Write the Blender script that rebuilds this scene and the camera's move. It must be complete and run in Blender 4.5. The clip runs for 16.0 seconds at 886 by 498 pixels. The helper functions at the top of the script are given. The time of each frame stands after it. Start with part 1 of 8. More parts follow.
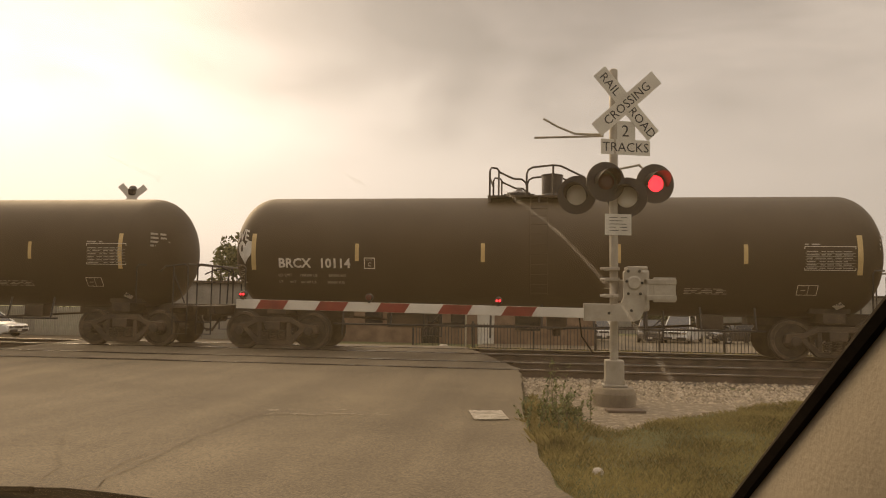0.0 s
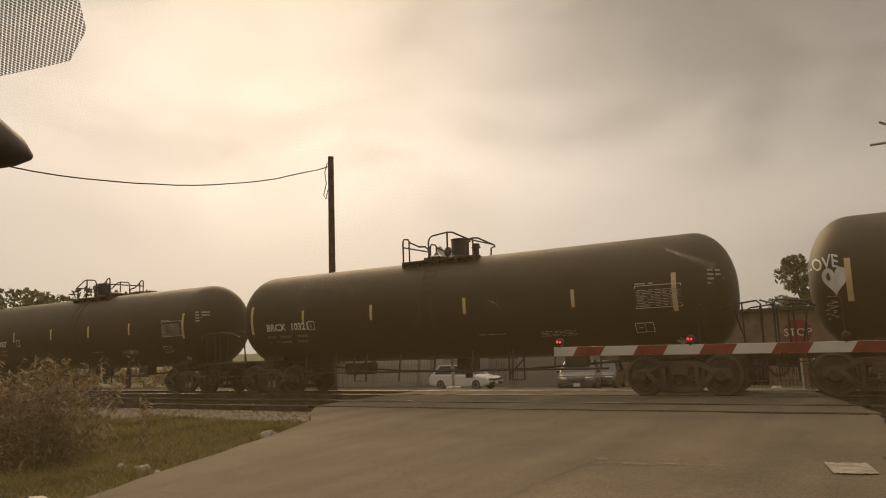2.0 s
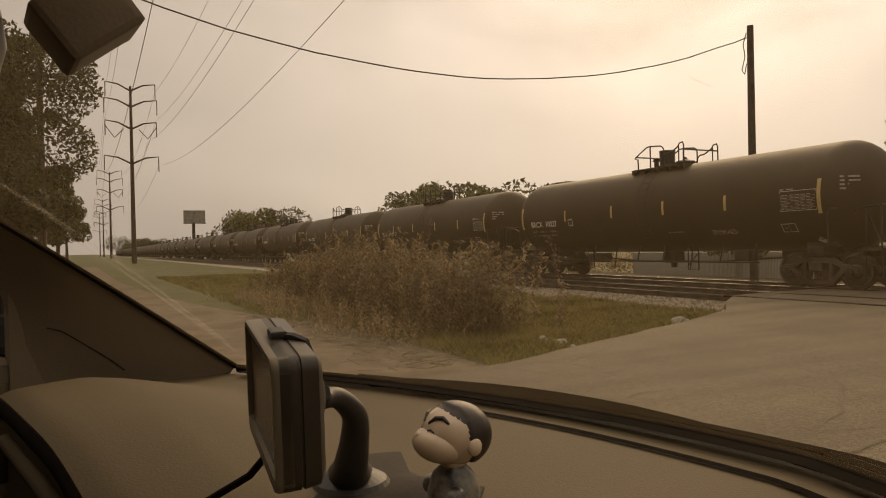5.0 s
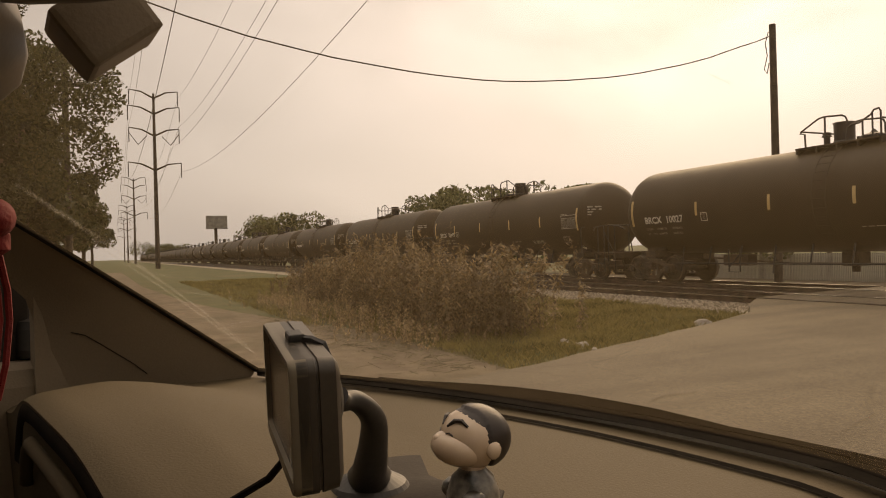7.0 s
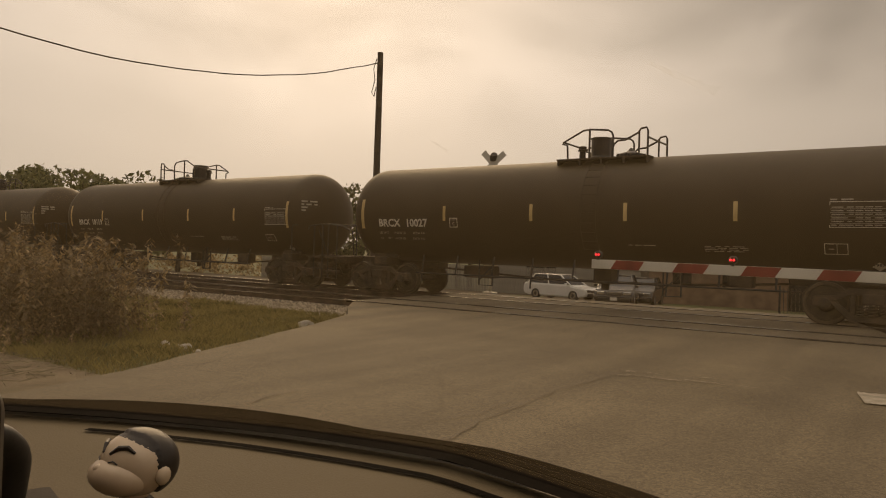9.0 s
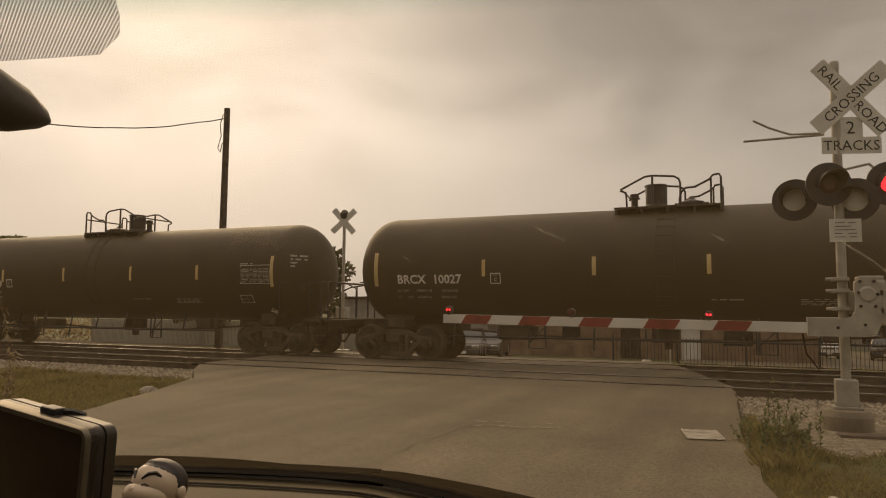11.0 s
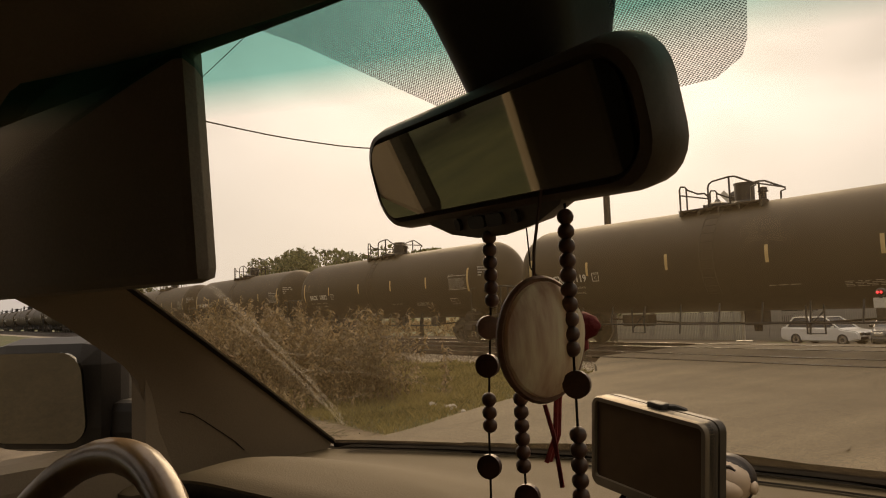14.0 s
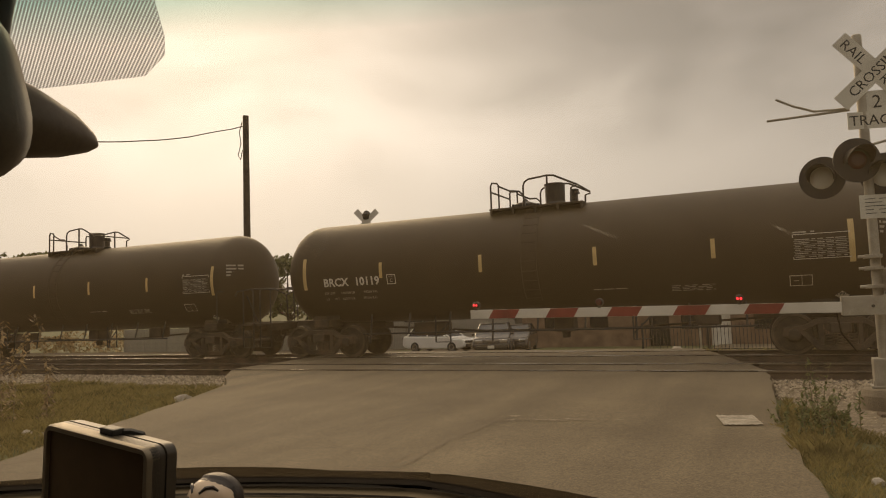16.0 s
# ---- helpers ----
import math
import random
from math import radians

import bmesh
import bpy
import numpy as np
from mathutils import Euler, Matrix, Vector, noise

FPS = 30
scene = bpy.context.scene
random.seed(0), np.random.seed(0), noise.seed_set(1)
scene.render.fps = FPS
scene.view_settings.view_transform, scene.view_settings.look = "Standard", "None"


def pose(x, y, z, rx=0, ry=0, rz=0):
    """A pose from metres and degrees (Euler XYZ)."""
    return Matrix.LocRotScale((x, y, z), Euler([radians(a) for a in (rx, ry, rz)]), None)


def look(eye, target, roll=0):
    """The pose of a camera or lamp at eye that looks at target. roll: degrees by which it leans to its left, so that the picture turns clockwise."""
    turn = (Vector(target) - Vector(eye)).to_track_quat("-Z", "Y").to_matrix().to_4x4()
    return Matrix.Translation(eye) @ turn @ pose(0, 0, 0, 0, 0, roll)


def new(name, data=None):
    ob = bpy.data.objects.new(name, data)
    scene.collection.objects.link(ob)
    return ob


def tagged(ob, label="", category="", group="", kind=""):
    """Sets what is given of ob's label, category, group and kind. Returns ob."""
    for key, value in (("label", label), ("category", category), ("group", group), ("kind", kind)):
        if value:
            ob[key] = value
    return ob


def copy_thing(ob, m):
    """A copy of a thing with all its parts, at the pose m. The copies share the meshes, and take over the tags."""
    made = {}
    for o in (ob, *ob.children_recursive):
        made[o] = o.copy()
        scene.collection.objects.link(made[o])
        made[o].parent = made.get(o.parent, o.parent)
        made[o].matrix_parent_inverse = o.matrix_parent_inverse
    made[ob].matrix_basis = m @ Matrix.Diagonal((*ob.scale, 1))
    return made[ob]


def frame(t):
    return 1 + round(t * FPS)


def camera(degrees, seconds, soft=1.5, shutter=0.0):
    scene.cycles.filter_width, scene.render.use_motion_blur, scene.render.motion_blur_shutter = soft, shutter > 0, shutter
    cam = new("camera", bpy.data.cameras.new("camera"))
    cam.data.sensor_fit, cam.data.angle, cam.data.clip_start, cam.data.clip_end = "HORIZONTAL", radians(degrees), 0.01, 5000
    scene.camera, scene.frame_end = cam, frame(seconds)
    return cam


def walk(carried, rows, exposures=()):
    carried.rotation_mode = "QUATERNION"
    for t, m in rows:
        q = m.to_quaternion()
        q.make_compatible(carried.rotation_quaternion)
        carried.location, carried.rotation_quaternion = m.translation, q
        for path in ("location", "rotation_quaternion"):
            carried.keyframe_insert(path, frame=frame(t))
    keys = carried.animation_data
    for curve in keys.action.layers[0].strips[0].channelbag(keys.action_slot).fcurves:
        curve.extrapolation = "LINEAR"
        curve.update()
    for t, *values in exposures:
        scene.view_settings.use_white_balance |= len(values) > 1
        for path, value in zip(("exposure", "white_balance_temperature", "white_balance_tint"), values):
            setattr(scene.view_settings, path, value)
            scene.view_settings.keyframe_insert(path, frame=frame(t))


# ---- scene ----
LENS = 63.44
PATH = [  # seconds, place, yaw, pitch, roll
    (0.0, 0.271, 0.415, 1.460, 7.40, 3.89, 0.80),
    (0.5, 0.213, 0.375, 1.463, 10.86, 3.99, 0.56),
    (1.0, 0.202, 0.307, 1.480, 15.22, 4.72, -0.24),
    (1.5, 0.166, 0.332, 1.495, 21.90, 5.95, -1.71),
    (2.0, 0.158, 0.382, 1.482, 31.18, 7.70, -2.16),
    (2.5, 0.170, 0.406, 1.496, 42.19, 8.91, -1.41),
    (3.0, 0.192, 0.433, 1.479, 49.73, 6.20, -0.71),
    (3.5, 0.185, 0.478, 1.458, 55.23, 1.63, -0.61),
    (4.0, 0.171, 0.512, 1.443, 60.14, -1.29, -1.09),
    (4.5, 0.174, 0.530, 1.444, 62.64, -0.62, -1.11),
    (7.0, 0.173, 0.535, 1.443, 65.35, 0.11, -1.66),
    (7.5, 0.170, 0.531, 1.444, 65.82, 0.85, -1.53),
    (8.0, 0.166, 0.521, 1.447, 61.60, 0.60, -1.06),
    (8.5, 0.199, 0.485, 1.462, 46.85, 0.13, 0.11),
    (9.0, 0.156, 0.483, 1.458, 34.72, 0.15, 1.70),
    (9.5, 0.188, 0.419, 1.462, 24.29, 0.83, 1.01),
    (12.0, 0.204, 0.218, 1.468, 22.87, 6.13, 0.60),
    (12.5, 0.188, 0.201, 1.465, 28.19, 5.42, 0.10),
    (13.0, 0.128, 0.191, 1.473, 40.78, 3.96, -0.36),
    (13.5, 0.107, 0.166, 1.474, 50.04, 4.12, -2.66),
    (14.0, 0.105, 0.153, 1.477, 52.81, 4.73, -2.18),
    (14.5, 0.120, 0.199, 1.465, 47.65, 3.26, -1.98),
    (15.0, 0.156, 0.241, 1.470, 38.82, 3.52, -0.03),
    (15.5, 0.194, 0.243, 1.473, 30.07, 4.60, -2.13),
    (16.0, 0.184, 0.259, 1.474, 24.65, 4.58, -2.19),
]


def shot(x, y, z, yaw, pitch, roll):
    """Camera pose from a heading to the left of +y, a pitch up and a roll."""
    a, b = radians(yaw), radians(pitch)
    ahead = Vector((-math.sin(a) * math.cos(b), math.cos(a) * math.cos(b), math.sin(b)))
    eye = Vector((x, y, z))
    return look(eye, eye + ahead, roll)


cam = camera(LENS, 16.0, soft=1.05)
EXPOSURES = [  # seconds, stops, kelvin, tint
    (0, 0.77, 9400, 18), (0.5, 0.67, 9400, 18), (1, 0.61, 9400, 18), (1.5, 0.55, 9400, 18), (2, 0.20, 9400, 17), (2.5, 0.05, 9400, 17), (3, -0.08, 10000, 17), (3.5, -0.05, 10000, 20), (4, -0.10, 10000, 18), (4.5, 0.05, 10000, 18), (7, 0.51, 9400, 20), (7.5, 0.49, 9400, 20), (8, 0.25, 10000, 18), (8.5, 0.13, 10000, 18), (9, 0.06, 10000, 18), (9.5, 0.06, 10000, 17), (12, 0.20, 9400, 17), (12.5, 0.21, 9400, 17), (13, 0.19, 9400, 17), (14, 0.54, 9400, 17), (14.5, 0.59, 9400, 17), (15, 0.49, 9400, 16), (16, 0.31, 9400, 15),
]
walk(cam, [(t, shot(*row)) for t, *row in PATH], EXPOSURES)

# ---- world and sun: bright overcast, the sun behind cloud ahead and to the left ----
SUN_YAW, SUN_UP = 44.0, 28.0
world = bpy.data.worlds.new("overcast_sky")
scene.world = world
world.use_nodes = True
wn, wl = world.node_tree.nodes, world.node_tree.links
wn.clear()
w_out = wn.new("ShaderNodeOutputWorld")
w_bg = wn.new("ShaderNodeBackground")
w_sky = wn.new("ShaderNodeTexSky")
w_sky.sky_type, w_sky.sun_disc = "NISHITA", False
w_sky.sun_elevation, w_sky.sun_rotation = radians(SUN_UP), radians(-SUN_YAW)
w_sky.dust_density = 4.0
w_co = wn.new("ShaderNodeTexCoord")
w_map = wn.new("ShaderNodeMapping")
w_map.inputs["Scale"].default_value = (1.0, 1.0, 2.2)
w_map.inputs["Location"].default_value = (3.1, 1.7, 0.4)
w_noise = wn.new("ShaderNodeTexNoise")
w_noise.inputs["Scale"].default_value, w_noise.inputs["Detail"].default_value = 2.6, 7.0
w_noise.inputs["Roughness"].default_value = 0.5
w_noise.inputs["Distortion"].default_value = 0.4
w_ramp = wn.new("ShaderNodeValToRGB")
w_ramp.color_ramp.elements[0].position, w_ramp.color_ramp.elements[0].color = 0.36, (4.5, 4.8, 5.28, 1)
w_ramp.color_ramp.elements[1].position, w_ramp.color_ramp.elements[1].color = 0.62, (7.3, 7.7, 8.52, 1)
w_mix = wn.new("ShaderNodeMixRGB")
w_mix.inputs["Fac"].default_value = 0.96
wl.new(w_co.outputs["Generated"], w_map.inputs["Vector"])
wl.new(w_map.outputs["Vector"], w_noise.inputs["Vector"])
wl.new(w_noise.outputs["Fac"], w_ramp.inputs["Fac"])
# thin cloud round the hidden sun is brighter, a heavier bank hangs to the right of it
def sky_axes(yaw, up):
    y, u = radians(yaw), radians(up)
    ahead = Vector((-math.sin(y) * math.cos(u), math.cos(y) * math.cos(u), math.sin(u)))
    side = Vector((math.cos(y), math.sin(y), 0.0))
    return ahead, side, side.cross(ahead)


def cloud_patch(yaw, up, wide, high, ragged):
    """1 in the middle of a bank of cloud, 0 outside it, with an uneven edge; sizes in degrees."""
    ahead, side, over = sky_axes(yaw, up)
    dots = []
    for axis in (side / math.sin(radians(wide)), over / math.sin(radians(high)), ahead):
        d = wn.new("ShaderNodeVectorMath")
        d.operation = "DOT_PRODUCT"
        d.inputs[1].default_value = axis
        wl.new(w_co.outputs["Generated"], d.inputs[0])
        dots.append(d.outputs["Value"])
    both = wn.new("ShaderNodeCombineXYZ")
    wl.new(dots[0], both.inputs[0])
    wl.new(dots[1], both.inputs[1])
    far = wn.new("ShaderNodeVectorMath")
    far.operation = "LENGTH"
    wl.new(both.outputs[0], far.inputs[0])
    edge = wn.new("ShaderNodeMath")
    edge.operation = "MULTIPLY_ADD"
    edge.inputs[1].default_value = ragged
    wl.new(w_noise.outputs["Fac"], edge.inputs[0])
    wl.new(far.outputs["Value"], edge.inputs[2])
    inside = wn.new("ShaderNodeMapRange")
    inside.interpolation_type = "SMOOTHSTEP"
    inside.inputs["From Min"].default_value, inside.inputs["From Max"].default_value = 0.15 + ragged * 0.5, 1.25 + ragged * 0.5
    inside.inputs["To Min"].default_value, inside.inputs["To Max"].default_value = 1.0, 0.0
    wl.new(edge.outputs[0], inside.inputs["Value"])
    front = wn.new("ShaderNodeMapRange")
    front.inputs["From Min"].default_value, front.inputs["From Max"].default_value = 0.0, 0.3
    wl.new(dots[2], front.inputs["Value"])
    only = wn.new("ShaderNodeMath")
    only.operation = "MULTIPLY"
    wl.new(inside.outputs["Result"], only.inputs[0])
    wl.new(front.outputs["Result"], only.inputs[1])
    return only.outputs[0]


w_glow = wn.new("ShaderNodeMath")
w_glow.operation = "MULTIPLY_ADD"
w_glow.inputs[1].default_value, w_glow.inputs[2].default_value = 0.6, 0.51
wl.new(cloud_patch(44, 16, 52, 20, 0.8), w_glow.inputs[0])
w_bank = wn.new("ShaderNodeMath")
w_bank.operation = "MULTIPLY_ADD"
w_bank.inputs[1].default_value, w_bank.inputs[2].default_value = -0.32, 1.0
wl.new(cloud_patch(0, 25, 26, 14, 1.1), w_bank.inputs[0])
w_both = wn.new("ShaderNodeMath")
w_both.operation = "MULTIPLY"
wl.new(w_glow.outputs[0], w_both.inputs[0])
wl.new(w_bank.outputs[0], w_both.inputs[1])
w_mul = wn.new("ShaderNodeVectorMath")
w_mul.operation = "SCALE"
wl.new(w_both.outputs[0], w_mul.inputs["Scale"])
# haze lightens the sky towards the horizon
w_sep = wn.new("ShaderNodeSeparateXYZ")
w_low = wn.new("ShaderNodeMapRange")
w_low.interpolation_type = "SMOOTHSTEP"
w_low.inputs["From Min"].default_value, w_low.inputs["From Max"].default_value = 0.04, 0.3
w_low.inputs["To Min"].default_value, w_low.inputs["To Max"].default_value = 0.8, 0.0
w_haze = wn.new("ShaderNodeMixRGB")
w_haze.inputs["Color2"].default_value = (5.9, 6.25, 6.9, 1)
wl.new(w_co.outputs["Generated"], w_sep.inputs[0])
wl.new(w_sep.outputs["Z"], w_low.inputs["Value"])
wl.new(w_low.outputs["Result"], w_haze.inputs["Fac"])
wl.new(w_ramp.outputs["Color"], w_haze.inputs["Color1"])
# an overcast sky is brighter overhead than near the horizon
w_high = wn.new("ShaderNodeMapRange")
w_high.interpolation_type = "SMOOTHSTEP"
w_high.inputs["From Min"].default_value, w_high.inputs["From Max"].default_value = 0.5, 0.95
w_high.inputs["To Min"].default_value, w_high.inputs["To Max"].default_value = 1.0, 2.6
w_top = wn.new("ShaderNodeVectorMath")
w_top.operation = "SCALE"
wl.new(w_sep.outputs["Z"], w_high.inputs["Value"])
wl.new(w_high.outputs["Result"], w_top.inputs["Scale"])
wl.new(w_haze.outputs["Color"], w_top.inputs[0])
wl.new(w_top.outputs["Vector"], w_mul.inputs[0])
wl.new(w_sky.outputs["Color"], w_mix.inputs["Color1"])
wl.new(w_mul.outputs["Vector"], w_mix.inputs["Color2"])
wl.new(w_mix.outputs["Color"], w_bg.inputs["Color"])
w_bg.inputs["Strength"].default_value = 0.1
wl.new(w_bg.outputs["Background"], w_out.inputs["Surface"])

sun = new("sun", bpy.data.lights.new("sun", "SUN"))
sun.data.energy, sun.data.angle, sun.data.color = 1.1, radians(38), (1.0, 0.86, 0.66)
sa, su = radians(SUN_YAW), radians(SUN_UP)
sun.matrix_world = look((0, 0, 60), Vector((0, 0, 60)) - Vector((-math.sin(sa) * math.cos(su), math.cos(sa) * math.cos(su), math.sin(su))))


# ---- materials ----
def nodes_of(name):
    m = bpy.data.materials.new(name)
    m.use_nodes = True
    return m, m.node_tree.nodes, m.node_tree.links, m.node_tree.nodes["Principled BSDF"]


def surface(name, dark, light, scale=6.0, rough=0.6, metal=0.0, bump=0.15, fine=60.0, second=None, spread=(0.3, 0.7), per_piece=0.0, coat=0.0, detail_dist=0.02):
    """A surface with variation at two scales and fine relief. second: a stain colour laid in larger patches."""
    m, n, l, p = nodes_of(name)
    co = n.new("ShaderNodeTexCoord")
    a = n.new("ShaderNodeTexNoise")
    a.inputs["Scale"].default_value, a.inputs["Detail"].default_value = scale, 6.0
    b = n.new("ShaderNodeTexNoise")
    b.inputs["Scale"].default_value, b.inputs["Detail"].default_value = fine, 4.0
    ramp = n.new("ShaderNodeValToRGB")
    ramp.color_ramp.elements[0].position, ramp.color_ramp.elements[0].color = spread[0], (*dark, 1)
    ramp.color_ramp.elements[1].position, ramp.color_ramp.elements[1].color = spread[1], (*light, 1)
    mix = n.new("ShaderNodeMath")
    mix.operation = "MULTIPLY_ADD"
    mix.inputs[1].default_value, mix.inputs[2].default_value = 0.35, -0.175
    add = n.new("ShaderNodeMath")
    add.operation = "ADD"
    l.new(co.outputs["Object"], a.inputs["Vector"])
    l.new(co.outputs["Object"], b.inputs["Vector"])
    l.new(b.outputs["Fac"], mix.inputs[0])
    l.new(a.outputs["Fac"], add.inputs[0])
    l.new(mix.outputs[0], add.inputs[1])
    last = add
    if per_piece:
        info = n.new("ShaderNodeObjectInfo")
        geo = n.new("ShaderNodeNewGeometry")
        both = n.new("ShaderNodeMath")
        both.operation = "ADD"
        l.new(info.outputs["Random"], both.inputs[0])
        l.new(geo.outputs["Random Per Island"], both.inputs[1])
        vary = n.new("ShaderNodeMath")
        vary.operation = "MULTIPLY_ADD"
        vary.inputs[1].default_value, vary.inputs[2].default_value = per_piece, -per_piece
        l.new(both.outputs[0], vary.inputs[0])
        plus = n.new("ShaderNodeMath")
        plus.operation = "ADD"
        l.new(add.outputs[0], plus.inputs[0])
        l.new(vary.outputs[0], plus.inputs[1])
        last = plus
    l.new(last.outputs[0], ramp.inputs["Fac"])
    out = ramp.outputs["Color"]
    if second:
        c = n.new("ShaderNodeTexNoise")
        c.inputs["Scale"].default_value, c.inputs["Detail"].default_value = scale * 0.23, 8.0
        cr = n.new("ShaderNodeValToRGB")
        cr.color_ramp.elements[0].position, cr.color_ramp.elements[1].position = 0.5, 0.68
        mx = n.new("ShaderNodeMixRGB")
        mx.inputs["Color2"].default_value = (*second, 1)
        l.new(co.outputs["Object"], c.inputs["Vector"])
        l.new(c.outputs["Fac"], cr.inputs["Fac"])
        l.new(cr.outputs["Color"], mx.inputs["Fac"])
        l.new(out, mx.inputs["Color1"])
        out = mx.outputs["Color"]
    l.new(out, p.inputs["Base Color"])
    p.inputs["Roughness"].default_value, p.inputs["Metallic"].default_value = rough, metal
    p.inputs["Coat Weight"].default_value = coat
    if bump:
        bp = n.new("ShaderNodeBump")
        bp.inputs["Strength"].default_value, bp.inputs["Distance"].default_value = bump, detail_dist
        l.new(b.outputs["Fac"], bp.inputs["Height"])
        l.new(bp.outputs["Normal"], p.inputs["Normal"])
    return m


def glowing(name, colour, strength):
    m, n, l, p = nodes_of(name)
    p.inputs["Base Color"].default_value = (*colour, 1)
    p.inputs["Emission Color"].default_value = (*colour, 1)
    p.inputs["Emission Strength"].default_value = strength
    return m


def clear(name, tint, haze=0.0, gloss=0.04):
    """Thin glass: it lets light through with a tint, a little gloss and a film of dust."""
    m, n, l, p = nodes_of(name)
    out = n["Material Output"]
    tr = n.new("ShaderNodeBsdfTransparent")
    tr.inputs["Color"].default_value = (*tint, 1)
    gl = n.new("ShaderNodeBsdfGlossy")
    gl.inputs["Roughness"].default_value = 0.02
    mx = n.new("ShaderNodeMixShader")
    mx.inputs["Fac"].default_value = gloss
    l.new(tr.outputs[0], mx.inputs[1])
    l.new(gl.outputs[0], mx.inputs[2])
    last = mx
    if haze:
        tl = n.new("ShaderNodeBsdfTranslucent")
        tl.inputs["Color"].default_value = (0.86, 0.6, 0.31, 1)
        hz = n.new("ShaderNodeMixShader")
        co, spots, film = n.new("ShaderNodeTexCoord"), n.new("ShaderNodeTexNoise"), n.new("ShaderNodeMapRange")
        spots.inputs["Scale"].default_value, spots.inputs["Detail"].default_value = 260.0, 6.0
        film.inputs["From Min"].default_value, film.inputs["From Max"].default_value = 0.45, 0.72
        film.inputs["To Min"].default_value, film.inputs["To Max"].default_value = haze * 0.9, haze * 1.1
        l.new(co.outputs["Object"], spots.inputs["Vector"])
        l.new(spots.outputs["Fac"], film.inputs["Value"])
        l.new(film.outputs["Result"], hz.inputs["Fac"])
        l.new(last.outputs[0], hz.inputs[1])
        l.new(tl.outputs[0], hz.inputs[2])
        last = hz
    l.new(last.outputs[0], out.inputs["Surface"])
    return m


TANK = surface("tank_black_paint", (0.053, 0.036, 0.0175), (0.067, 0.046, 0.024), 1.2, 0.52, 0.0, 0.03, 30, second=(0.067, 0.048, 0.027))
TANK.node_tree.nodes["Principled BSDF"].inputs["Specular IOR Level"].default_value = 0.3
UNDER = surface("underframe_steel", (0.03, 0.023, 0.016), (0.08, 0.061, 0.043), 3.0, 0.75, 0.0, 0.2, 40, second=(0.1, 0.072, 0.048))
WHEEL = surface("wheel_steel", (0.032, 0.026, 0.019), (0.08, 0.064, 0.047), 4.0, 0.6, 0.2, 0.1, 40)
RIM = surface("worn_wheel_rim", (0.06, 0.048, 0.035), (0.13, 0.105, 0.078), 4.0, 0.5, 0.3, 0.1, 40)
WHITE_PAINT = surface("white_stencil_paint", (0.5, 0.48, 0.44), (0.72, 0.7, 0.66), 5.0, 0.6, 0, 0.05, 60)
YELLOW = surface("yellow_reflective_tape", (0.5, 0.355, 0.165), (0.63, 0.46, 0.235), 4.0, 0.4, 0, 0.05, 80)
DULL_TEXT = surface("faded_stencil_paint", (0.26, 0.245, 0.22), (0.42, 0.4, 0.36), 8.0, 0.7, 0, 0.0, 60)
RAIL = surface("rail_steel", (0.06, 0.045, 0.035), (0.14, 0.1, 0.075), 3.0, 0.6, 0.3, 0.1, 40)
RAIL_TOP = surface("polished_rail_head", (0.35, 0.33, 0.3), (0.55, 0.52, 0.48), 3.0, 0.25, 0.9, 0.02, 60)
DARK_STONE = surface("oily_track_stone", (0.035, 0.027, 0.019), (0.105, 0.083, 0.06), 11.0, 0.9, 0, 0.5, 40, per_piece=0.3)
TIE = surface("creosote_timber", (0.03, 0.024, 0.019), (0.085, 0.068, 0.055), 4.0, 0.85, 0, 0.4, 30, per_piece=0.2)
BALLAST = surface("crushed_limestone", (0.15, 0.12, 0.084), (0.41, 0.34, 0.255), 9.0, 0.9, 0, 0.5, 40, per_piece=0.35)
ASPHALT = surface("worn_asphalt", (0.09, 0.07, 0.045), (0.142, 0.112, 0.074), 0.55, 0.85, 0, 0.5, 110, second=(0.108, 0.086, 0.058), detail_dist=0.006)


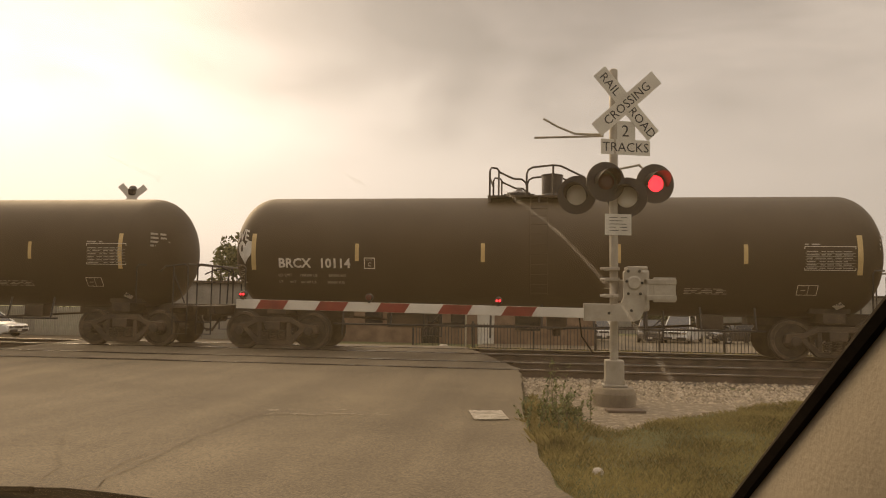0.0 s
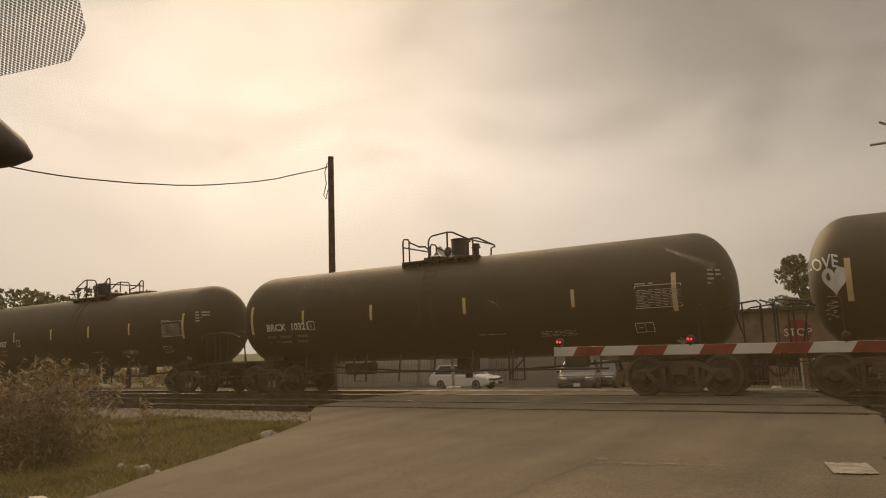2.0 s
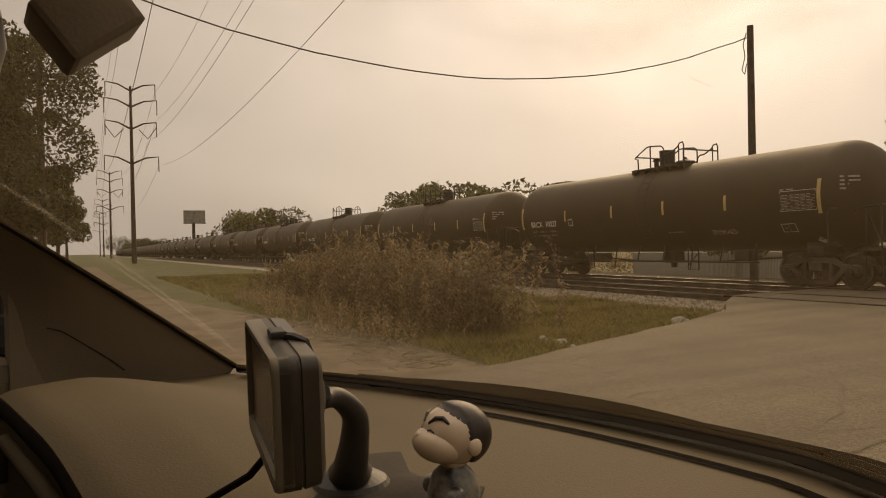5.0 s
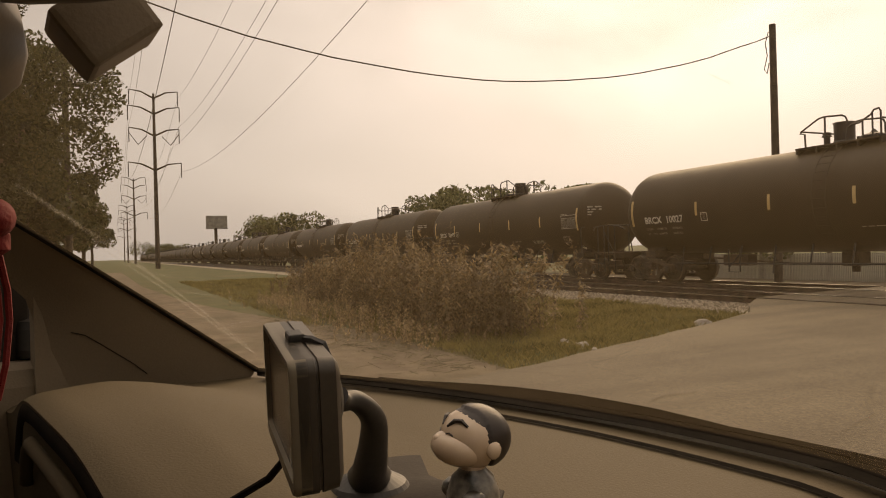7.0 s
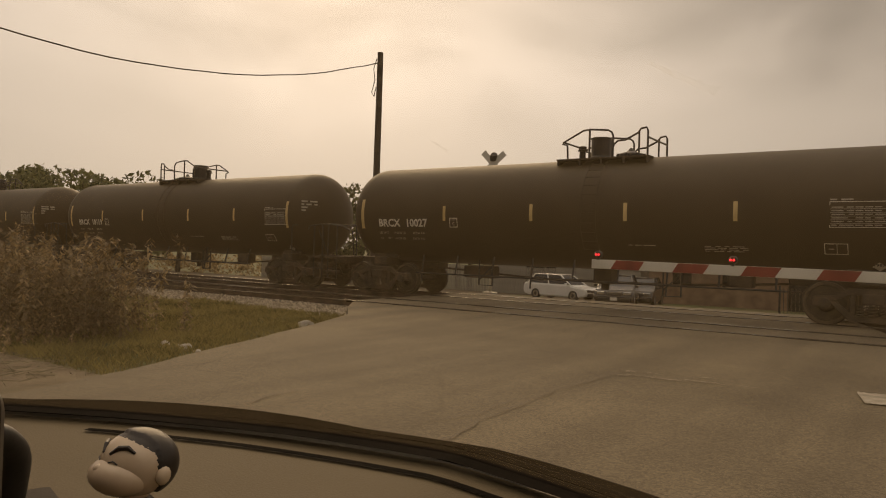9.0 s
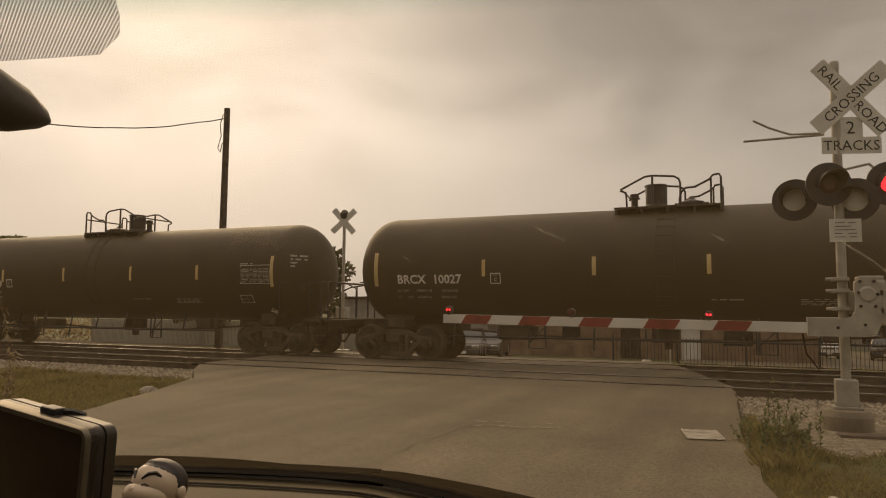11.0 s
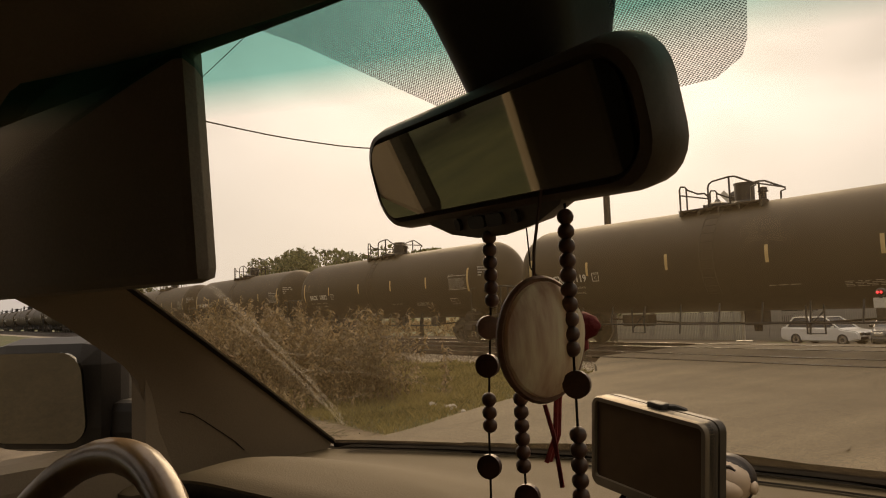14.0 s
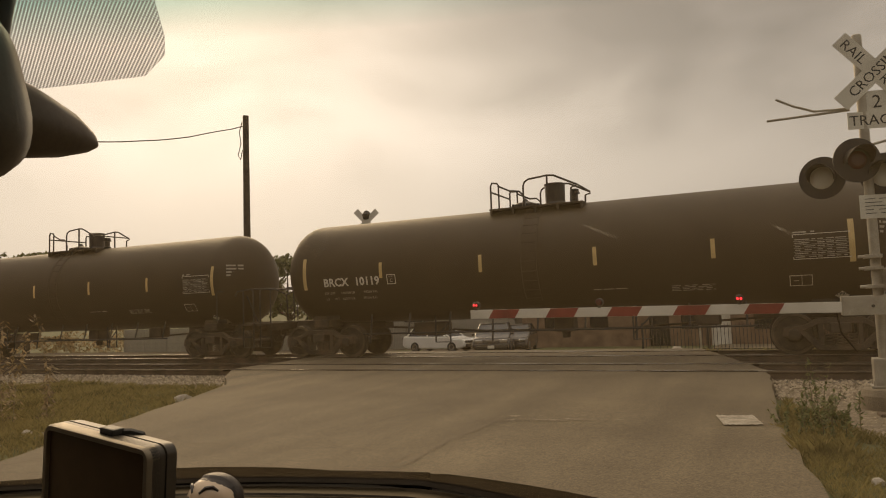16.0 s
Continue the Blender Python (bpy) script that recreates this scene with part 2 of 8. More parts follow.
def roughen_road(m):
    """Coarse aggregate, fine hairline cracks and long tyre-polished streaks on the asphalt."""
    n, l = m.node_tree.nodes, m.node_tree.links
    p = n["Principled BSDF"]
    base = p.inputs["Base Color"].links[0].from_socket
    co = n.new("ShaderNodeTexCoord")
    warp = n.new("ShaderNodeTexNoise")
    warp.inputs["Scale"].default_value, warp.inputs["Detail"].default_value = 1.4, 4.0
    bend = n.new("ShaderNodeMixRGB")
    bend.inputs["Fac"].default_value = 0.35
    l.new(co.outputs["Object"], warp.inputs["Vector"])
    l.new(co.outputs["Object"], bend.inputs["Color1"])
    l.new(warp.outputs["Color"], bend.inputs["Color2"])
    cells = n.new("ShaderNodeTexVoronoi")
    cells.feature = "DISTANCE_TO_EDGE"
    cells.inputs["Scale"].default_value = 0.85
    l.new(bend.outputs["Color"], cells.inputs["Vector"])
    line = n.new("ShaderNodeValToRGB")
    line.color_ramp.elements[0].position, line.color_ramp.elements[0].color = 0.003, (0.74, 0.73, 0.71, 1)
    line.color_ramp.elements[1].position, line.color_ramp.elements[1].color = 0.011, (1, 1, 1, 1)
    l.new(cells.outputs["Distance"], line.inputs["Fac"])
    where = n.new("ShaderNodeTexNoise")
    where.inputs["Scale"].default_value, where.inputs["Detail"].default_value = 0.3, 3.0
    l.new(co.outputs["Object"], where.inputs["Vector"])
    mask = n.new("ShaderNodeMapRange")
    mask.inputs["From Min"].default_value, mask.inputs["From Max"].default_value = 0.48, 0.6
    l.new(where.outputs["Fac"], mask.inputs["Value"])
    one = n.new("ShaderNodeMixRGB")
    one.blend_type = "MULTIPLY"
    l.new(mask.outputs["Result"], one.inputs["Fac"])
    l.new(base, one.inputs["Color1"])
    l.new(line.outputs["Color"], one.inputs["Color2"])
    stone = n.new("ShaderNodeTexVoronoi")
    stone.inputs["Scale"].default_value = 62.0
    l.new(co.outputs["Object"], stone.inputs["Vector"])
    speck = n.new("ShaderNodeValToRGB")
    speck.color_ramp.elements[0].position, speck.color_ramp.elements[0].color = 0.1, (0.6, 0.6, 0.6, 1)
    speck.color_ramp.elements[1].position, speck.color_ramp.elements[1].color = 0.9, (1.48, 1.46, 1.42, 1)
    l.new(stone.outputs["Color"], speck.inputs["Fac"])
    two = n.new("ShaderNodeMixRGB")
    two.blend_type = "MULTIPLY"
    two.inputs["Fac"].default_value = 0.8
    l.new(one.outputs["Color"], two.inputs["Color1"])
    l.new(speck.outputs["Color"], two.inputs["Color2"])
    streak = n.new("ShaderNodeMapping")
    streak.inputs["Scale"].default_value = (1.3, 0.12, 1.0)
    streak.inputs["Rotation"].default_value = (0, 0, -0.22)
    long = n.new("ShaderNodeTexNoise")
    long.inputs["Scale"].default_value, long.inputs["Detail"].default_value = 1.0, 6.0
    l.new(co.outputs["Object"], streak.inputs["Vector"])
    l.new(streak.outputs["Vector"], long.inputs["Vector"])
    tone = n.new("ShaderNodeValToRGB")
    tone.color_ramp.elements[0].position, tone.color_ramp.elements[0].color = 0.35, (0.78, 0.77, 0.75, 1)
    tone.color_ramp.elements[1].position, tone.color_ramp.elements[1].color = 0.65, (1.15, 1.15, 1.13, 1)
    l.new(long.outputs["Fac"], tone.inputs["Fac"])
    three = n.new("ShaderNodeMixRGB")
    three.blend_type = "MULTIPLY"
    three.inputs["Fac"].default_value = 1.0
    l.new(two.outputs["Color"], three.inputs["Color1"])
    l.new(tone.outputs["Color"], three.inputs["Color2"])
    l.new(three.outputs["Color"], p.inputs["Base Color"])


roughen_road(ASPHALT)
FAR_ASPHALT = surface("dark_asphalt", (0.06, 0.047, 0.033), (0.095, 0.075, 0.053), 0.5, 0.95, 0, 0.3, 60)
FAR_ASPHALT.node_tree.nodes["Principled BSDF"].inputs["Specular IOR Level"].default_value = 0.15
CRACK = surface("crack_filler", (0.07, 0.054, 0.035), (0.115, 0.09, 0.06), 6.0, 0.8, 0, 0.3, 50)
CONCRETE = surface("concrete", (0.3, 0.27, 0.23), (0.46, 0.42, 0.36), 4.0, 0.85, 0, 0.3, 50, second=(0.22, 0.19, 0.16))
FAINT_PAINT = surface("nearly_gone_road_paint", (0.16, 0.132, 0.094), (0.27, 0.228, 0.17), 9.0, 0.7, 0, 0.3, 60)
ROAD_PAINT = surface("worn_road_paint", (0.2, 0.172, 0.13), (0.42, 0.378, 0.31), 9.0, 0.7, 0, 0.3, 60)
DIRT = surface("dry_gravelly_earth", (0.115, 0.085, 0.055), (0.2, 0.152, 0.1), 2.6, 0.95, 0, 0.9, 45, second=(0.1, 0.082, 0.048))
GRASS_GROUND = surface("turf", (0.045, 0.052, 0.014), (0.09, 0.094, 0.03), 0.8, 0.95, 0, 0.6, 25, second=(0.098, 0.086, 0.036))
GRASS = surface("grass_blades", (0.09, 0.08, 0.027), (0.29, 0.24, 0.1), 0.9, 0.8, 0, 0.0, 20, per_piece=0.35)
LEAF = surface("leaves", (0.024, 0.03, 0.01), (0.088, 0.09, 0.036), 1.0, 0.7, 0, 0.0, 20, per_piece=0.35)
# lighter copy of LEAF: distance haze on far trees put into the colour
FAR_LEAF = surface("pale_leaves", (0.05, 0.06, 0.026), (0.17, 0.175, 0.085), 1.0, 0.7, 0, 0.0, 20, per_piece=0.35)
GREEN_WEED = surface("green_weed_leaves", (0.05, 0.07, 0.022), (0.17, 0.19, 0.07), 1.4, 0.6, 0, 0.0, 20, per_piece=0.35)
WEED = surface("weed_leaves", (0.125, 0.087, 0.044), (0.46, 0.335, 0.195), 1.4, 0.55, 0, 0.0, 20, per_piece=0.4)


def let_through(m, share):
    """Thin leaves let part of the light through."""
    n, l = m.node_tree.nodes, m.node_tree.links
    p, out = n["Principled BSDF"], n["Material Output"]
    t, mx = n.new("ShaderNodeBsdfTranslucent"), n.new("ShaderNodeMixShader")
    mx.inputs["Fac"].default_value = share
    l.new(p.inputs["Base Color"].links[0].from_socket, t.inputs["Color"])
    l.new(p.outputs[0], mx.inputs[1])
    l.new(t.outputs[0], mx.inputs[2])
    l.new(mx.outputs[0], out.inputs["Surface"])


for m, share_ in ((GRASS, 0.4), (LEAF, 0.4), (FAR_LEAF, 0.4), (GREEN_WEED, 0.4), (WEED, 0.5)):
    let_through(m, share_)
BARK = surface("bark", (0.05, 0.04, 0.03), (0.12, 0.095, 0.07), 5.0, 0.9, 0, 0.5, 30)
POLE = surface("weathered_pole", (0.035, 0.028, 0.022), (0.09, 0.07, 0.055), 3.0, 0.9, 0, 0.4, 30)
GALV = surface("galvanised_steel", (0.3, 0.272, 0.23), (0.46, 0.425, 0.365), 5.0, 0.5, 0.3, 0.08, 50, second=(0.27, 0.24, 0.2))
SIGN_WHITE = surface("sign_white", (0.54, 0.515, 0.46), (0.68, 0.655, 0.6), 3.0, 0.45, 0, 0.03, 50)
SIGN_BLACK = surface("sign_black", (0.012, 0.012, 0.012), (0.03, 0.03, 0.03), 5.0, 0.5, 0, 0.05, 60)
BLACK_METAL = surface("black_enamel", (0.011, 0.01, 0.01), (0.03, 0.027, 0.025), 4.0, 0.45, 0, 0.08, 60)
RED_PAINT = surface("red_retroreflective", (0.17, 0.02, 0.014), (0.27, 0.034, 0.025), 4.0, 0.45, 0, 0.04, 60)
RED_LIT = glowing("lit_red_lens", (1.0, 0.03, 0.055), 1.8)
RED_DARK = surface("unlit_red_lens", (0.05, 0.008, 0.006), (0.09, 0.014, 0.01), 30.0, 0.2, 0, 0.1, 90)
BRICK = surface("brown_brick_wall", (0.13, 0.085, 0.06), (0.24, 0.16, 0.11), 1.5, 0.9, 0, 0.3, 30)
SIDING = surface("grey_metal_siding", (0.2, 0.19, 0.17), (0.33, 0.31, 0.28), 1.0, 0.6, 0.2, 0.1, 20)
DASH = surface("brown_grey_dash_vinyl", (0.092, 0.068, 0.038), (0.122, 0.091, 0.053), 2.0, 0.75, 0, 0.25, 420, detail_dist=0.002)
DASH.node_tree.nodes["Principled BSDF"].inputs["Specular IOR Level"].default_value = 0.2
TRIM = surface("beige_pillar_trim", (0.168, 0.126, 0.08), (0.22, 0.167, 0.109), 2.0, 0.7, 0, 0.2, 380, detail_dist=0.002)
# TRIM lightened: on the right pillar the incoming light is put into the colour
LIGHTENED_TRIM = surface("pale_beige_trim", (0.36, 0.3, 0.215), (0.46, 0.385, 0.28), 2.0, 0.7, 0, 0.2, 380, detail_dist=0.002)
LINING = surface("headliner_cloth", (0.21, 0.17, 0.125), (0.28, 0.23, 0.17), 3.0, 0.95, 0, 0.3, 300, detail_dist=0.002)
DARK_PLASTIC = surface("dark_plastic", (0.026, 0.022, 0.018), (0.046, 0.04, 0.033), 8.0, 0.5, 0, 0.15, 300, detail_dist=0.001)
RUBBER = surface("black_rubber", (0.012, 0.009, 0.006), (0.026, 0.019, 0.013), 12.0, 0.95, 0, 0.1, 200, detail_dist=0.001)
RUBBER.node_tree.nodes["Principled BSDF"].inputs["Specular IOR Level"].default_value = 0.06
SILVER = surface("silver_plastic", (0.21, 0.168, 0.115), (0.275, 0.222, 0.155), 6.0, 0.42, 0.3, 0.04, 300, detail_dist=0.001)
# switched-off screen; a warm reflection is put into its brown base colour
SCREEN = surface("dark_screen", (0.1, 0.062, 0.034), (0.135, 0.084, 0.047), 4.0, 0.25, 0, 0.0, 60)
WOOD_BEAD = surface("dark_wooden_beads", (0.05, 0.022, 0.014), (0.13, 0.06, 0.036), 40.0, 0.42, 0, 0.1, 300, per_piece=0.3, detail_dist=0.001)
WHEEL_WOOD = surface("woodgrain_rim", (0.13, 0.07, 0.028), (0.28, 0.17, 0.075), 9.0, 0.32, 0, 0.02, 60, coat=0.25)
WHITE_CAR = surface("white_car_paint", (0.62, 0.61, 0.58), (0.72, 0.71, 0.68), 1.0, 0.25, 0, 0.0, 40, coat=0.6)
DARK_CAR = surface("dark_car_paint", (0.028, 0.023, 0.018), (0.046, 0.038, 0.03), 1.0, 0.25, 0, 0.0, 40, coat=0.6)
CAR_GLASS = surface("tinted_car_glass", (0.012, 0.013, 0.014), (0.02, 0.021, 0.022), 1.0, 0.06, 0, 0.0, 40)
TYRE = surface("tyre_rubber", (0.012, 0.012, 0.012), (0.03, 0.029, 0.028), 12.0, 0.85, 0, 0.2, 60)
FOOTING = surface("stained_footing_concrete", (0.16, 0.13, 0.095), (0.3, 0.25, 0.19), 4.0, 0.9, 0, 0.4, 50, second=(0.1, 0.08, 0.06))
CAR_GLASS.node_tree.nodes["Principled BSDF"].inputs["Specular IOR Level"].default_value = 0.7
CHROME = surface("bright_metal", (0.5, 0.49, 0.47), (0.62, 0.61, 0.59), 6.0, 0.2, 0.9, 0.0, 60)
WINDSHIELD = clear("windshield_glass", (0.93, 0.93, 0.9), haze=0.031, gloss=0.035)


# ---- helpers for meshes ----
def part(name, bm, material, parent=None, label="", smooth=False):
    me = bpy.data.meshes.new(name)
    bm.to_mesh(me)
    bm.free()
    for m in (material if isinstance(material, (list, tuple)) else [material]):
        me.materials.append(m)
    if smooth:
        me.polygons.foreach_set("use_smooth", [True] * len(me.polygons))
        me.set_sharp_from_angle(angle=radians(40))
    ob = new(name, me)
    if parent:
        ob.parent = parent
    if label:
        ob["label"] = label
    return ob


def share(ob, m, parent=None):
    """Another object on the same mesh."""
    twin = new(ob.name.split(".")[0], ob.data)
    twin.matrix_basis = m
    twin.parent = parent or ob.parent
    if "label" in ob:
        twin["label"] = ob["label"]
    return twin


def thing(name, label, category, m=None, group="", kind=""):
    ob = new(name)
    ob.empty_display_size = 0.2
    if m is not None:
        ob.matrix_basis = m
    return tagged(ob, label, category, group, kind)


def box(bm, centre, size, m=None, bevel=0.0):
    r = bmesh.ops.create_cube(bm, size=1.0)
    bmesh.ops.scale(bm, vec=size, verts=r["verts"])
    if bevel:
        es = list({e for v in r["verts"] for e in v.link_edges})
        rb = bmesh.ops.bevel(bm, geom=es, offset=bevel, segments=2, affect="EDGES", profile=0.6)
        vs = list({v for f in rb["faces"] for v in f.verts} | {v for v in r["verts"] if v.is_valid})
    else:
        vs = r["verts"]
    bmesh.ops.transform(bm, matrix=Matrix.Translation(centre) @ (m or Matrix()), verts=vs)
    return vs


def rod(bm, a, b, r, seg=10, r2=None, caps=True):
    a, b = Vector(a), Vector(b)
    d = b - a
    c = bmesh.ops.create_cone(bm, cap_ends=caps, segments=seg, radius1=r, radius2=r if r2 is None else r2, depth=d.length)
    bmesh.ops.transform(bm, matrix=Matrix.Translation((a + b) / 2) @ d.to_track_quat("Z", "Y").to_matrix().to_4x4(), verts=c["verts"])
    return c["verts"]


def tube(bm, pts, r, seg=8):
    """A bent tube through points."""
    pts = [Vector(p) for p in pts]
    rings = []
    for i, p in enumerate(pts):
        d = (pts[min(i + 1, len(pts) - 1)] - pts[max(i - 1, 0)]).normalized()
        side = d.orthogonal().normalized() if i == 0 else (last - d * last.dot(d)).normalized()
        last = side
        up = d.cross(side)
        rr = r[i] if isinstance(r, (list, tuple)) else r
        rings.append([bm.verts.new(p + rr * (math.cos(k * math.tau / seg) * side + math.sin(k * math.tau / seg) * up)) for k in range(seg)])
    for a, b in zip(rings, rings[1:]):
        for k in range(seg):
            bm.faces.new((a[k], a[(k + 1) % seg], b[(k + 1) % seg], b[k]))
    bm.faces.new(rings[0][::-1])
    bm.faces.new(rings[-1])


def lathe(bm, profile, seg=32, axis="x", m=None):
    """Turns a profile of (along, radius) round an axis."""
    rings, made = [], []
    for s, r in profile:
        ring = []
        for k in range(seg):
            c, d = r * math.cos(k * math.tau / seg), r * math.sin(k * math.tau / seg)
            co = {"x": (s, c, d), "y": (d, s, c), "z": (c, d, s)}[axis]
            ring.append(bm.verts.new(co))
        rings.append(ring)
        made += ring
    for a, b in zip(rings, rings[1:]):
        for k in range(seg):
            bm.faces.new((a[k], a[(k + 1) % seg], b[(k + 1) % seg], b[k]))
    bm.faces.new(rings[0][::-1])
    bm.faces.new(rings[-1])
    if m is not None:
        bmesh.ops.transform(bm, matrix=m, verts=made)
    bmesh.ops.recalc_face_normals(bm, faces=bm.faces)
    return made


def slab(bm, outline, y0, y1, m=None):
    """A flat shape given in x, z, with thickness along y."""
    front = [bm.verts.new((x, y0, z)) for x, z in outline]
    back = [bm.verts.new((x, y1, z)) for x, z in outline]
    n = len(outline)
    fs = [bm.faces.new(front), bm.faces.new(back[::-1])]
    for k in range(n):
        fs.append(bm.faces.new((front[k], back[k], back[(k + 1) % n], front[(k + 1) % n])))
    bmesh.ops.recalc_face_normals(bm, faces=fs)
    if m is not None:
        bmesh.ops.transform(bm, matrix=m, verts=front + back)
    return front + back


def letters(text, size, depth=0.004, bold=0.0):
    """Built-in font as a mesh in x, y, centred on nothing: starts at x = 0, on y = 0."""
    cu = bpy.data.curves.new("letters", "FONT")
    cu.body, cu.size, cu.extrude, cu.resolution_u, cu.offset = text, size, depth, 2, bold
    tmp = bpy.data.objects.new("letters", cu)
    me = bpy.data.meshes.new_from_object(tmp)
    bpy.data.objects.remove(tmp)
    bm = bmesh.new()
    bm.from_mesh(me)
    bpy.data.meshes.remove(me)
    return bm


def raw(name, verts, faces, material, parent=None, label="", smooth=False):
    me = bpy.data.meshes.new(name)
    me.from_pydata(verts, [], faces)
    if smooth:
        me.polygons.foreach_set("use_smooth", [True] * len(me.polygons))
    me.materials.append(material)
    ob = new(name, me)
    if parent:
        ob.parent = parent
    if label:
        ob["label"] = label
    return ob


# ---- the ground, road and tracks ----
TRACK_NEAR, TRACK_FAR, RAIL_Z = 14.95, 18.65, 0.13


def lerp(x, table):
    if x <= table[0][0]:
        return table[0][1]
    for (a, u), (b, v) in zip(table, table[1:]):
        if x <= b:
            return u + (v - u) * (x - a) / (b - a)
    return table[-1][1]


def ground_z(x, y):
    return lerp(y, [(-20, -0.02), (3, -0.02), (11.5, -0.03), (12.5, -0.06), (20.6, -0.06), (22.5, -0.16), (24, -0.28), (28, -0.56), (32, -0.86), (40, -1.28), (60, -1.85), (120, -2.3)]) + 0.03 * noise.noise((x * 0.25, y * 0.25, 0))


def road_z(y):
    return lerp(y, [(-20, 0.03), (6, 0.045), (10, 0.075), (12.6, RAIL_Z - 0.012), (20.4, RAIL_Z - 0.012), (22.5, -0.1), (24, -0.24), (28, -0.53), (32, -0.83), (40, -1.25), (60, -1.8)])


def road_left(y):
    return lerp(y, [(-20, -6.4), (2.5, -6.6), (3.8, -6.8), (4.95, -7.16), (6.5, -7.8), (9.3, -8.85), (11.5, -9.8), (12.8, -11.0), (14.4, -12.2), (20.5, -12.6), (23, -12.6), (30, -13.5)])


def road_right(y):
    return lerp(y, [(-20, 1.6), (3.9, 0.95), (5.9, 0.5), (7.0, 0.3), (8.85, 0.14), (10.8, 0.1), (14.4, -0.03), (20.5, -1.7), (26, -3.3), (40, -5.2)])


def build_ground():
    xs = sorted(set([-3000, -1500, -700, -350, -200, -120, -80, -60] + list(range(-45, 26, 1)) + [30, 40, 60, 100, 200, 500, 1500, 3000]))
    ys = sorted(set([-3000, -1000, -300, -100, -40, -20] + [k * 0.75 for k in range(-16, 48)] + [40, 48, 60, 80, 120, 300, 1000, 3000]))
    verts = [(x, y, ground_z(x, y)) for y in ys for x in xs]
    w = len(xs)
    faces = [(j * w + i, j * w + i + 1, (j + 1) * w + i + 1, (j + 1) * w + i) for j in range(len(ys) - 1) for i in range(w - 1)]
    return tagged(raw("ground", verts, faces, GRASS_GROUND, smooth=True), "rough mown grass verge and earth", "ground", kind="structure")


def strip(name, ys, left, right, z, material, label, category, steps=14, wobble=0.0, depth=0.3):
    """A sheet between two edges with a skirt, following a height."""
    bm = bmesh.new()
    rows = []
    for y in ys:
        a, b = left(y) + wobble * noise.noise((y * 1.7, 3, 0)), right(y) + wobble * noise.noise((y * 1.9, 9, 0))
        top = [bm.verts.new((a + (b - a) * k / steps, y, z(y) + 0.012 * noise.noise((a + (b - a) * k / steps, y, 5)))) for k in range(steps + 1)]
        rows.append([bm.verts.new((a - 0.06, y, z(y) - depth))] + top + [bm.verts.new((b + 0.06, y, z(y) - depth))])
    for r, s in zip(rows, rows[1:]):
        for k in range(len(r) - 1):
            bm.faces.new((r[k], r[k + 1], s[k + 1], s[k]))
    return tagged(part(name, bm, material, smooth=True), label, category, kind="structure")


build_ground()
strip("road", [-20 + 0.5 * k for k in range(118)], road_left, road_right, road_z, ASPHALT, "worn grey asphalt road with cracks, rising to the crossing", "road", wobble=0.09)
strip("side_street", [26.5 + 0.9 * k for k in range(22)], lambda y: -190, lambda y: road_left(y) - 0.07, lambda y: road_z(y) - 0.02, FAR_ASPHALT, "asphalt street beyond the tracks", "road", steps=30)
strip("parking_lot", [33 + 3 * k for k in range(13)], lambda y: -3.0, lambda y: 60, lambda y: ground_z(0, y) + 0.06, ASPHALT, "asphalt parking lot beyond the fence", "road", steps=30)
strip("dirt_lane", [-2.4 + 0.2 * k for k in range(37)], lambda y: lerp(y, [(1.2, -86), (1.8, -40), (2.6, -25), (3.3, -19), (4.8, -12)]), lambda y: road_left(y) - 0.07, lambda y: 0.035 - 0.008 * max(0, y), DIRT, "bare earthen lane beside the weeds", "lane", steps=60, wobble=0.3)

# painted stop line: one block still whole, the rest worn to flecks
def road_mark(x0, y0, x1, y1, width, label):
    bm = bmesh.new()
    d = Vector((x1 - x0, y1 - y0, 0))
    side = Vector((-d.y, d.x, 0)).normalized() * width
    rng = random.Random(7)
    n = 18
    lo = [Vector((x0, y0, 0)) + d * k / n + side * rng.uniform(-0.05, 0.05) for k in range(n + 1)]
    hi = [Vector((x0, y0, 0)) + d * k / n + side * rng.uniform(0.94, 1.06) for k in range(n + 1)]
    up = lambda v: bm.verts.new((v.x, v.y, road_z(v.y) + 0.0135))
    lo, hi = [up(v) for v in lo], [up(v) for v in hi]
    for k in range(n):
        bm.faces.new((lo[k], lo[k + 1], hi[k + 1], hi[k]))
    return tagged(part("stop_line", bm, ROAD_PAINT), label, "road marking", kind="structure")


road_mark(-0.42, 8.72, -0.02, 8.80, 0.62, "worn white stop line painted on asphalt")


def worn_flecks(x0, x1, y0, slope, label):
    """What is left of a painted line: short thin flecks along its two edges."""
    rng = random.Random(17)
    bm = bmesh.new()
    for _ in range(30):
        x = rng.uniform(x0, x1)
        y = y0 + slope * (x - x0) + rng.choice((0.0, 0.03, 0.3)) + rng.uniform(-0.05, 0.05)
        w, h = rng.uniform(0.02, 0.1), rng.uniform(0.006, 0.02)
        ring = [bm.verts.new((x + w * math.cos(k * 1.047) * rng.uniform(0.7, 1.1), y + slope * w * math.cos(k * 1.047) + h * math.sin(k * 1.047) * rng.uniform(0.6, 1.2), road_z(y) + 0.0135)) for k in range(6)]
        bm.faces.new(ring)
    return tagged(part("stop_line", bm, FAINT_PAINT), label, "road marking", kind="structure")


worn_flecks(-2.9, -1.5, 8.56, 0.2, "last flecks of a worn white stop line on asphalt")


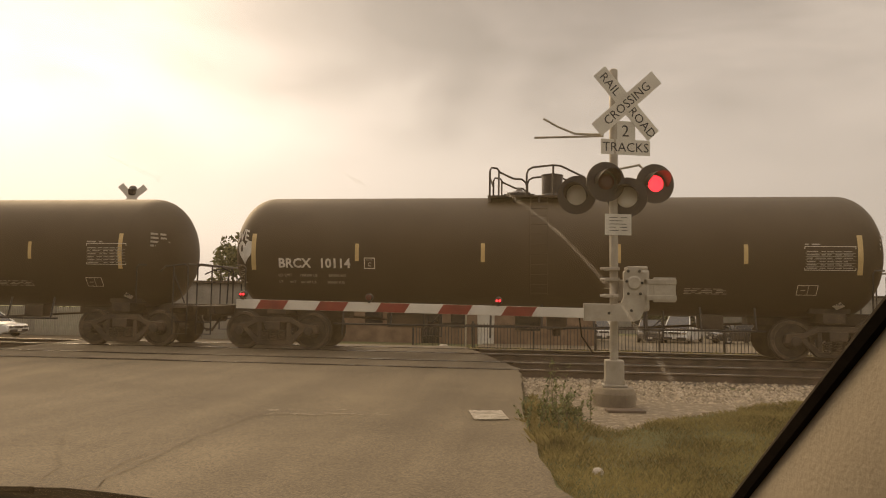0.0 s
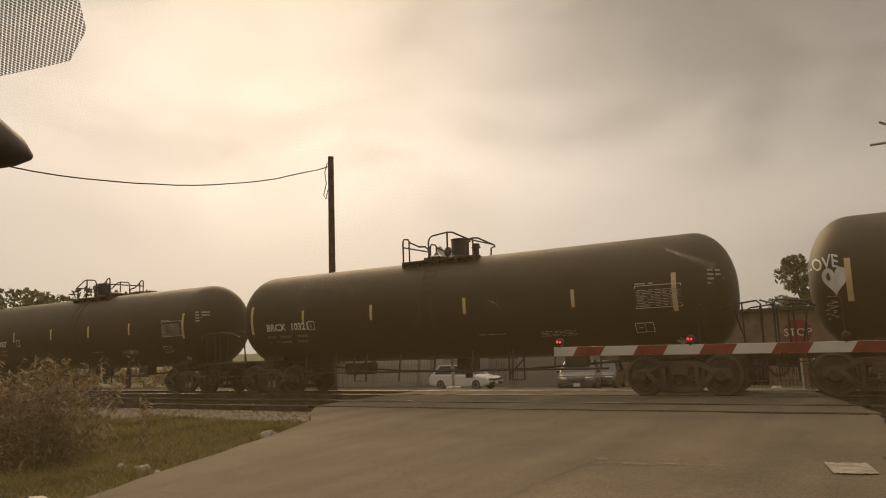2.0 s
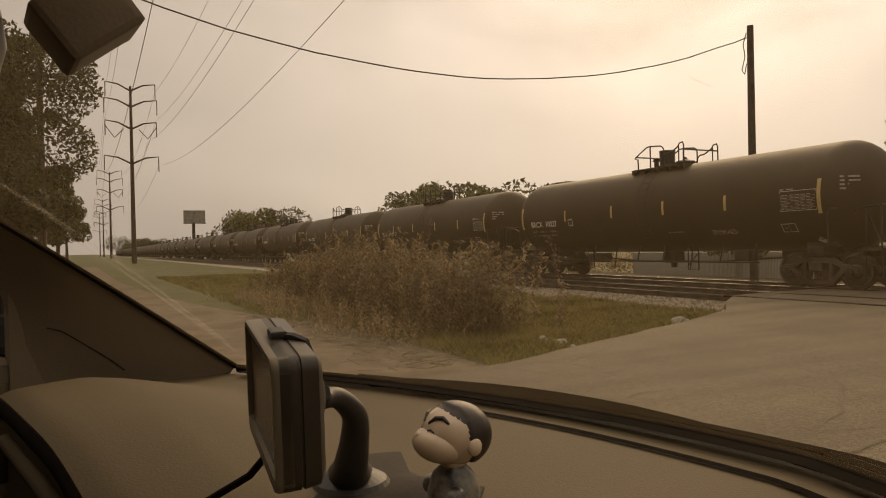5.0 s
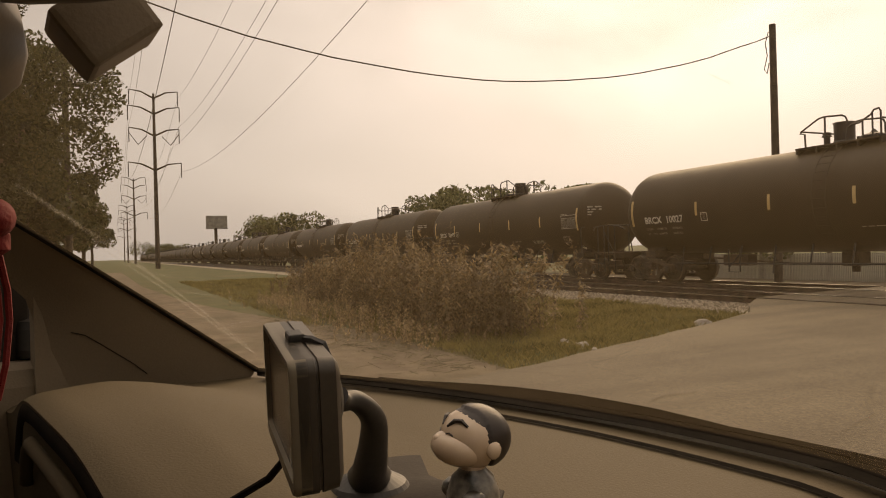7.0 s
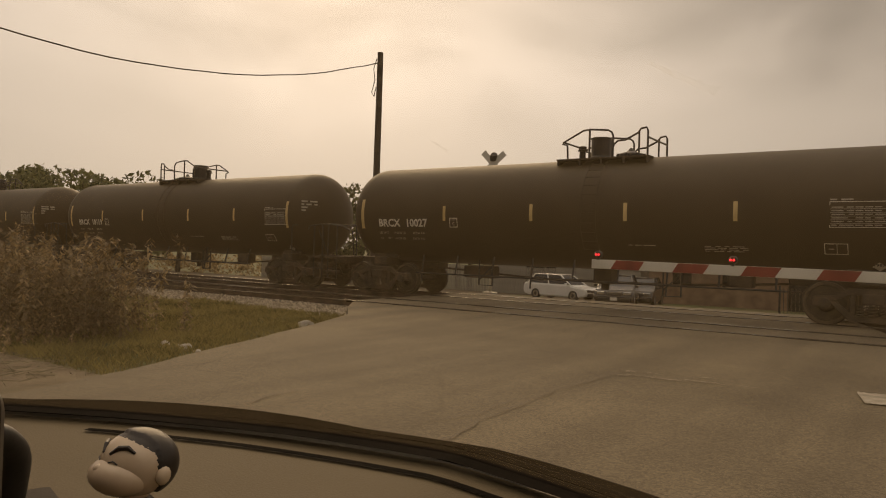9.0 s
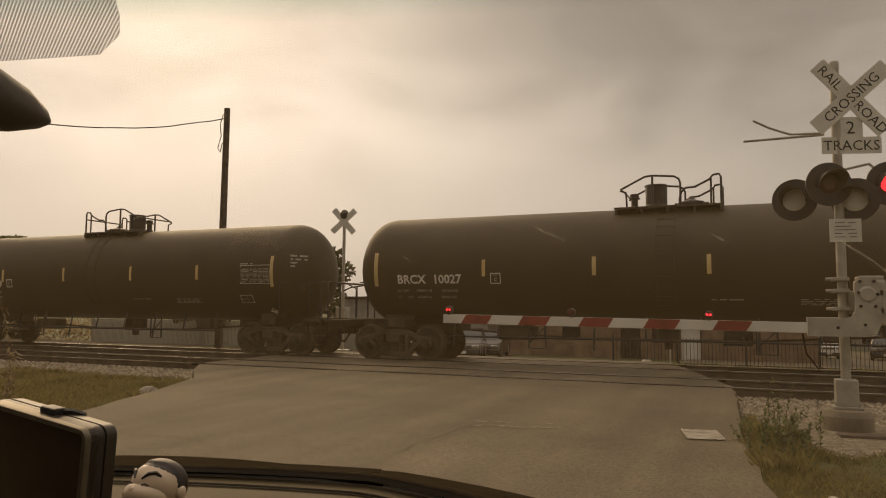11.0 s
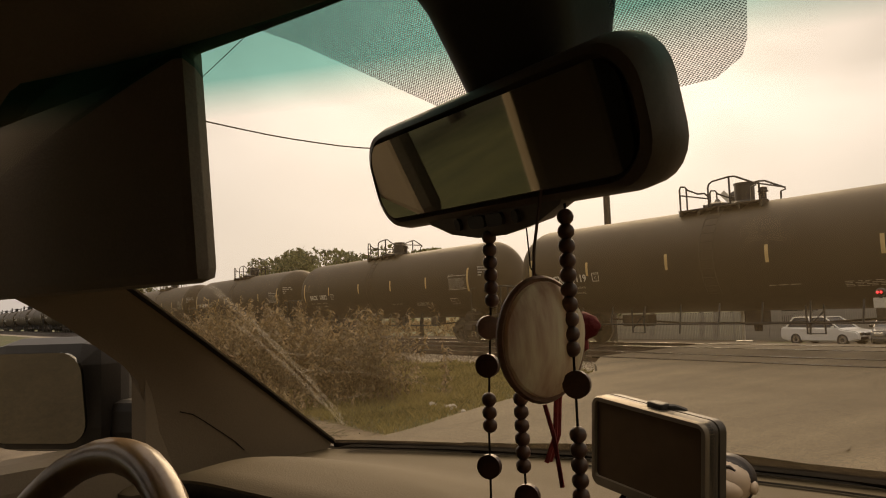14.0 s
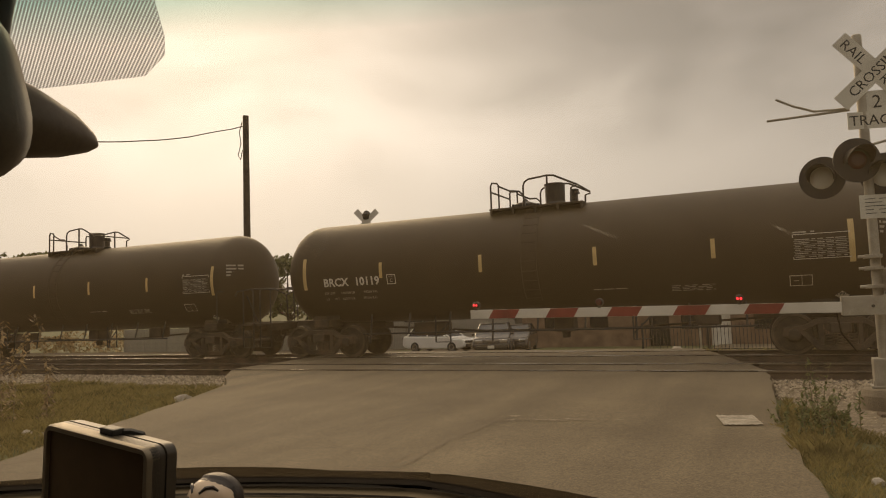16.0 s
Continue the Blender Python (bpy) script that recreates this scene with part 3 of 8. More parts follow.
def crack(points, width):
    bm = bmesh.new()
    rng = random.Random(int(points[0][0] * 100))
    fine = []
    for (ax, ay), (bx, by) in zip(points, points[1:]):
        n = max(2, int(math.hypot(bx - ax, by - ay) / 0.12))
        for k in range(n):
            fine.append((ax + (bx - ax) * k / n + rng.uniform(-0.04, 0.04), ay + (by - ay) * k / n + rng.uniform(-0.04, 0.04)))
    rows = []
    for k, (x, y) in enumerate(fine):
        nx, ny = fine[min(k + 1, len(fine) - 1)][0] - fine[max(k - 1, 0)][0], fine[min(k + 1, len(fine) - 1)][1] - fine[max(k - 1, 0)][1]
        s = Vector((-ny, nx, 0)).normalized() * width * rng.uniform(0.15, 0.75)
        rows.append((bm.verts.new((x - s.x, y - s.y, road_z(y) + 0.017)), bm.verts.new((x + s.x, y + s.y, road_z(y) + 0.017))))
    for a, b in zip(rows, rows[1:]):
        bm.faces.new((a[0], a[1], b[1], b[0]))
    return tagged(part("road_crack", bm, CRACK), "dark jagged crack in the asphalt", "crack", kind="structure")


crack([(-2.8, 4.4), (-2.98, 5.87), (-3.05, 7.3), (-2.98, 8.2), (-2.95, 9.0)], 0.014)
crack([(-3.3, 5.0), (-3.12, 5.8), (-3.16, 6.6), (-3.0, 7.3)], 0.01)
crack([(-3.35, 5.2), (-3.56, 5.9), (-4.1, 6.7), (-4.44, 7.25)], 0.007)
crack([(-6.0, 10.6), (-3.4, 10.1), (-1.5, 10.3), (0.0, 10.1)], 0.014)
crack([(-5.1, 3.2), (-4.9, 4.6), (-5.0, 5.6)], 0.012)
crack([(-7.0, 6.2), (-5.6, 6.6), (-4.8, 6.3)], 0.012)


def build_track(name, yc, label):
    t = thing(name, label, "railway track", Matrix.Translation((0, yc, 0)), kind="structure")
    for s in (-0.7525, 0.7525):
        bm = bmesh.new()
        slab(bm, [(-0.07, -0.172), (0.07, -0.172), (0.07, -0.16), (0.012, -0.145), (0.01, -0.045), (0.035, -0.03), (0.035, -0.004), (-0.035, -0.004), (-0.035, -0.03), (-0.01, -0.045), (-0.012, -0.145), (-0.07, -0.16)], -700, 200)
        bmesh.ops.transform(bm, matrix=Matrix.Translation((0, s, RAIL_Z)) @ Matrix.Rotation(math.pi / 2, 4, "Z"), verts=bm.verts)
        part("rail", bm, RAIL, t, "rust-brown steel rail")
        bm = bmesh.new()
        box(bm, (-250, s, RAIL_Z - 0.001), (900, 0.06, 0.006))
        part("rail_head", bm, RAIL_TOP, t, "polished running surface")
    bm = bmesh.new()
    box(bm, (0, 0, 0), (0.23, 2.6, 0.16), bevel=0.012)
    first = part("tie", bm, TIE, t)
    first.matrix_basis = Matrix.Translation((-30.0, 0, RAIL_Z - 0.262))
    rng = random.Random(3)
    for k in range(1, 90):
        x = -30.0 + 0.52 * k
        if not -12.4 < x < 0.2:
            share(first, pose(x, rng.uniform(-0.04, 0.04), RAIL_Z - 0.262 + rng.uniform(-0.01, 0.01), 0, 0, rng.uniform(-1.5, 1.5)), t)
    return t


build_track("track_near", TRACK_NEAR, "empty railway track on grey ballast")
build_track("track_far", TRACK_FAR, "railway track under the train")

# dark strips stand for the shaded flangeway gaps beside the rails in the crossing
for yc in (TRACK_NEAR, TRACK_FAR):
    for s in (-0.7525 + 0.085, 0.7525 - 0.085, -0.7525 - 0.06, 0.7525 + 0.06):
        bm = bmesh.new()
        box(bm, ((road_left(yc) + road_right(yc)) / 2, yc + s, RAIL_Z - 0.02), (road_right(yc) - road_left(yc), 0.055, 0.036))
        tagged(part("flangeway", bm, RUBBER), "dark strip standing for a shaded flangeway gap in the crossing", "crossing panel", kind="structure")


def gravel_line(x):
    """Where the bare gravel round the signal gives way to grass."""
    return lerp(x, [(0.0, 11.7), (0.3, 11.1), (0.64, 9.35), (1.19, 8.75), (2.1, 9.9), (3.3, 11.0), (5.0, 12.6)]) + 0.18 * noise.noise((x * 3, 1, 0))


def build_gravel():
    bm = bmesh.new()
    rows = []
    for k in range(51):
        x = 0.22 + 5.4 * k / 50
        y0 = gravel_line(x) - 0.2
        rows.append([bm.verts.new((x, y0 + (12.4 - y0) * j / 6, ground_z(x, y0 + (12.4 - y0) * j / 6) + (0.014 if j else -0.02))) for j in range(7)])
    for a, b in zip(rows, rows[1:]):
        for j in range(6):
            bm.faces.new((a[j], b[j], b[j + 1], a[j + 1]))
    tagged(part("gravel", bm, BALLAST), "bare pale gravel round the signal's footing", "gravel", kind="structure")


build_gravel()


def build_ballast():
    """Shoulders of loose stone: single stones near the road, joined."""
    bm = bmesh.new()
    ys = [12.0, 12.8, 13.3, 20.6, 21.6]
    zs = [-0.05, -0.04, -0.055, -0.055, -0.12]
    xs = [-700, -300, -120] + list(range(-60, 31, 2)) + [80, 200]
    rows = [[bm.verts.new((x, y + 0.25 * noise.noise((x * 0.4, y, 0)), z + 0.02 * noise.noise((x, y, 2)))) for x in xs] for y, z in zip(ys, zs)]
    for r, s in zip(rows, rows[1:]):
        for k in range(len(xs) - 1):
            bm.faces.new((r[k], r[k + 1], s[k + 1], s[k]))
    tagged(part("ballast_bed", bm, BALLAST), "pale crushed stone bed of the tracks", "ballast", kind="structure")
    bm = bmesh.new()
    for x0, x1 in ((-700, -12.75), (0.25, 200)):
        for y0, y1 in ((13.75, 16.1), (17.45, 20.0)):
            q = [bm.verts.new(p) for p in ((x0, y0, -0.03), (x1, y0, -0.03), (x1, y1, -0.03), (x0, y1, -0.03))]
            bm.faces.new(q)
    tagged(part("track_stone", bm, DARK_STONE), "dark oily stone between the rails and ties", "ballast", kind="structure")
    rng = np.random.default_rng(5)
    verts, faces = [], []
    base = np.array([(1, 0, 0), (-1, 0, 0), (0, 1, 0), (0, -1, 0), (0, 0, 1), (0, 0, -1)], float)
    tri = [(0, 2, 4), (2, 1, 4), (1, 3, 4), (3, 0, 4), (2, 0, 5), (1, 2, 5), (3, 1, 5), (0, 3, 5)]

    def stones(n, x0, x1, y0, y1, size):
        for _ in range(n):
            x, y = rng.uniform(x0, x1), rng.uniform(y0, y1)
            if road_left(y) - 0.1 < x < road_right(y) + 0.05 or (0 < x < 6 and y < gravel_line(x)):
                continue
            s = size * rng.uniform(0.6, 1.5)
            v = base * rng.uniform(0.6, 1.3, (6, 3)) * s
            a = rng.uniform(0, 6.28)
            v = v @ np.array([[math.cos(a), math.sin(a), 0], [-math.sin(a), math.cos(a), 0], [0, 0, 0.8]])
            k = len(verts)
            z = (-0.05 if y > 11.8 else -0.03) + s * 0.35
            verts.extend((v + (x, y, z)).tolist())
            faces.extend([(a + k, b + k, c + k) for a, b, c in tri])
    stones(5200, 0.0, 8.0, 11.2, 14.2, 0.034)
    stones(11000, 0.25, 4.6, 8.6, 12.0, 0.017)
    stones(5200, -26, -9.5, 11.9, 14.2, 0.036)
    stones(1500, -20, 8, 16.1, 17.4, 0.034)
    stones(140, -11.5, -7.0, 3.2, 5.0, 0.018)
    tagged(raw("ballast_stones", verts, faces, BALLAST), "loose pale ballast stones beside the rails", "ballast", kind="stuff")


build_ballast()


# ---- the train of tank cars ----
R_TANK, Z_TANK, LEN_TANK, PITCH = 1.46, 2.42, 15.95, 17.2
HEAD_IN = 0.145  # how far the domed ends stand back from the sills


def on_tank(bm, x0, z0, lift=0.006):
    """Bends flat x, y work onto the near side of the tank, its lower left corner at x0, z0 above the rail."""
    t0 = math.asin(max(-1, min(1, (z0 - Z_TANK) / R_TANK)))
    for v in bm.verts:
        a = t0 + v.co.y / R_TANK
        r = R_TANK + lift + v.co.z
        v.co = (x0 + v.co.x, -r * math.cos(a), Z_TANK + r * math.sin(a))
    return bm


def patch(w, h, nx=1, ny=6):
    bm = bmesh.new()
    vs = [[bm.verts.new((w * i / nx, h * j / ny, 0)) for i in range(nx + 1)] for j in range(ny + 1)]
    for j in range(ny):
        for i in range(nx):
            bm.faces.new((vs[j][i], vs[j][i + 1], vs[j + 1][i + 1], vs[j + 1][i]))
    return bm


def outline_box(w, h, line):
    bm = bmesh.new()
    for x, y, a, b in ((0, 0, w, line), (0, h - line, w, line), (0, line, line, h - 2 * line), (w - line, line, line, h - 2 * line)):
        q = [bm.verts.new(p) for p in ((x, y, 0), (x + a, y, 0), (x + a, y + b, 0), (x, y + b, 0))]
        bm.faces.new(q)
    return bm


def bars(w, rows, height, gap, rng):
    """Rows of writing too small to read, as plain bars."""
    bm = bmesh.new()
    for k in range(rows):
        x = 0.0
        while x < w - 0.05:
            b = min(rng.uniform(0.08, 0.3), w - x)
            q = [bm.verts.new(p) for p in ((x, k * gap, 0), (x + b, k * gap, 0), (x + b, k * gap + height, 0), (x, k * gap + height, 0))]
            bm.faces.new(q)
            x += b + rng.uniform(0.04, 0.09)
    return bm


def make_wheelset():
    bm = bmesh.new()
    for s in (-1, 1):
        lathe(bm, [(s * 0.66, 0.10), (s * 0.665, 0.49), (s * 0.69, 0.49), (s * 0.70, 0.46), (s * 0.81, 0.452), (s * 0.81, 0.39), (s * 0.775, 0.37), (s * 0.765, 0.2), (s * 0.82, 0.15), (s * 0.83, 0.1)], 28, "y")
        lathe(bm, [(s * 0.83, 0.08), (s * 1.02, 0.08), (s * 1.03, 0.115), (s * 1.12, 0.115), (s * 1.13, 0.07)], 16, "y")
        for k in range(3):
            box(bm, (0.06 * math.cos(k * 2.09), s * 1.13, 0.06 * math.sin(k * 2.09)), (0.03, 0.03, 0.03))
    lathe(bm, [(-0.7, 0.085), (0.7, 0.085)], 14, "y")
    for f in bm.faces:
        c = f.calc_center_median()
        if abs(c.y) > 0.808 and 0.36 < math.hypot(c.x, c.z) < 0.46:
            f.material_index = 1
    return bm


def side_frame_bars():
    """The cast frame of a truck: an arched top, two slanting struts, columns and a bottom bar, with openings between."""
    top = [(-1.13, 0.40), (-1.10, 0.60), (-0.68, 0.64), (-0.42, 0.80), (0.42, 0.80), (0.68, 0.64), (1.10, 0.60), (1.13, 0.40)]
    under = [(0.98, 0.40), (0.96, 0.5), (0.70, 0.52), (0.42, 0.66), (-0.42, 0.66), (-0.70, 0.52), (-0.96, 0.5), (-0.98, 0.40)]
    bars_ = [(top + under, 0.07), ([(-0.44, 0.1), (0.44, 0.1), (0.42, 0.23), (-0.42, 0.23)], 0.066)]
    for s in (-1, 1):
        bars_.append(([(s * x, z) for x, z in ((0.84, 0.53), (0.70, 0.54), (0.33, 0.22), (0.44, 0.11))], 0.062))
        bars_.append(([(s * x, z) for x, z in ((0.42, 0.2), (0.32, 0.2), (0.32, 0.68), (0.42, 0.68))], 0.058))
    return bars_


def make_truck(car, x):
    for s in (-1.0, 1.0):
        bm = bmesh.new()
        for outline, half in side_frame_bars():
            slab(bm, outline, s - half, s + half)
        bmesh.ops.bevel(bm, geom=[e for e in bm.edges], offset=0.012, segments=1, affect="EDGES")
        bmesh.ops.recalc_face_normals(bm, faces=bm.faces)
        f = part("side_frame", bm, UNDER, car, "cast steel truck side frame")
        f.matrix_basis = Matrix.Translation((x, 0, 0))
        for dx in (-0.22, 0.0, 0.22):
            bm = bmesh.new()
            pts = [(dx + 0.075 * math.cos(a), s * 1.085 + 0.05 * math.sin(a), 0.22 + 0.24 * a / (math.tau * 4)) for a in [k * math.tau / 8 for k in range(33)]]
            tube(bm, pts, 0.018, 5)
            g = part("spring", bm, UNDER, car)
            g.matrix_basis = Matrix.Translation((x, 0, 0))
    bm = bmesh.new()
    box(bm, (0, 0, 0.58), (0.4, 2.3, 0.22), bevel=0.03)
    box(bm, (0, 0, 0.74), (0.3, 0.6, 0.14), bevel=0.02)
    b = part("truck_bolster", bm, UNDER, car)
    b.matrix_basis = Matrix.Translation((x, 0, 0))


def make_dome(car, x, flip):
    """Platform, handrails and fittings on top of the tank."""
    s = -1 if flip else 1
    top = Z_TANK + R_TANK
    m = Matrix.Translation((x, 0, 0)) @ Matrix.Diagonal((s, 1, 1, 1))

    def put(name, bm, mat, label=""):
        bmesh.ops.transform(bm, matrix=m, verts=bm.verts)
        bmesh.ops.recalc_face_normals(bm, faces=bm.faces)
        return part(name, bm, mat, car, label)
    for side in (-1, 1):
        bm = bmesh.new()
        box(bm, (0, side * 0.62, top - 0.05), (2.5, 0.36, 0.04))
        for k in range(-2, 3):
            box(bm, (k * 0.6, side * 0.6, top - 0.13), (0.06, 0.4, 0.14))
        put("walkway", bm, UNDER, "dark steel grating walkway")
        bm = bmesh.new()
        y = side * 0.76
        tube(bm, [(-1.2, y, top - 0.05), (-1.2, y, top + 0.58), (-1.16, y, top + 0.66), (-1.02, y, top + 0.64), (-0.95, y, top + 0.54), (-0.62, y, top + 0.38), (-0.42, y, top + 0.37), (-0.32, y, top + 0.28), (-0.28, y, top + 0.12), (-0.28, y, top - 0.05)], 0.026, 6)
        tube(bm, [(-0.98, y, top - 0.05), (-0.98, y, top + 0.58)], 0.024, 6)
        tube(bm, [(-0.3, y, top - 0.05), (-0.3, y, top + 0.5), (-0.26, y, top + 0.6), (-0.16, y, top + 0.66), (0.34, y, top + 0.71), (0.52, y, top + 0.69), (1.06, y, top + 0.42), (1.1, y, top + 0.37), (0.96, y, top + 0.33), (0.94, y, top - 0.05)], 0.026, 6)
        tube(bm, [(0.34, y, top - 0.05), (0.34, y, top + 0.7)], 0.028, 6)
        put("handrail", bm, BLACK_METAL, "black pipe handrail")
    for xx in (-1.2, 1.08):
        bm = bmesh.new()
        tube(bm, [(xx, -0.76, top + 0.42), (xx, 0.76, top + 0.42)], 0.024, 6)
        put("end_bar", bm, BLACK_METAL)
    bm = bmesh.new()
    lathe(bm, [(top - 0.12, 0.27), (top + 0.03, 0.27), (top + 0.03, 0.34), (top + 0.1, 0.34), (top + 0.13, 0.3), (top + 0.19, 0.1), (top + 0.28, 0.03)], 20, "z", Matrix.Translation((-0.5, 0, 0)))
    for k in range(8):
        box(bm, (-0.5 + 0.36 * math.cos(k * 0.785), 0.36 * math.sin(k * 0.785), top + 0.07), (0.06, 0.06, 0.09))
    put("manway", bm, BLACK_METAL, "round manway lid with bolts")
    bm = bmesh.new()
    lathe(bm, [(top - 0.1, 0.29), (top + 0.06, 0.29), (top + 0.1, 0.26), (top + 0.55, 0.265), (top + 0.56, 0.285), (top + 0.585, 0.285), (top + 0.6, 0.24)], 22, "z", Matrix.Translation((0.33, 0, 0)))
    put("valve_housing", bm, BLACK_METAL, "tall cylindrical valve housing")
    bm = bmesh.new()
    lathe(bm, [(top - 0.1, 0.12), (top + 0.06, 0.12), (top + 0.08, 0.085), (top + 0.26, 0.085), (top + 0.27, 0.135), (top + 0.3, 0.135), (top + 0.31, 0.11), (top + 0.39, 0.11), (top + 0.41, 0.05)], 14, "z", Matrix.Translation((0.86, 0, 0)))
    put("vent_valve", bm, BLACK_METAL)
    bm = bmesh.new()
    for dx in (-0.2, 0.2):
        tube(bm, [(dx, -(R_TANK + 0.09) * math.cos(a), Z_TANK + (R_TANK + 0.09) * math.sin(a)) for a in [radians(d) for d in range(-40, 66, 8)]], 0.012, 5)
    for d in range(-38, 66, 9):
        a = radians(d)
        tube(bm, [(-0.2, -(R_TANK + 0.09) * math.cos(a), Z_TANK + (R_TANK + 0.09) * math.sin(a)), (0.2, -(R_TANK + 0.09) * math.cos(a), Z_TANK + (R_TANK + 0.09) * math.sin(a))], 0.009, 5)
    put("ladder", bm, TANK, "black side ladder")


STRIPS = {10114: (0.92, 3.52, 6.55, 9.67, 12.46, 14.86), 10321: (1.07, 3.29, 5.92, 9.06, 12.15, 14.61), 10027: (0.97, 4.02, 6.78, 9.33, 11.86, 14.86),
          10119: (1.13, 3.63, 6.54, 9.47, 12.11, 14.8), 10032: (1.2, 3.9, 6.8, 9.54, 12.2, 14.9)}


WEIGHTS = {10027: ("LD LMT   196800 LB   89250 KG", "LT  WT     66200 LB   30050 KG"), 10114: ("LD LMT   198000 LB   89300 KG", "LT  WT     66100 LB   30000 KG")}


def make_tank_car(number, flip, graffiti=False):
    car = thing("tank_car", "black railway tank car with yellow reflective strips on steel trucks", "tank car", group="train of tank cars")
    bm = bmesh.new()
    prof = []
    hd = 0.92
    for k in range(0, 10):
        a = k / 9 * math.pi / 2
        prof.append((hd - hd * math.cos(a), max(0.02, R_TANK * math.sin(a) ** 0.86)))
    prof = [(s + HEAD_IN, r) for s, r in prof]
    prof += [(hd + 0.01 + HEAD_IN, R_TANK), (4.0, R_TANK), (8.0, R_TANK), (12.0, R_TANK)]
    prof += [(LEN_TANK - s, r) for s, r in prof[:11][::-1]]
    lathe(bm, prof, 56, "x", Matrix.Translation((0, 0, Z_TANK)))
    part("tank", bm, TANK, car, "gloss-worn black cylindrical tank with domed ends", smooth=True)
    sx = STRIPS.get(number, (1.04, 3.6, 6.6, 9.5, 12.2, 14.85))
    for x, z, h in zip(sx, (1.95, 2.18, 2.18, 2.18, 2.18, 1.95), (0.9, 0.42, 0.44, 0.44, 0.44, 0.9)):
        part("reflective_strip", on_tank(patch(0.112 if h > 0.5 else 0.094, h), x, z), YELLOW, car, "yellow reflective strip")
    rng = random.Random(number or 1)
    if number:
        part("owner_mark", on_tank(letters("BRCX", 0.315, 0.001, 0.009), sx[0] + 0.68, 2.02), WHITE_PAINT, car, "white stencilled reporting mark")
        part("car_number", on_tank(letters("%d" % number, 0.315, 0.001, 0.009), sx[0] + 1.70, 2.02), WHITE_PAINT, car, "white stencilled car number")
        for row, z in zip(WEIGHTS.get(number, WEIGHTS[10027]), (1.80, 1.64)):
            x = sx[0] + 0.66
            for word in row.split("  "):
                if word.strip():
                    part("weight_stencil", on_tank(letters(word.strip(), 0.105, 0.001), x, z), DULL_TEXT, car, "small white stencilled weight")["kind"] = "stuff"
                    x += 0.066 * len(word.strip()) + 0.14
    else:
        part("car_number", on_tank(bars(1.85, 1, 0.21, 0.3, rng), 1.66, 2.05), WHITE_PAINT, car, "white stencilled marks")["kind"] = "stuff"
    part("plate_box", on_tank(outline_box(0.27, 0.27, 0.02), sx[1] + 0.22, 2.0), WHITE_PAINT, car)
    if number:
        part("plate_letter", on_tank(letters("C", 0.13, 0.001), sx[1] + 0.31, 2.06), WHITE_PAINT, car)
        part("plate_word", on_tank(letters("PLATE", 0.055, 0.001), sx[1] + 0.27, 2.19), DULL_TEXT, car)
    part("data_panel", on_tank(outline_box(1.08, 0.54, 0.014), 13.75, 2.05), WHITE_PAINT, car)
    part("data_heading", on_tank(bars(0.42, 1, 0.032, 0.05, rng), 13.76, 2.61), DULL_TEXT, car)["kind"] = "stuff"
    for k in range(5):
        part("table_line", on_tank(patch(1.05, 0.009), 13.765, 2.13 + 0.074 * k), DULL_TEXT, car)
    for x, w in ((13.79, 0.4), (14.22, 0.14), (14.39, 0.14), (14.56, 0.2)):
        part("data_rows", on_tank(bars(w, 6, 0.021, 0.074, rng), x, 2.09), DULL_TEXT, car, "column of small stencilled inspection data")["kind"] = "stuff"
    part("small_panel", on_tank(outline_box(0.44, 0.27, 0.013), 13.65, 1.5), WHITE_PAINT, car)
    part("small_panel_rows", on_tank(bars(0.1, 2, 0.02, 0.12, rng), 13.73, 1.6), DULL_TEXT, car)["kind"] = "stuff"
    part("small_panel_line", on_tank(patch(0.014, 0.27), 13.88, 1.5), DULL_TEXT, car)
    part("stencil_rows", on_tank(bars(0.95, 4, 0.018, 0.045, rng), 11.2, 1.5), DULL_TEXT, car)["kind"] = "stuff"
    part("stencil_rows", on_tank(bars(0.8, 1, 0.022, 0.09, rng), 9.4, 1.6), DULL_TEXT, car)["kind"] = "stuff"
    bm = bmesh.new()
    q = [bm.verts.new(p) for p in ((0.14, 0, 0), (0.28, 0.14, 0), (0.14, 0.28, 0), (0, 0.14, 0))]
    bm.faces.new(q)
    placard = part("placard", on_tank(bm, 14.5, 1.2, 0.03), WHITE_PAINT, car, "white diamond placard")
    part("placard_number", on_tank(letters("1987", 0.11, 0.001, 0.002), 14.525, 1.3, 0.036), SIGN_BLACK, placard, "black digits")
    bm = bars(0.5, 4, 0.05, 0.1, rng)
    for v in bm.verts:
        v.co = (LEN_TANK - HEAD_IN - 0.42 + v.co.x * 0.55, -1.3 + v.co.x * 0.95, Z_TANK + 0.1 + v.co.y)
    part("end_stencil", bm, DULL_TEXT, car)["kind"] = "stuff"
    if graffiti:
        def on_head(bm, lift=0.012):
            """Lays x, z work along y onto the domed end."""
            for v in bm.verts:
                c = max(-1.0, min(1.0, (0.92 + HEAD_IN - v.co.x) / 0.92))
                r = R_TANK * max(0.02, math.sin(math.acos(c))) ** 0.86
                v.co.y = -math.sqrt(max(0.0, r * r - (v.co.z - Z_TANK) ** 2)) - lift
            return bm
        bm = letters("LOVE", 0.46, 0.0, 0.008)
        bmesh.ops.subdivide_edges(bm, edges=list(bm.edges), cuts=2)
        for v in bm.verts:
            v.co = (0.13 + v.co.x * 0.62, 0, 2.66 + v.co.y * 0.85 + 0.03 * math.sin(v.co.x * 9))
        part("graffiti", on_head(bm), WHITE_PAINT, car, "white painted graffiti word")
        bm = bmesh.new()
        hub = bm.verts.new((0.72, 0, 2.42))
        ring = []
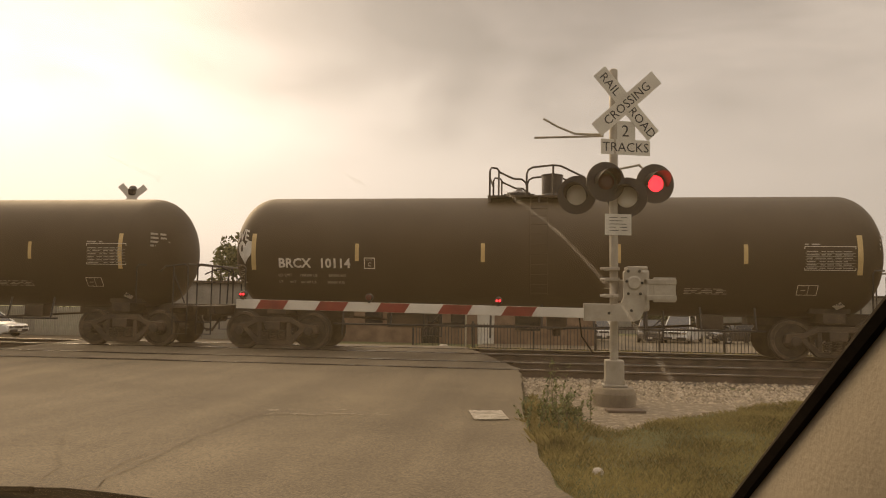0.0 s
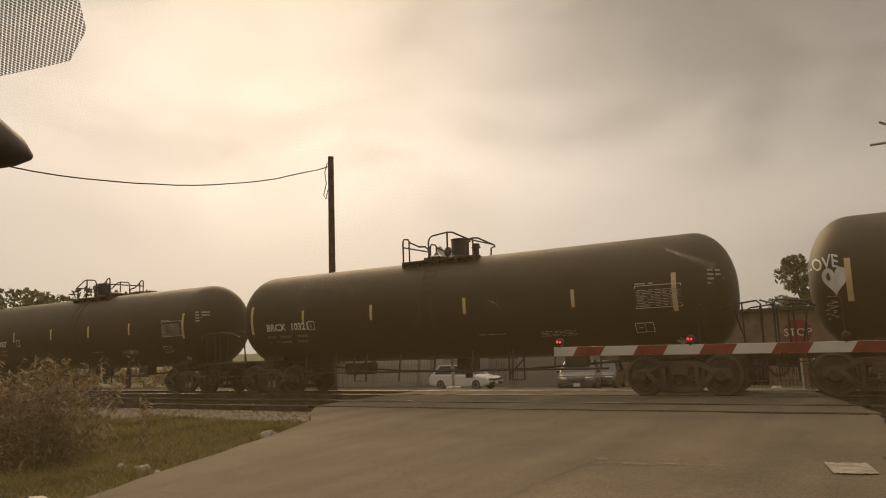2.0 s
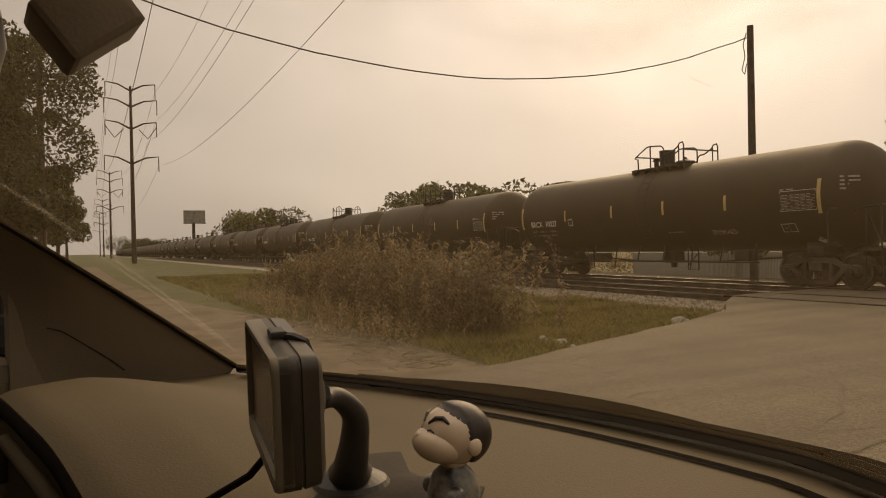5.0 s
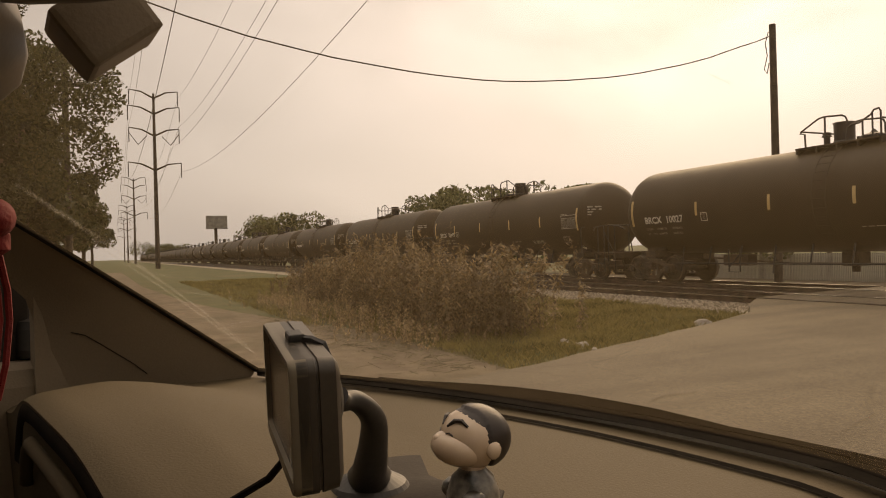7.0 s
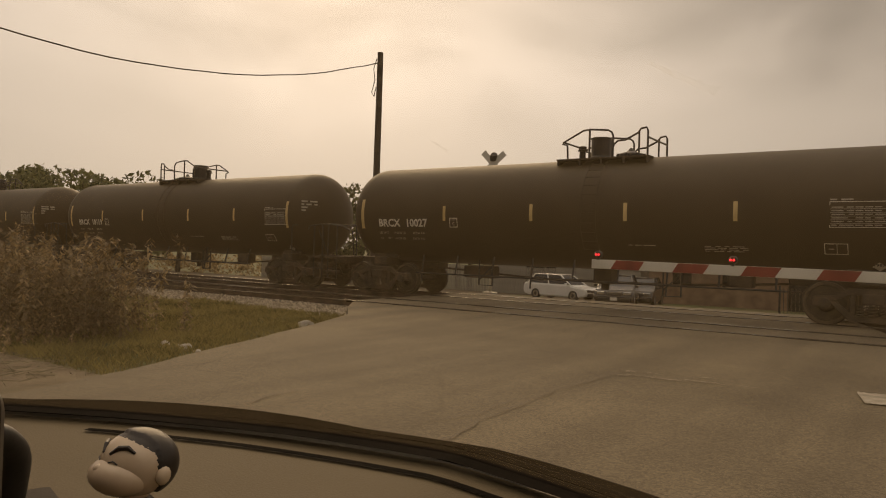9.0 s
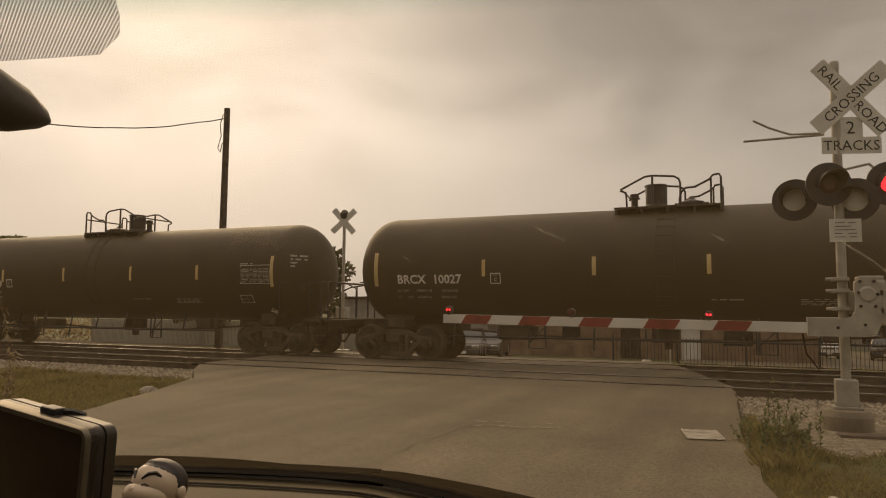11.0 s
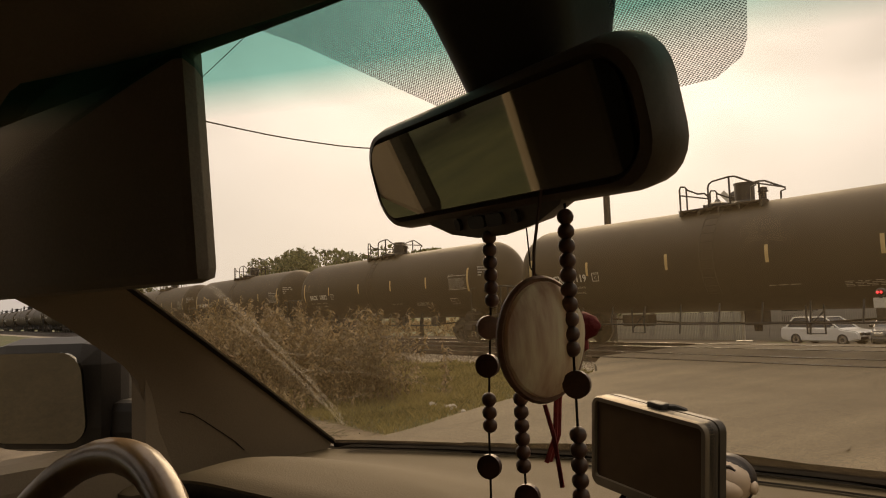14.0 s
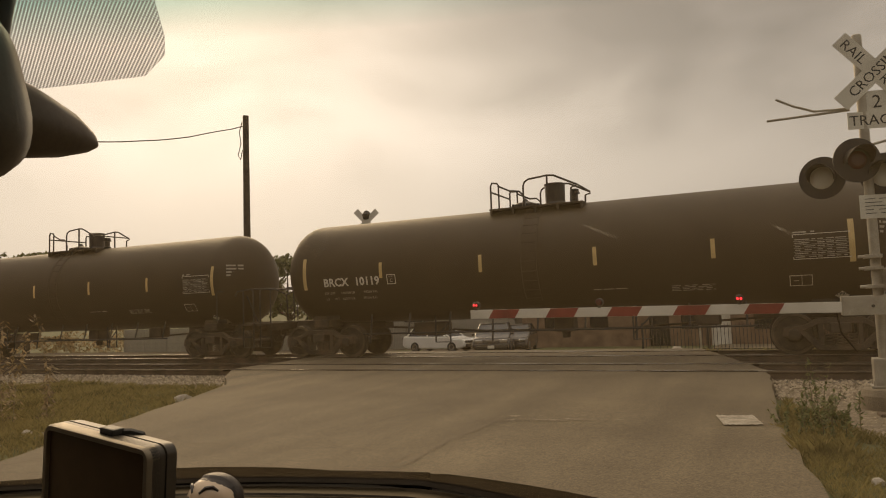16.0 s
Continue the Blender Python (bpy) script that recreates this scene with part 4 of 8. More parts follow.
        for k in range(28):
            t = k * math.tau / 28
            ring.append(bm.verts.new((0.72 + 0.0165 * 16 * math.sin(t) ** 3 * 0.95, 0, 2.42 + 0.0165 * (13 * math.cos(t) - 5 * math.cos(2 * t) - 2 * math.cos(3 * t) - math.cos(4 * t)) * 1.25)))
        for k in range(28):
            bm.faces.new((hub, ring[k], ring[(k + 1) % 28]))
        part("graffiti", on_head(bm), WHITE_PAINT, car, "white painted heart")
        bm = bmesh.new()
        tube(bm, [(0.6 + 0.14 * math.sin(k * 1.9), 0, 1.98 - 0.03 * k) for k in range(14)], 0.012, 4)
        part("graffiti", on_head(bm), DULL_TEXT, car, "thin painted scribble")
    make_dome(car, 7.9 if not flip else 8.45, flip)
    for e, s in ((0.0, 1), (LEN_TANK, -1)):
        bm = bmesh.new()
        box(bm, (e + s * 1.3, 0, 0.93), (3.6, 0.5, 0.3), bevel=0.02)
        box(bm, (e + s * 1.45, 0, 0.98), (0.5, 2.1, 0.22), bevel=0.02)
        box(bm, (e + s * 1.45, 0, 1.2), (0.9, 1.6, 0.25), bevel=0.02)
        part("stub_sill", bm, UNDER, car, "black steel end sill and bolster")
        bm = bmesh.new()
        box(bm, (e - s * 0.3, 0, 1.02), (0.5, 2.9, 0.06))
        box(bm, (e - s * 0.05, 0, 0.95), (0.12, 2.9, 0.2))
        part("end_platform", bm, UNDER, car)
        bm = bmesh.new()
        for y in (-1.35, 1.35):
            tube(bm, [(e - s * 0.5, y, 1.0), (e - s * 0.5, y, 2.0), (e - s * 0.42, y, 2.08), (e + s * 0.1, y, 2.02), (e + s * 0.3, y * 0.9, 1.9)], 0.022, 6)
            tube(bm, [(e - s * 0.12, y, 1.0), (e - s * 0.12, y, 2.04)], 0.02, 6)
            tube(bm, [(e - s * 0.5, y, 1.05), (e - s * 0.5, y, 0.35), (e - s * 0.12, y, 0.35), (e - s * 0.12, y, 1.05)], 0.02, 6)
            tube(bm, [(e - s * 0.5, y, 0.65), (e - s * 0.12, y, 0.65)], 0.018, 6)
        tube(bm, [(e - s * 0.5, -1.35, 2.08), (e - s * 0.5, 1.35, 2.08)], 0.022, 6)
        part("end_handrail", bm, BLACK_METAL, car, "bent pipe handrail and step at the car's end")
        bm = bmesh.new()
        tube(bm, [(e + s * 0.55, -1.45, 2.05), (e + s * 0.75, -1.47, 2.05), (e + s * 0.8, -1.47, 1.98), (e + s * 0.8, -1.45, 1.1)], 0.02, 6)
        part("grab_iron", bm, BLACK_METAL, car)
        bm = bmesh.new()
        tube(bm, [(e - s * 0.05, -0.6, 1.1), (e + s * 0.12, -0.9, 1.9)], 0.02, 6)
        part("brace_rod", bm, BLACK_METAL, car)
        bm = bmesh.new()
        box(bm, (e - s * 0.55, 0, 0.76), (0.45, 0.22, 0.2), bevel=0.03)
        box(bm, (e - s * 0.78, 0, 0.76), (0.2, 0.34, 0.28), bevel=0.05)
        tube(bm, [(e - s * 0.3, -0.35, 0.75), (e - s * 0.5, -0.38, 0.45), (e - s * 0.72, -0.3, 0.4)], 0.03, 6)
        part("coupler", bm, UNDER, car, "cast knuckle coupler and air hose")
        make_truck(car, e + s * 1.4)
    bm = bmesh.new()
    tube(bm, [(3.0, -1.3, 0.67), (LEN_TANK - 3.0, -1.3, 0.67)], 0.026, 6)
    for k in range(9):
        x = 3.2 + k * (LEN_TANK - 6.4) / 8
        tube(bm, [(x, -1.3, 0.67 if k % 3 else 0.4), (x, -1.16, 1.2)], 0.026, 5)
    for x in (5.2, 10.3):
        tube(bm, [(x, -1.3, 1.1), (x, -1.3, 0.42), (x + 0.42, -1.3, 0.42), (x + 0.42, -1.3, 1.1)], 0.024, 5)
        tube(bm, [(x, -1.3, 0.55), (x + 0.42, -1.3, 0.95)], 0.018, 5)
    part("side_handrail", bm, BLACK_METAL, car, "long pipe rail hung under the tank")
    bm = bmesh.new()
    tube(bm, [(2.6, 0.35, 0.82), (6.0, 0.4, 0.62), (LEN_TANK - 6, 0.4, 0.62), (LEN_TANK - 2.6, 0.35, 0.82)], 0.03, 6)
    box(bm, (8.35, 0, 0.78), (0.5, 0.5, 0.4), bevel=0.04)
    lathe(bm, [(0.42, 0.1), (0.7, 0.12), (0.95, 0.16)], 14, "z", Matrix.Translation((8.35, 0, 0)))
    box(bm, (4.6, -0.2, 0.75), (1.0, 0.42, 0.36), bevel=0.06)
    box(bm, (11.9, -0.6, 0.85), (0.55, 0.4, 0.34), bevel=0.05)
    part("brake_gear", bm, UNDER, car, "air brake pipe, reservoir and bottom outlet")
    wheels = []
    bm = make_wheelset()
    first = part("wheelset", bm, [WHEEL, RIM], car, "pair of flanged steel wheels on an axle")
    spots = [x + d for x in (1.4, LEN_TANK - 1.4) for d in (-0.889, 0.889)]
    for k, x in enumerate(spots):
        w = first if k == 0 else share(first, Matrix(), car)
        w.matrix_basis = Matrix.Translation((x, 0, 0.457))
        wheels.append((w, x))
    return car, wheels


CAR_NUMBERS = {0: 10114, 1: 10321, 2: 10027, 3: 10119, 4: 10032}
TRAIN = []


def build_train():
    plain = None
    for k in range(-1, 34):
        x0 = -7.66 - PITCH * k
        m = Matrix.Translation((x0, TRACK_FAR, RAIL_Z))
        if k in CAR_NUMBERS:
            car, wheels = make_tank_car(CAR_NUMBERS[k], k == 2, k == 0)
            car.matrix_basis = m
            TRAIN.append((car, x0, wheels))
        else:
            if plain is None:
                plain, _ = make_tank_car(0, False)
                plain.matrix_basis = m
                car = plain
            else:
                car = copy_thing(plain, m)
            TRAIN.append((car, x0, []))


build_train()


# ---- crossing signal with gate ----
def flat_sign(name, outline, m, parent, label="", mat=None, t=0.006):
    bm = bmesh.new()
    slab(bm, outline, -t, t, m)
    return part(name, bm, mat or SIGN_WHITE, parent, label)


def sign_text(text, size, x, z, m, parent, centre=True, mat=None):
    bm = letters(text, size, 0.001)
    xs, ys = [v.co.x for v in bm.verts], [v.co.y for v in bm.verts]
    cx, cy = ((min(xs) + max(xs)) / 2, (min(ys) + max(ys)) / 2) if centre else (0, 0)
    bmesh.ops.transform(bm, matrix=m @ Matrix.Translation((x, -0.009, z)) @ Matrix.Rotation(math.pi / 2, 4, "X") @ Matrix.Translation((-cx, -cy, 0)), verts=bm.verts)
    return part("lettering", bm, mat or SIGN_BLACK, parent, "black letters")


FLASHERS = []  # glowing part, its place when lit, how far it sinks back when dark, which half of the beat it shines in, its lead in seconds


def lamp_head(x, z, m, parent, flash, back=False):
    """A round background disc, a lens and a hood; a flashing lamp gets an added glowing disc that slides out of its
    lens or behind it.
    """
    d = -1 if not back else 1
    bm = bmesh.new()
    lathe(bm, [(-0.012, 0.02), (-0.012, 0.285), (0.012, 0.285), (0.03, 0.16), (0.14, 0.13), (0.16, 0.05)], 32, "y")
    flip = Matrix.Rotation(math.pi if back else 0.0, 4, "Z")
    place = m @ Matrix.Translation((x, d * 0.1, z)) @ flip
    bmesh.ops.transform(bm, matrix=place, verts=bm.verts)
    head = part("lamp_head", bm, BLACK_METAL, parent, "round black crossing lamp background")
    bm = bmesh.new()
    r = 0.118 if flash is not None else 0.15
    lathe(bm, [(-0.013, r), (-0.025, r * 0.97), (-0.042, r * 0.66), (-0.047, 0.01)], 28, "y", place)
    # lamps that don't flash: glare on the unlit lens is painted as white
    part("lens", bm, SIGN_WHITE if flash is None else RED_DARK, head, "unlit lens whitened for glare" if flash is None else "dark red lens")
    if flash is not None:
        # added disc that imitates switching on and off by sliding through the lens
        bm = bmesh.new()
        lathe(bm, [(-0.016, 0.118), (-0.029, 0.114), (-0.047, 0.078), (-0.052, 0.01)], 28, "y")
        glow = part("glowing_reflector", bm, RED_LIT, head, "lit red disc slid out while the lamp is on")
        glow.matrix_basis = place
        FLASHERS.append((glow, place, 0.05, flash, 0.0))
    bm = bmesh.new()
    n = 18
    rows = []
    for k in range(n + 1):
        a = radians(-15 + 210 * k / n)
        ln = 0.13 + 0.17 * max(0, math.sin(a)) ** 0.7
        rows.append([(0.165 * math.cos(a), -0.012, 0.165 * math.sin(a)), (0.165 * math.cos(a), -ln, 0.165 * math.sin(a) - 0.05 * (ln - 0.1)), (0.157 * math.cos(a), -ln, 0.157 * math.sin(a) - 0.05 * (ln - 0.1)), (0.157 * math.cos(a), -0.012, 0.157 * math.sin(a))])
    vs = [[bm.verts.new(p) for p in r] for r in rows]
    for a, b in zip(vs, vs[1:]):
        for k in range(4):
            bm.faces.new((a[k], a[(k + 1) % 4], b[(k + 1) % 4], b[k]))
    bm.faces.new(vs[0])
    bm.faces.new(vs[-1][::-1])
    bmesh.ops.recalc_face_normals(bm, faces=bm.faces)
    bmesh.ops.transform(bm, matrix=place, verts=bm.verts)
    part("hood", bm, BLACK_METAL, head, "black lamp hood")
    return head


def crossbuck(parent, m, z, words=True, off=0.0):
    for ang, word in ((-48, ("RAIL", "ROAD")), (42, ("CROSSING",))):
        y = -0.075 if ang > 0 else -0.06
        rot = m @ Matrix.Translation((off, y, z)) @ Matrix.Rotation(radians(-ang), 4, "Y")
        b = flat_sign("crossbuck_blade", [(-0.61, -0.114), (0.61, -0.114), (0.61, 0.114), (-0.61, 0.114)], rot, parent, "white crossing blade with black letters")
        if words:
            if len(word) == 2:
                sign_text(word[0], 0.185, -0.36, 0, rot, b)
                sign_text(word[1], 0.185, 0.36, 0, rot, b)
            else:
                sign_text(word[0], 0.185, 0, 0, rot, b)


def build_signal():
    s = thing("crossing_signal", "railroad crossing signal with lowered striped gate on a concrete base", "crossing signal", Matrix.Translation((1.372, 10.83, 0)))
    face = Matrix.Rotation(radians(16), 4, "Z")
    bm = bmesh.new()
    lathe(bm, [(-0.1, 0.30), (0.16, 0.30), (0.235, 0.27), (0.25, 0.24)], 28, "z")
    part("concrete_base", bm, FOOTING, s, "round stained concrete footing")
    bm = bmesh.new()
    lathe(bm, [(0.25, 0.06), (4.78, 0.06), (4.8, 0.04)], 18, "z")
    part("post", bm, GALV, s, "galvanised steel post", smooth=True)
    bm = bmesh.new()
    box(bm, (0, 0, 0.44), (0.26, 0.24, 0.36), bevel=0.02)
    box(bm, (0, 0, 0.268), (0.34, 0.32, 0.03), bevel=0.008)
    for a in (-0.13, 0.13):
        for b in (-0.12, 0.12):
            rod(bm, (a, b, 0.25), (a, b, 0.34), 0.016, 6)
    part("junction_base", bm, GALV, s, "grey junction box base with bolts")
    crossbuck(s, face, 4.285, True, 0.17)
    p = flat_sign("track_count_plate", [(-0.15, 0.0), (0.15, 0.0), (0.15, 0.27), (-0.15, 0.27)], face @ Matrix.Translation((0.16, -0.04, 3.76)), s, "white plate with the number of tracks")
    sign_text("2", 0.24, 0, 0.13, face @ Matrix.Translation((0.16, -0.04, 3.76)), p)
    p = flat_sign("tracks_plate", [(-0.37, 0.0), (0.37, 0.0), (0.37, 0.22), (-0.37, 0.22)], face @ Matrix.Translation((0.16, -0.05, 3.54)), s, "white plate under the crossbuck")
    sign_text("TRACKS", 0.19, 0, 0.11, face @ Matrix.Translation((0.16, -0.05, 3.54)), p)
    bm = bmesh.new()
    tube(bm, [(-0.36, 0, 3.12), (0.72, 0, 3.12)], 0.03, 8)
    tube(bm, [(0, -0.02, 3.32), (0.36, -0.06, 3.4), (0.6, -0.03, 3.2)], 0.018, 6)
    box(bm, (0, 0, 3.12), (0.2, 0.2, 0.16), bevel=0.02)
    bmesh.ops.transform(bm, matrix=face, verts=bm.verts)
    part("cross_arm", bm, GALV, s)
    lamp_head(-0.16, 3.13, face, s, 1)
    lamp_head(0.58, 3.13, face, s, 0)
    back = Matrix.Translation((0, 0.16, 0)) @ Matrix.Rotation(radians(-14), 4, "Z")
    lamp_head(-0.5, 2.99, back, s, None)
    lamp_head(0.22, 2.93, back, s, None)
    bm = bmesh.new()
    tube(bm, [(-0.14, 0, 3.84), (-0.55, 0, 3.86), (-0.8, 0, 3.97), (-1.0, 0, 4.09)], 0.016, 6)
    tube(bm, [(-0.14, 0, 3.82), (-1.13, 0, 3.81)], 0.016, 6)
    part("conduit_rod", bm, GALV, s, "bent thin metal rods")
    p = flat_sign("notice_plate", [(-0.19, -0.15), (0.19, -0.15), (0.19, 0.15), (-0.19, 0.15)], Matrix.Rotation(radians(12), 4, "Z") @ Matrix.Translation((0.04, -0.075, 2.53)), s, "small white notice plate")
    bm = bars(0.26, 5, 0.009, 0.046, random.Random(4))
    bmesh.ops.transform(bm, matrix=Matrix.Rotation(radians(12), 4, "Z") @ Matrix.Translation((-0.09, -0.083, 2.44)) @ Matrix.Rotation(math.pi / 2, 4, "X"), verts=bm.verts)
    part("small_print", bm, SIGN_BLACK, p)
    bm = bmesh.new()
    box(bm, (0.3, -0.02, 1.6), (0.32, 0.42, 0.58), bevel=0.04)
    box(bm, (0.12, 0.06, 1.6), (0.14, 0.12, 0.3), bevel=0.02)
    box(bm, (0.3, -0.02, 1.91), (0.28, 0.38, 0.05), bevel=0.02)
    part("gate_mechanism", bm, GALV, s, "grey gate motor housing")
    bm = bmesh.new()
    lathe(bm, [(-0.325, 0.075), (-0.315, 0.1), (-0.3, 0.1)], 24, "y", Matrix.Translation((0.24, 0, 1.7)))
    part("pivot_plate", bm, GALV, s, "round pivot plate")
    for bx, bz in ((0.16, 1.86), (0.31, 1.86), (0.14, 1.72), (0.345, 1.7), (0.16, 1.55), (0.32, 1.55), (0.2, 1.32), (-0.1, 1.28)):
        bm = bmesh.new()
        rod(bm, (bx, -0.312, bz), (bx, -0.33, bz), 0.02, 8)
        part("bolt", bm, BLACK_METAL, s, "dark bolt")
    bm = bmesh.new()
    for z in (1.5, 1.72):
        box(bm, (0.59, -0.22, z), (0.46, 0.02, 0.07), bevel=0.006)
    box(bm, (0.66, -0.21, 1.61), (0.3, 0.03, 0.34), bevel=0.01)
    box(bm, (0.47, -0.2, 1.61), (0.1, 0.04, 0.24), bevel=0.01)
    part("counterweight_arm", bm, GALV, s, "grey counterweight arm")
    bm = bmesh.new()
    slab(bm, [(-0.42, 1.17), (-0.42, 1.38), (-0.06, 1.39), (0.06, 1.42), (0.1, 1.5), (0.1, 1.84), (0.16, 1.91), (0.3, 1.92), (0.37, 1.84), (0.38, 1.34), (0.32, 1.2), (0.24, 1.17)], -0.31, -0.26)
    box(bm, (-0.26, -0.22, 1.29), (0.36, 0.16, 0.24), bevel=0.01)
    part("arm_bracket", bm, GALV, s, "grey gate arm bracket")
    bm = bmesh.new()
    for z in (1.52, 1.75, 1.9):
        box(bm, (-0.03, -0.02, z), (0.2, 0.2, 0.05), bevel=0.008)
        rod(bm, (-0.13, -0.1, z), (-0.2, -0.1, z), 0.02, 8)
    part("clamp", bm, GALV, s)
    # the lowered arm with its stripes
    arm_y, z0, x0, x1 = -0.28, 1.275, -0.4, -5.48
    bm = bmesh.new()
    box(bm, ((x0 + x1) / 2, arm_y, z0), (x0 - x1, 0.03, 0.135), bevel=0.006)
    arm = part("gate_arm", bm, SIGN_WHITE, s, "white gate arm with red slanted stripes")
    k, x = 0, x1 + 0.30
    while x < x0 - 0.4:
        bm = bmesh.new()
        slab(bm, [(x, -0.066), (x + 0.42, -0.066), (x + 0.50, 0.066), (x + 0.08, 0.066)], arm_y - 0.019, arm_y - 0.0155, Matrix.Translation((0, 0, z0)))
        part("stripe", bm, RED_PAINT, arm, "red stripe")
        x += 0.90
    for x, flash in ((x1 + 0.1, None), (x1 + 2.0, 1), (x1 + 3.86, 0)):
        bm = bmesh.new()
        lathe(bm, [(-0.05, 0.03), (-0.04, 0.056), (0.04, 0.056), (0.05, 0.03)], 16, "y", Matrix.Translation((x, arm_y, z0 + 0.14)))
        box(bm, (x, arm_y, z0 + 0.08), (0.04, 0.03, 0.05))
        part("arm_lamp", bm, BLACK_METAL, arm, "small red gate arm lamp")
        bm = bmesh.new()
        lathe(bm, [(-0.05, 0.044), (-0.055, 0.04), (-0.057, 0.01)], 14, "y", Matrix.Translation((x, arm_y, z0 + 0.14)))
        part("arm_lens", bm, RED_DARK, arm, "dark red lens")
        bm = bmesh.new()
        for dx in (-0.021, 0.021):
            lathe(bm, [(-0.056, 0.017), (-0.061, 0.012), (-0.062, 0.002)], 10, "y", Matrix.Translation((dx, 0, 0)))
        # stands for the lit bulb; the flashing ones slide in and out
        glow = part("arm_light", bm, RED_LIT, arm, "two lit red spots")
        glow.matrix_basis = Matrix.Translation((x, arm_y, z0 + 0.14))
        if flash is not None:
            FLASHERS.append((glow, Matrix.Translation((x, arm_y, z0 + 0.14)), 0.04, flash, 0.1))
    arm.matrix_basis = Matrix.Translation((x0, 0, z0)) @ Matrix.Rotation(radians(0.65), 4, "Y") @ Matrix.Translation((-x0, 0, -z0))
    bm = bmesh.new()
    tube(bm, [(-0.5, arm_y, 1.23), (-0.46, -0.2, 0.95), (-0.3, -0.1, 0.72), (-0.05, 0, 0.72), (0, 0, 0.9)], 0.012, 6)
    part("cable", bm, RUBBER, s, "black cable")
    return s


build_signal()


def build_far_signal():
    s = thing("crossing_signal", "far crossing signal seen from behind across the tracks", "crossing signal", Matrix.Translation((-13.9, 24.0, -0.26)))
    bm = bmesh.new()
    lathe(bm, [(0.0, 0.3), (0.2, 0.28), (0.22, 0.06), (5.25, 0.06)], 16, "z")
    part("post", bm, GALV, s, "galvanised steel post")
    bm = bmesh.new()
    box(bm, (0, 0, 1.5), (0.4, 0.4, 0.6), bevel=0.03)
    part("gate_mechanism", bm, GALV, s)
    crossbuck(s, Matrix.Rotation(radians(12), 4, "Z"), 5.08, False)
    bm = bmesh.new()
    lathe(bm, [(5.16, 0.05), (5.2, 0.14), (5.38, 0.17), (5.5, 0.1), (5.54, 0.02)], 18, "z")
    part("bell", bm, BLACK_METAL, s, "dark warning bell")


build_far_signal()


# ---- poles and wires ----
def wire(a, b, sag, r, label="thin dark overhead power line wire", wobble=0.0):
    a, b = Vector(a), Vector(b)
    n = 40
    rng = random.Random(2)
    pts = [a.lerp(b, k / n) - Vector((0, 0, sag * 4 * (k / n) * (1 - k / n) + wobble * rng.uniform(-1, 1))) for k in range(n + 1)]
    bm = bmesh.new()
    tube(bm, pts, r, 5)
    return tagged(part("overhead_wire", bm, BLACK_METAL), label, "wire")


POLE_AT = Vector((-19.74, 24.0, -0.3))
utility = thing("utility_pole", "plain dark wooden utility pole beyond the tracks", "utility pole", Matrix.Translation(POLE_AT))
bm = bmesh.new()
rod(bm, (0, 0, -0.4), (0.05, 0, 10.15), 0.17, 14, 0.125)
part("pole", bm, POLE, utility, smooth=False)
bm = bmesh.new()
tube(bm, [(-0.1, -0.05, 9.9), (-0.3, 0, 9.5), (-0.22, 0, 9.0), (-0.38, 0, 8.5), (-0.25, 0, 8.3), (-0.15, 0, 8.7)], 0.02, 5)
part("loose_cable", bm, RUBBER, utility, "loose coil of black cable")
wire((-19.79, 24.0, 9.45), (-19.6, -8.0, 12.0), 3.85, 0.022, "sagging twisted black overhead cable", 0.02)


def build_tower(x, y, h):
    t = thing("power_pole", "tall steel power line pole with paired curved arms", "power pole", Matrix.Translation((x, y, 0)), group="power poles along the railway")
    bm = bmesh.new()
    rod(bm, (0, 0, -0.5), (0, 0, h), 0.36, 12, 0.16)
    part("shaft", bm, POLE, t)
    for z, w in ((h - 0.1, 3.3), (h - 2.4, 3.5), (h - 5.6, 3.4), (h - 10.6, 3.6)):
        for s in (-1, 1):
            bm = bmesh.new()
            tube(bm, [(0, 0, z - 0.6), (0, s * w * 0.5, z + 0.3), (0, s * w, z + 0.55)], [0.16, 0.12, 0.07], 6)
            arm = part("arm", bm, POLE, t)
            bm = bmesh.new()
            tube(bm, [(0, s * w, z + 0.5), (0, s * w, z - 1.6)], 0.07, 6)
            if abs(z - (h - 5.6)) < 0.1:
                tube(bm, [(0, s * w, z - 0.2), (0, s * w * 0.65, z - 1.9), (0, s * w * 0.3, z - 0.6)], 0.07, 6)
            part("insulator", bm, BLACK_METAL, arm)
    return t


TOWER_Y = 6.3
for x, h in ((-112, 25.5), (-232, 25.5), (-352, 25.5), (-470, 25.5)):
    build_tower(x, TOWER_Y, h)
for z, dy in ((24.9, 3.3), (24.9, -3.3), (20.8, 3.4), (20.8, -3.4), (17.6, 2.2), (14.2, 3.6), (13.0, -3.6)):
    wire((-112, TOWER_Y + dy, z), (9, TOWER_Y + dy, z - 0.4), 3.0, 0.016)
    wire((-232, TOWER_Y + dy, z), (-112, TOWER_Y + dy, z), 3.0, 0.022)

h_frame = thing("h_frame_pole", "dark wooden H-frame line structure behind trees", "utility pole", Matrix.Translation((-58, -4.6, 0)))
for y in (-2.2, 2.2):
    bm = bmesh.new()
    rod(bm, (0, y, -0.3), (0, y, 17.0), 0.26, 10, 0.2)
    part("leg", bm, POLE, h_frame)
bm = bmesh.new()
box(bm, (0, 0.6, 16.6), (0.25, 7.0, 0.3))
box(bm, (0, 0.6, 14.2), (0.2, 7.0, 0.25))
part("cross_beam", bm, POLE, h_frame)
bm = bmesh.new()
rod(bm, (0, -2.2, 12.5), (0, 2.6, 16.5), 0.1, 6)
part("brace", bm, POLE, h_frame)

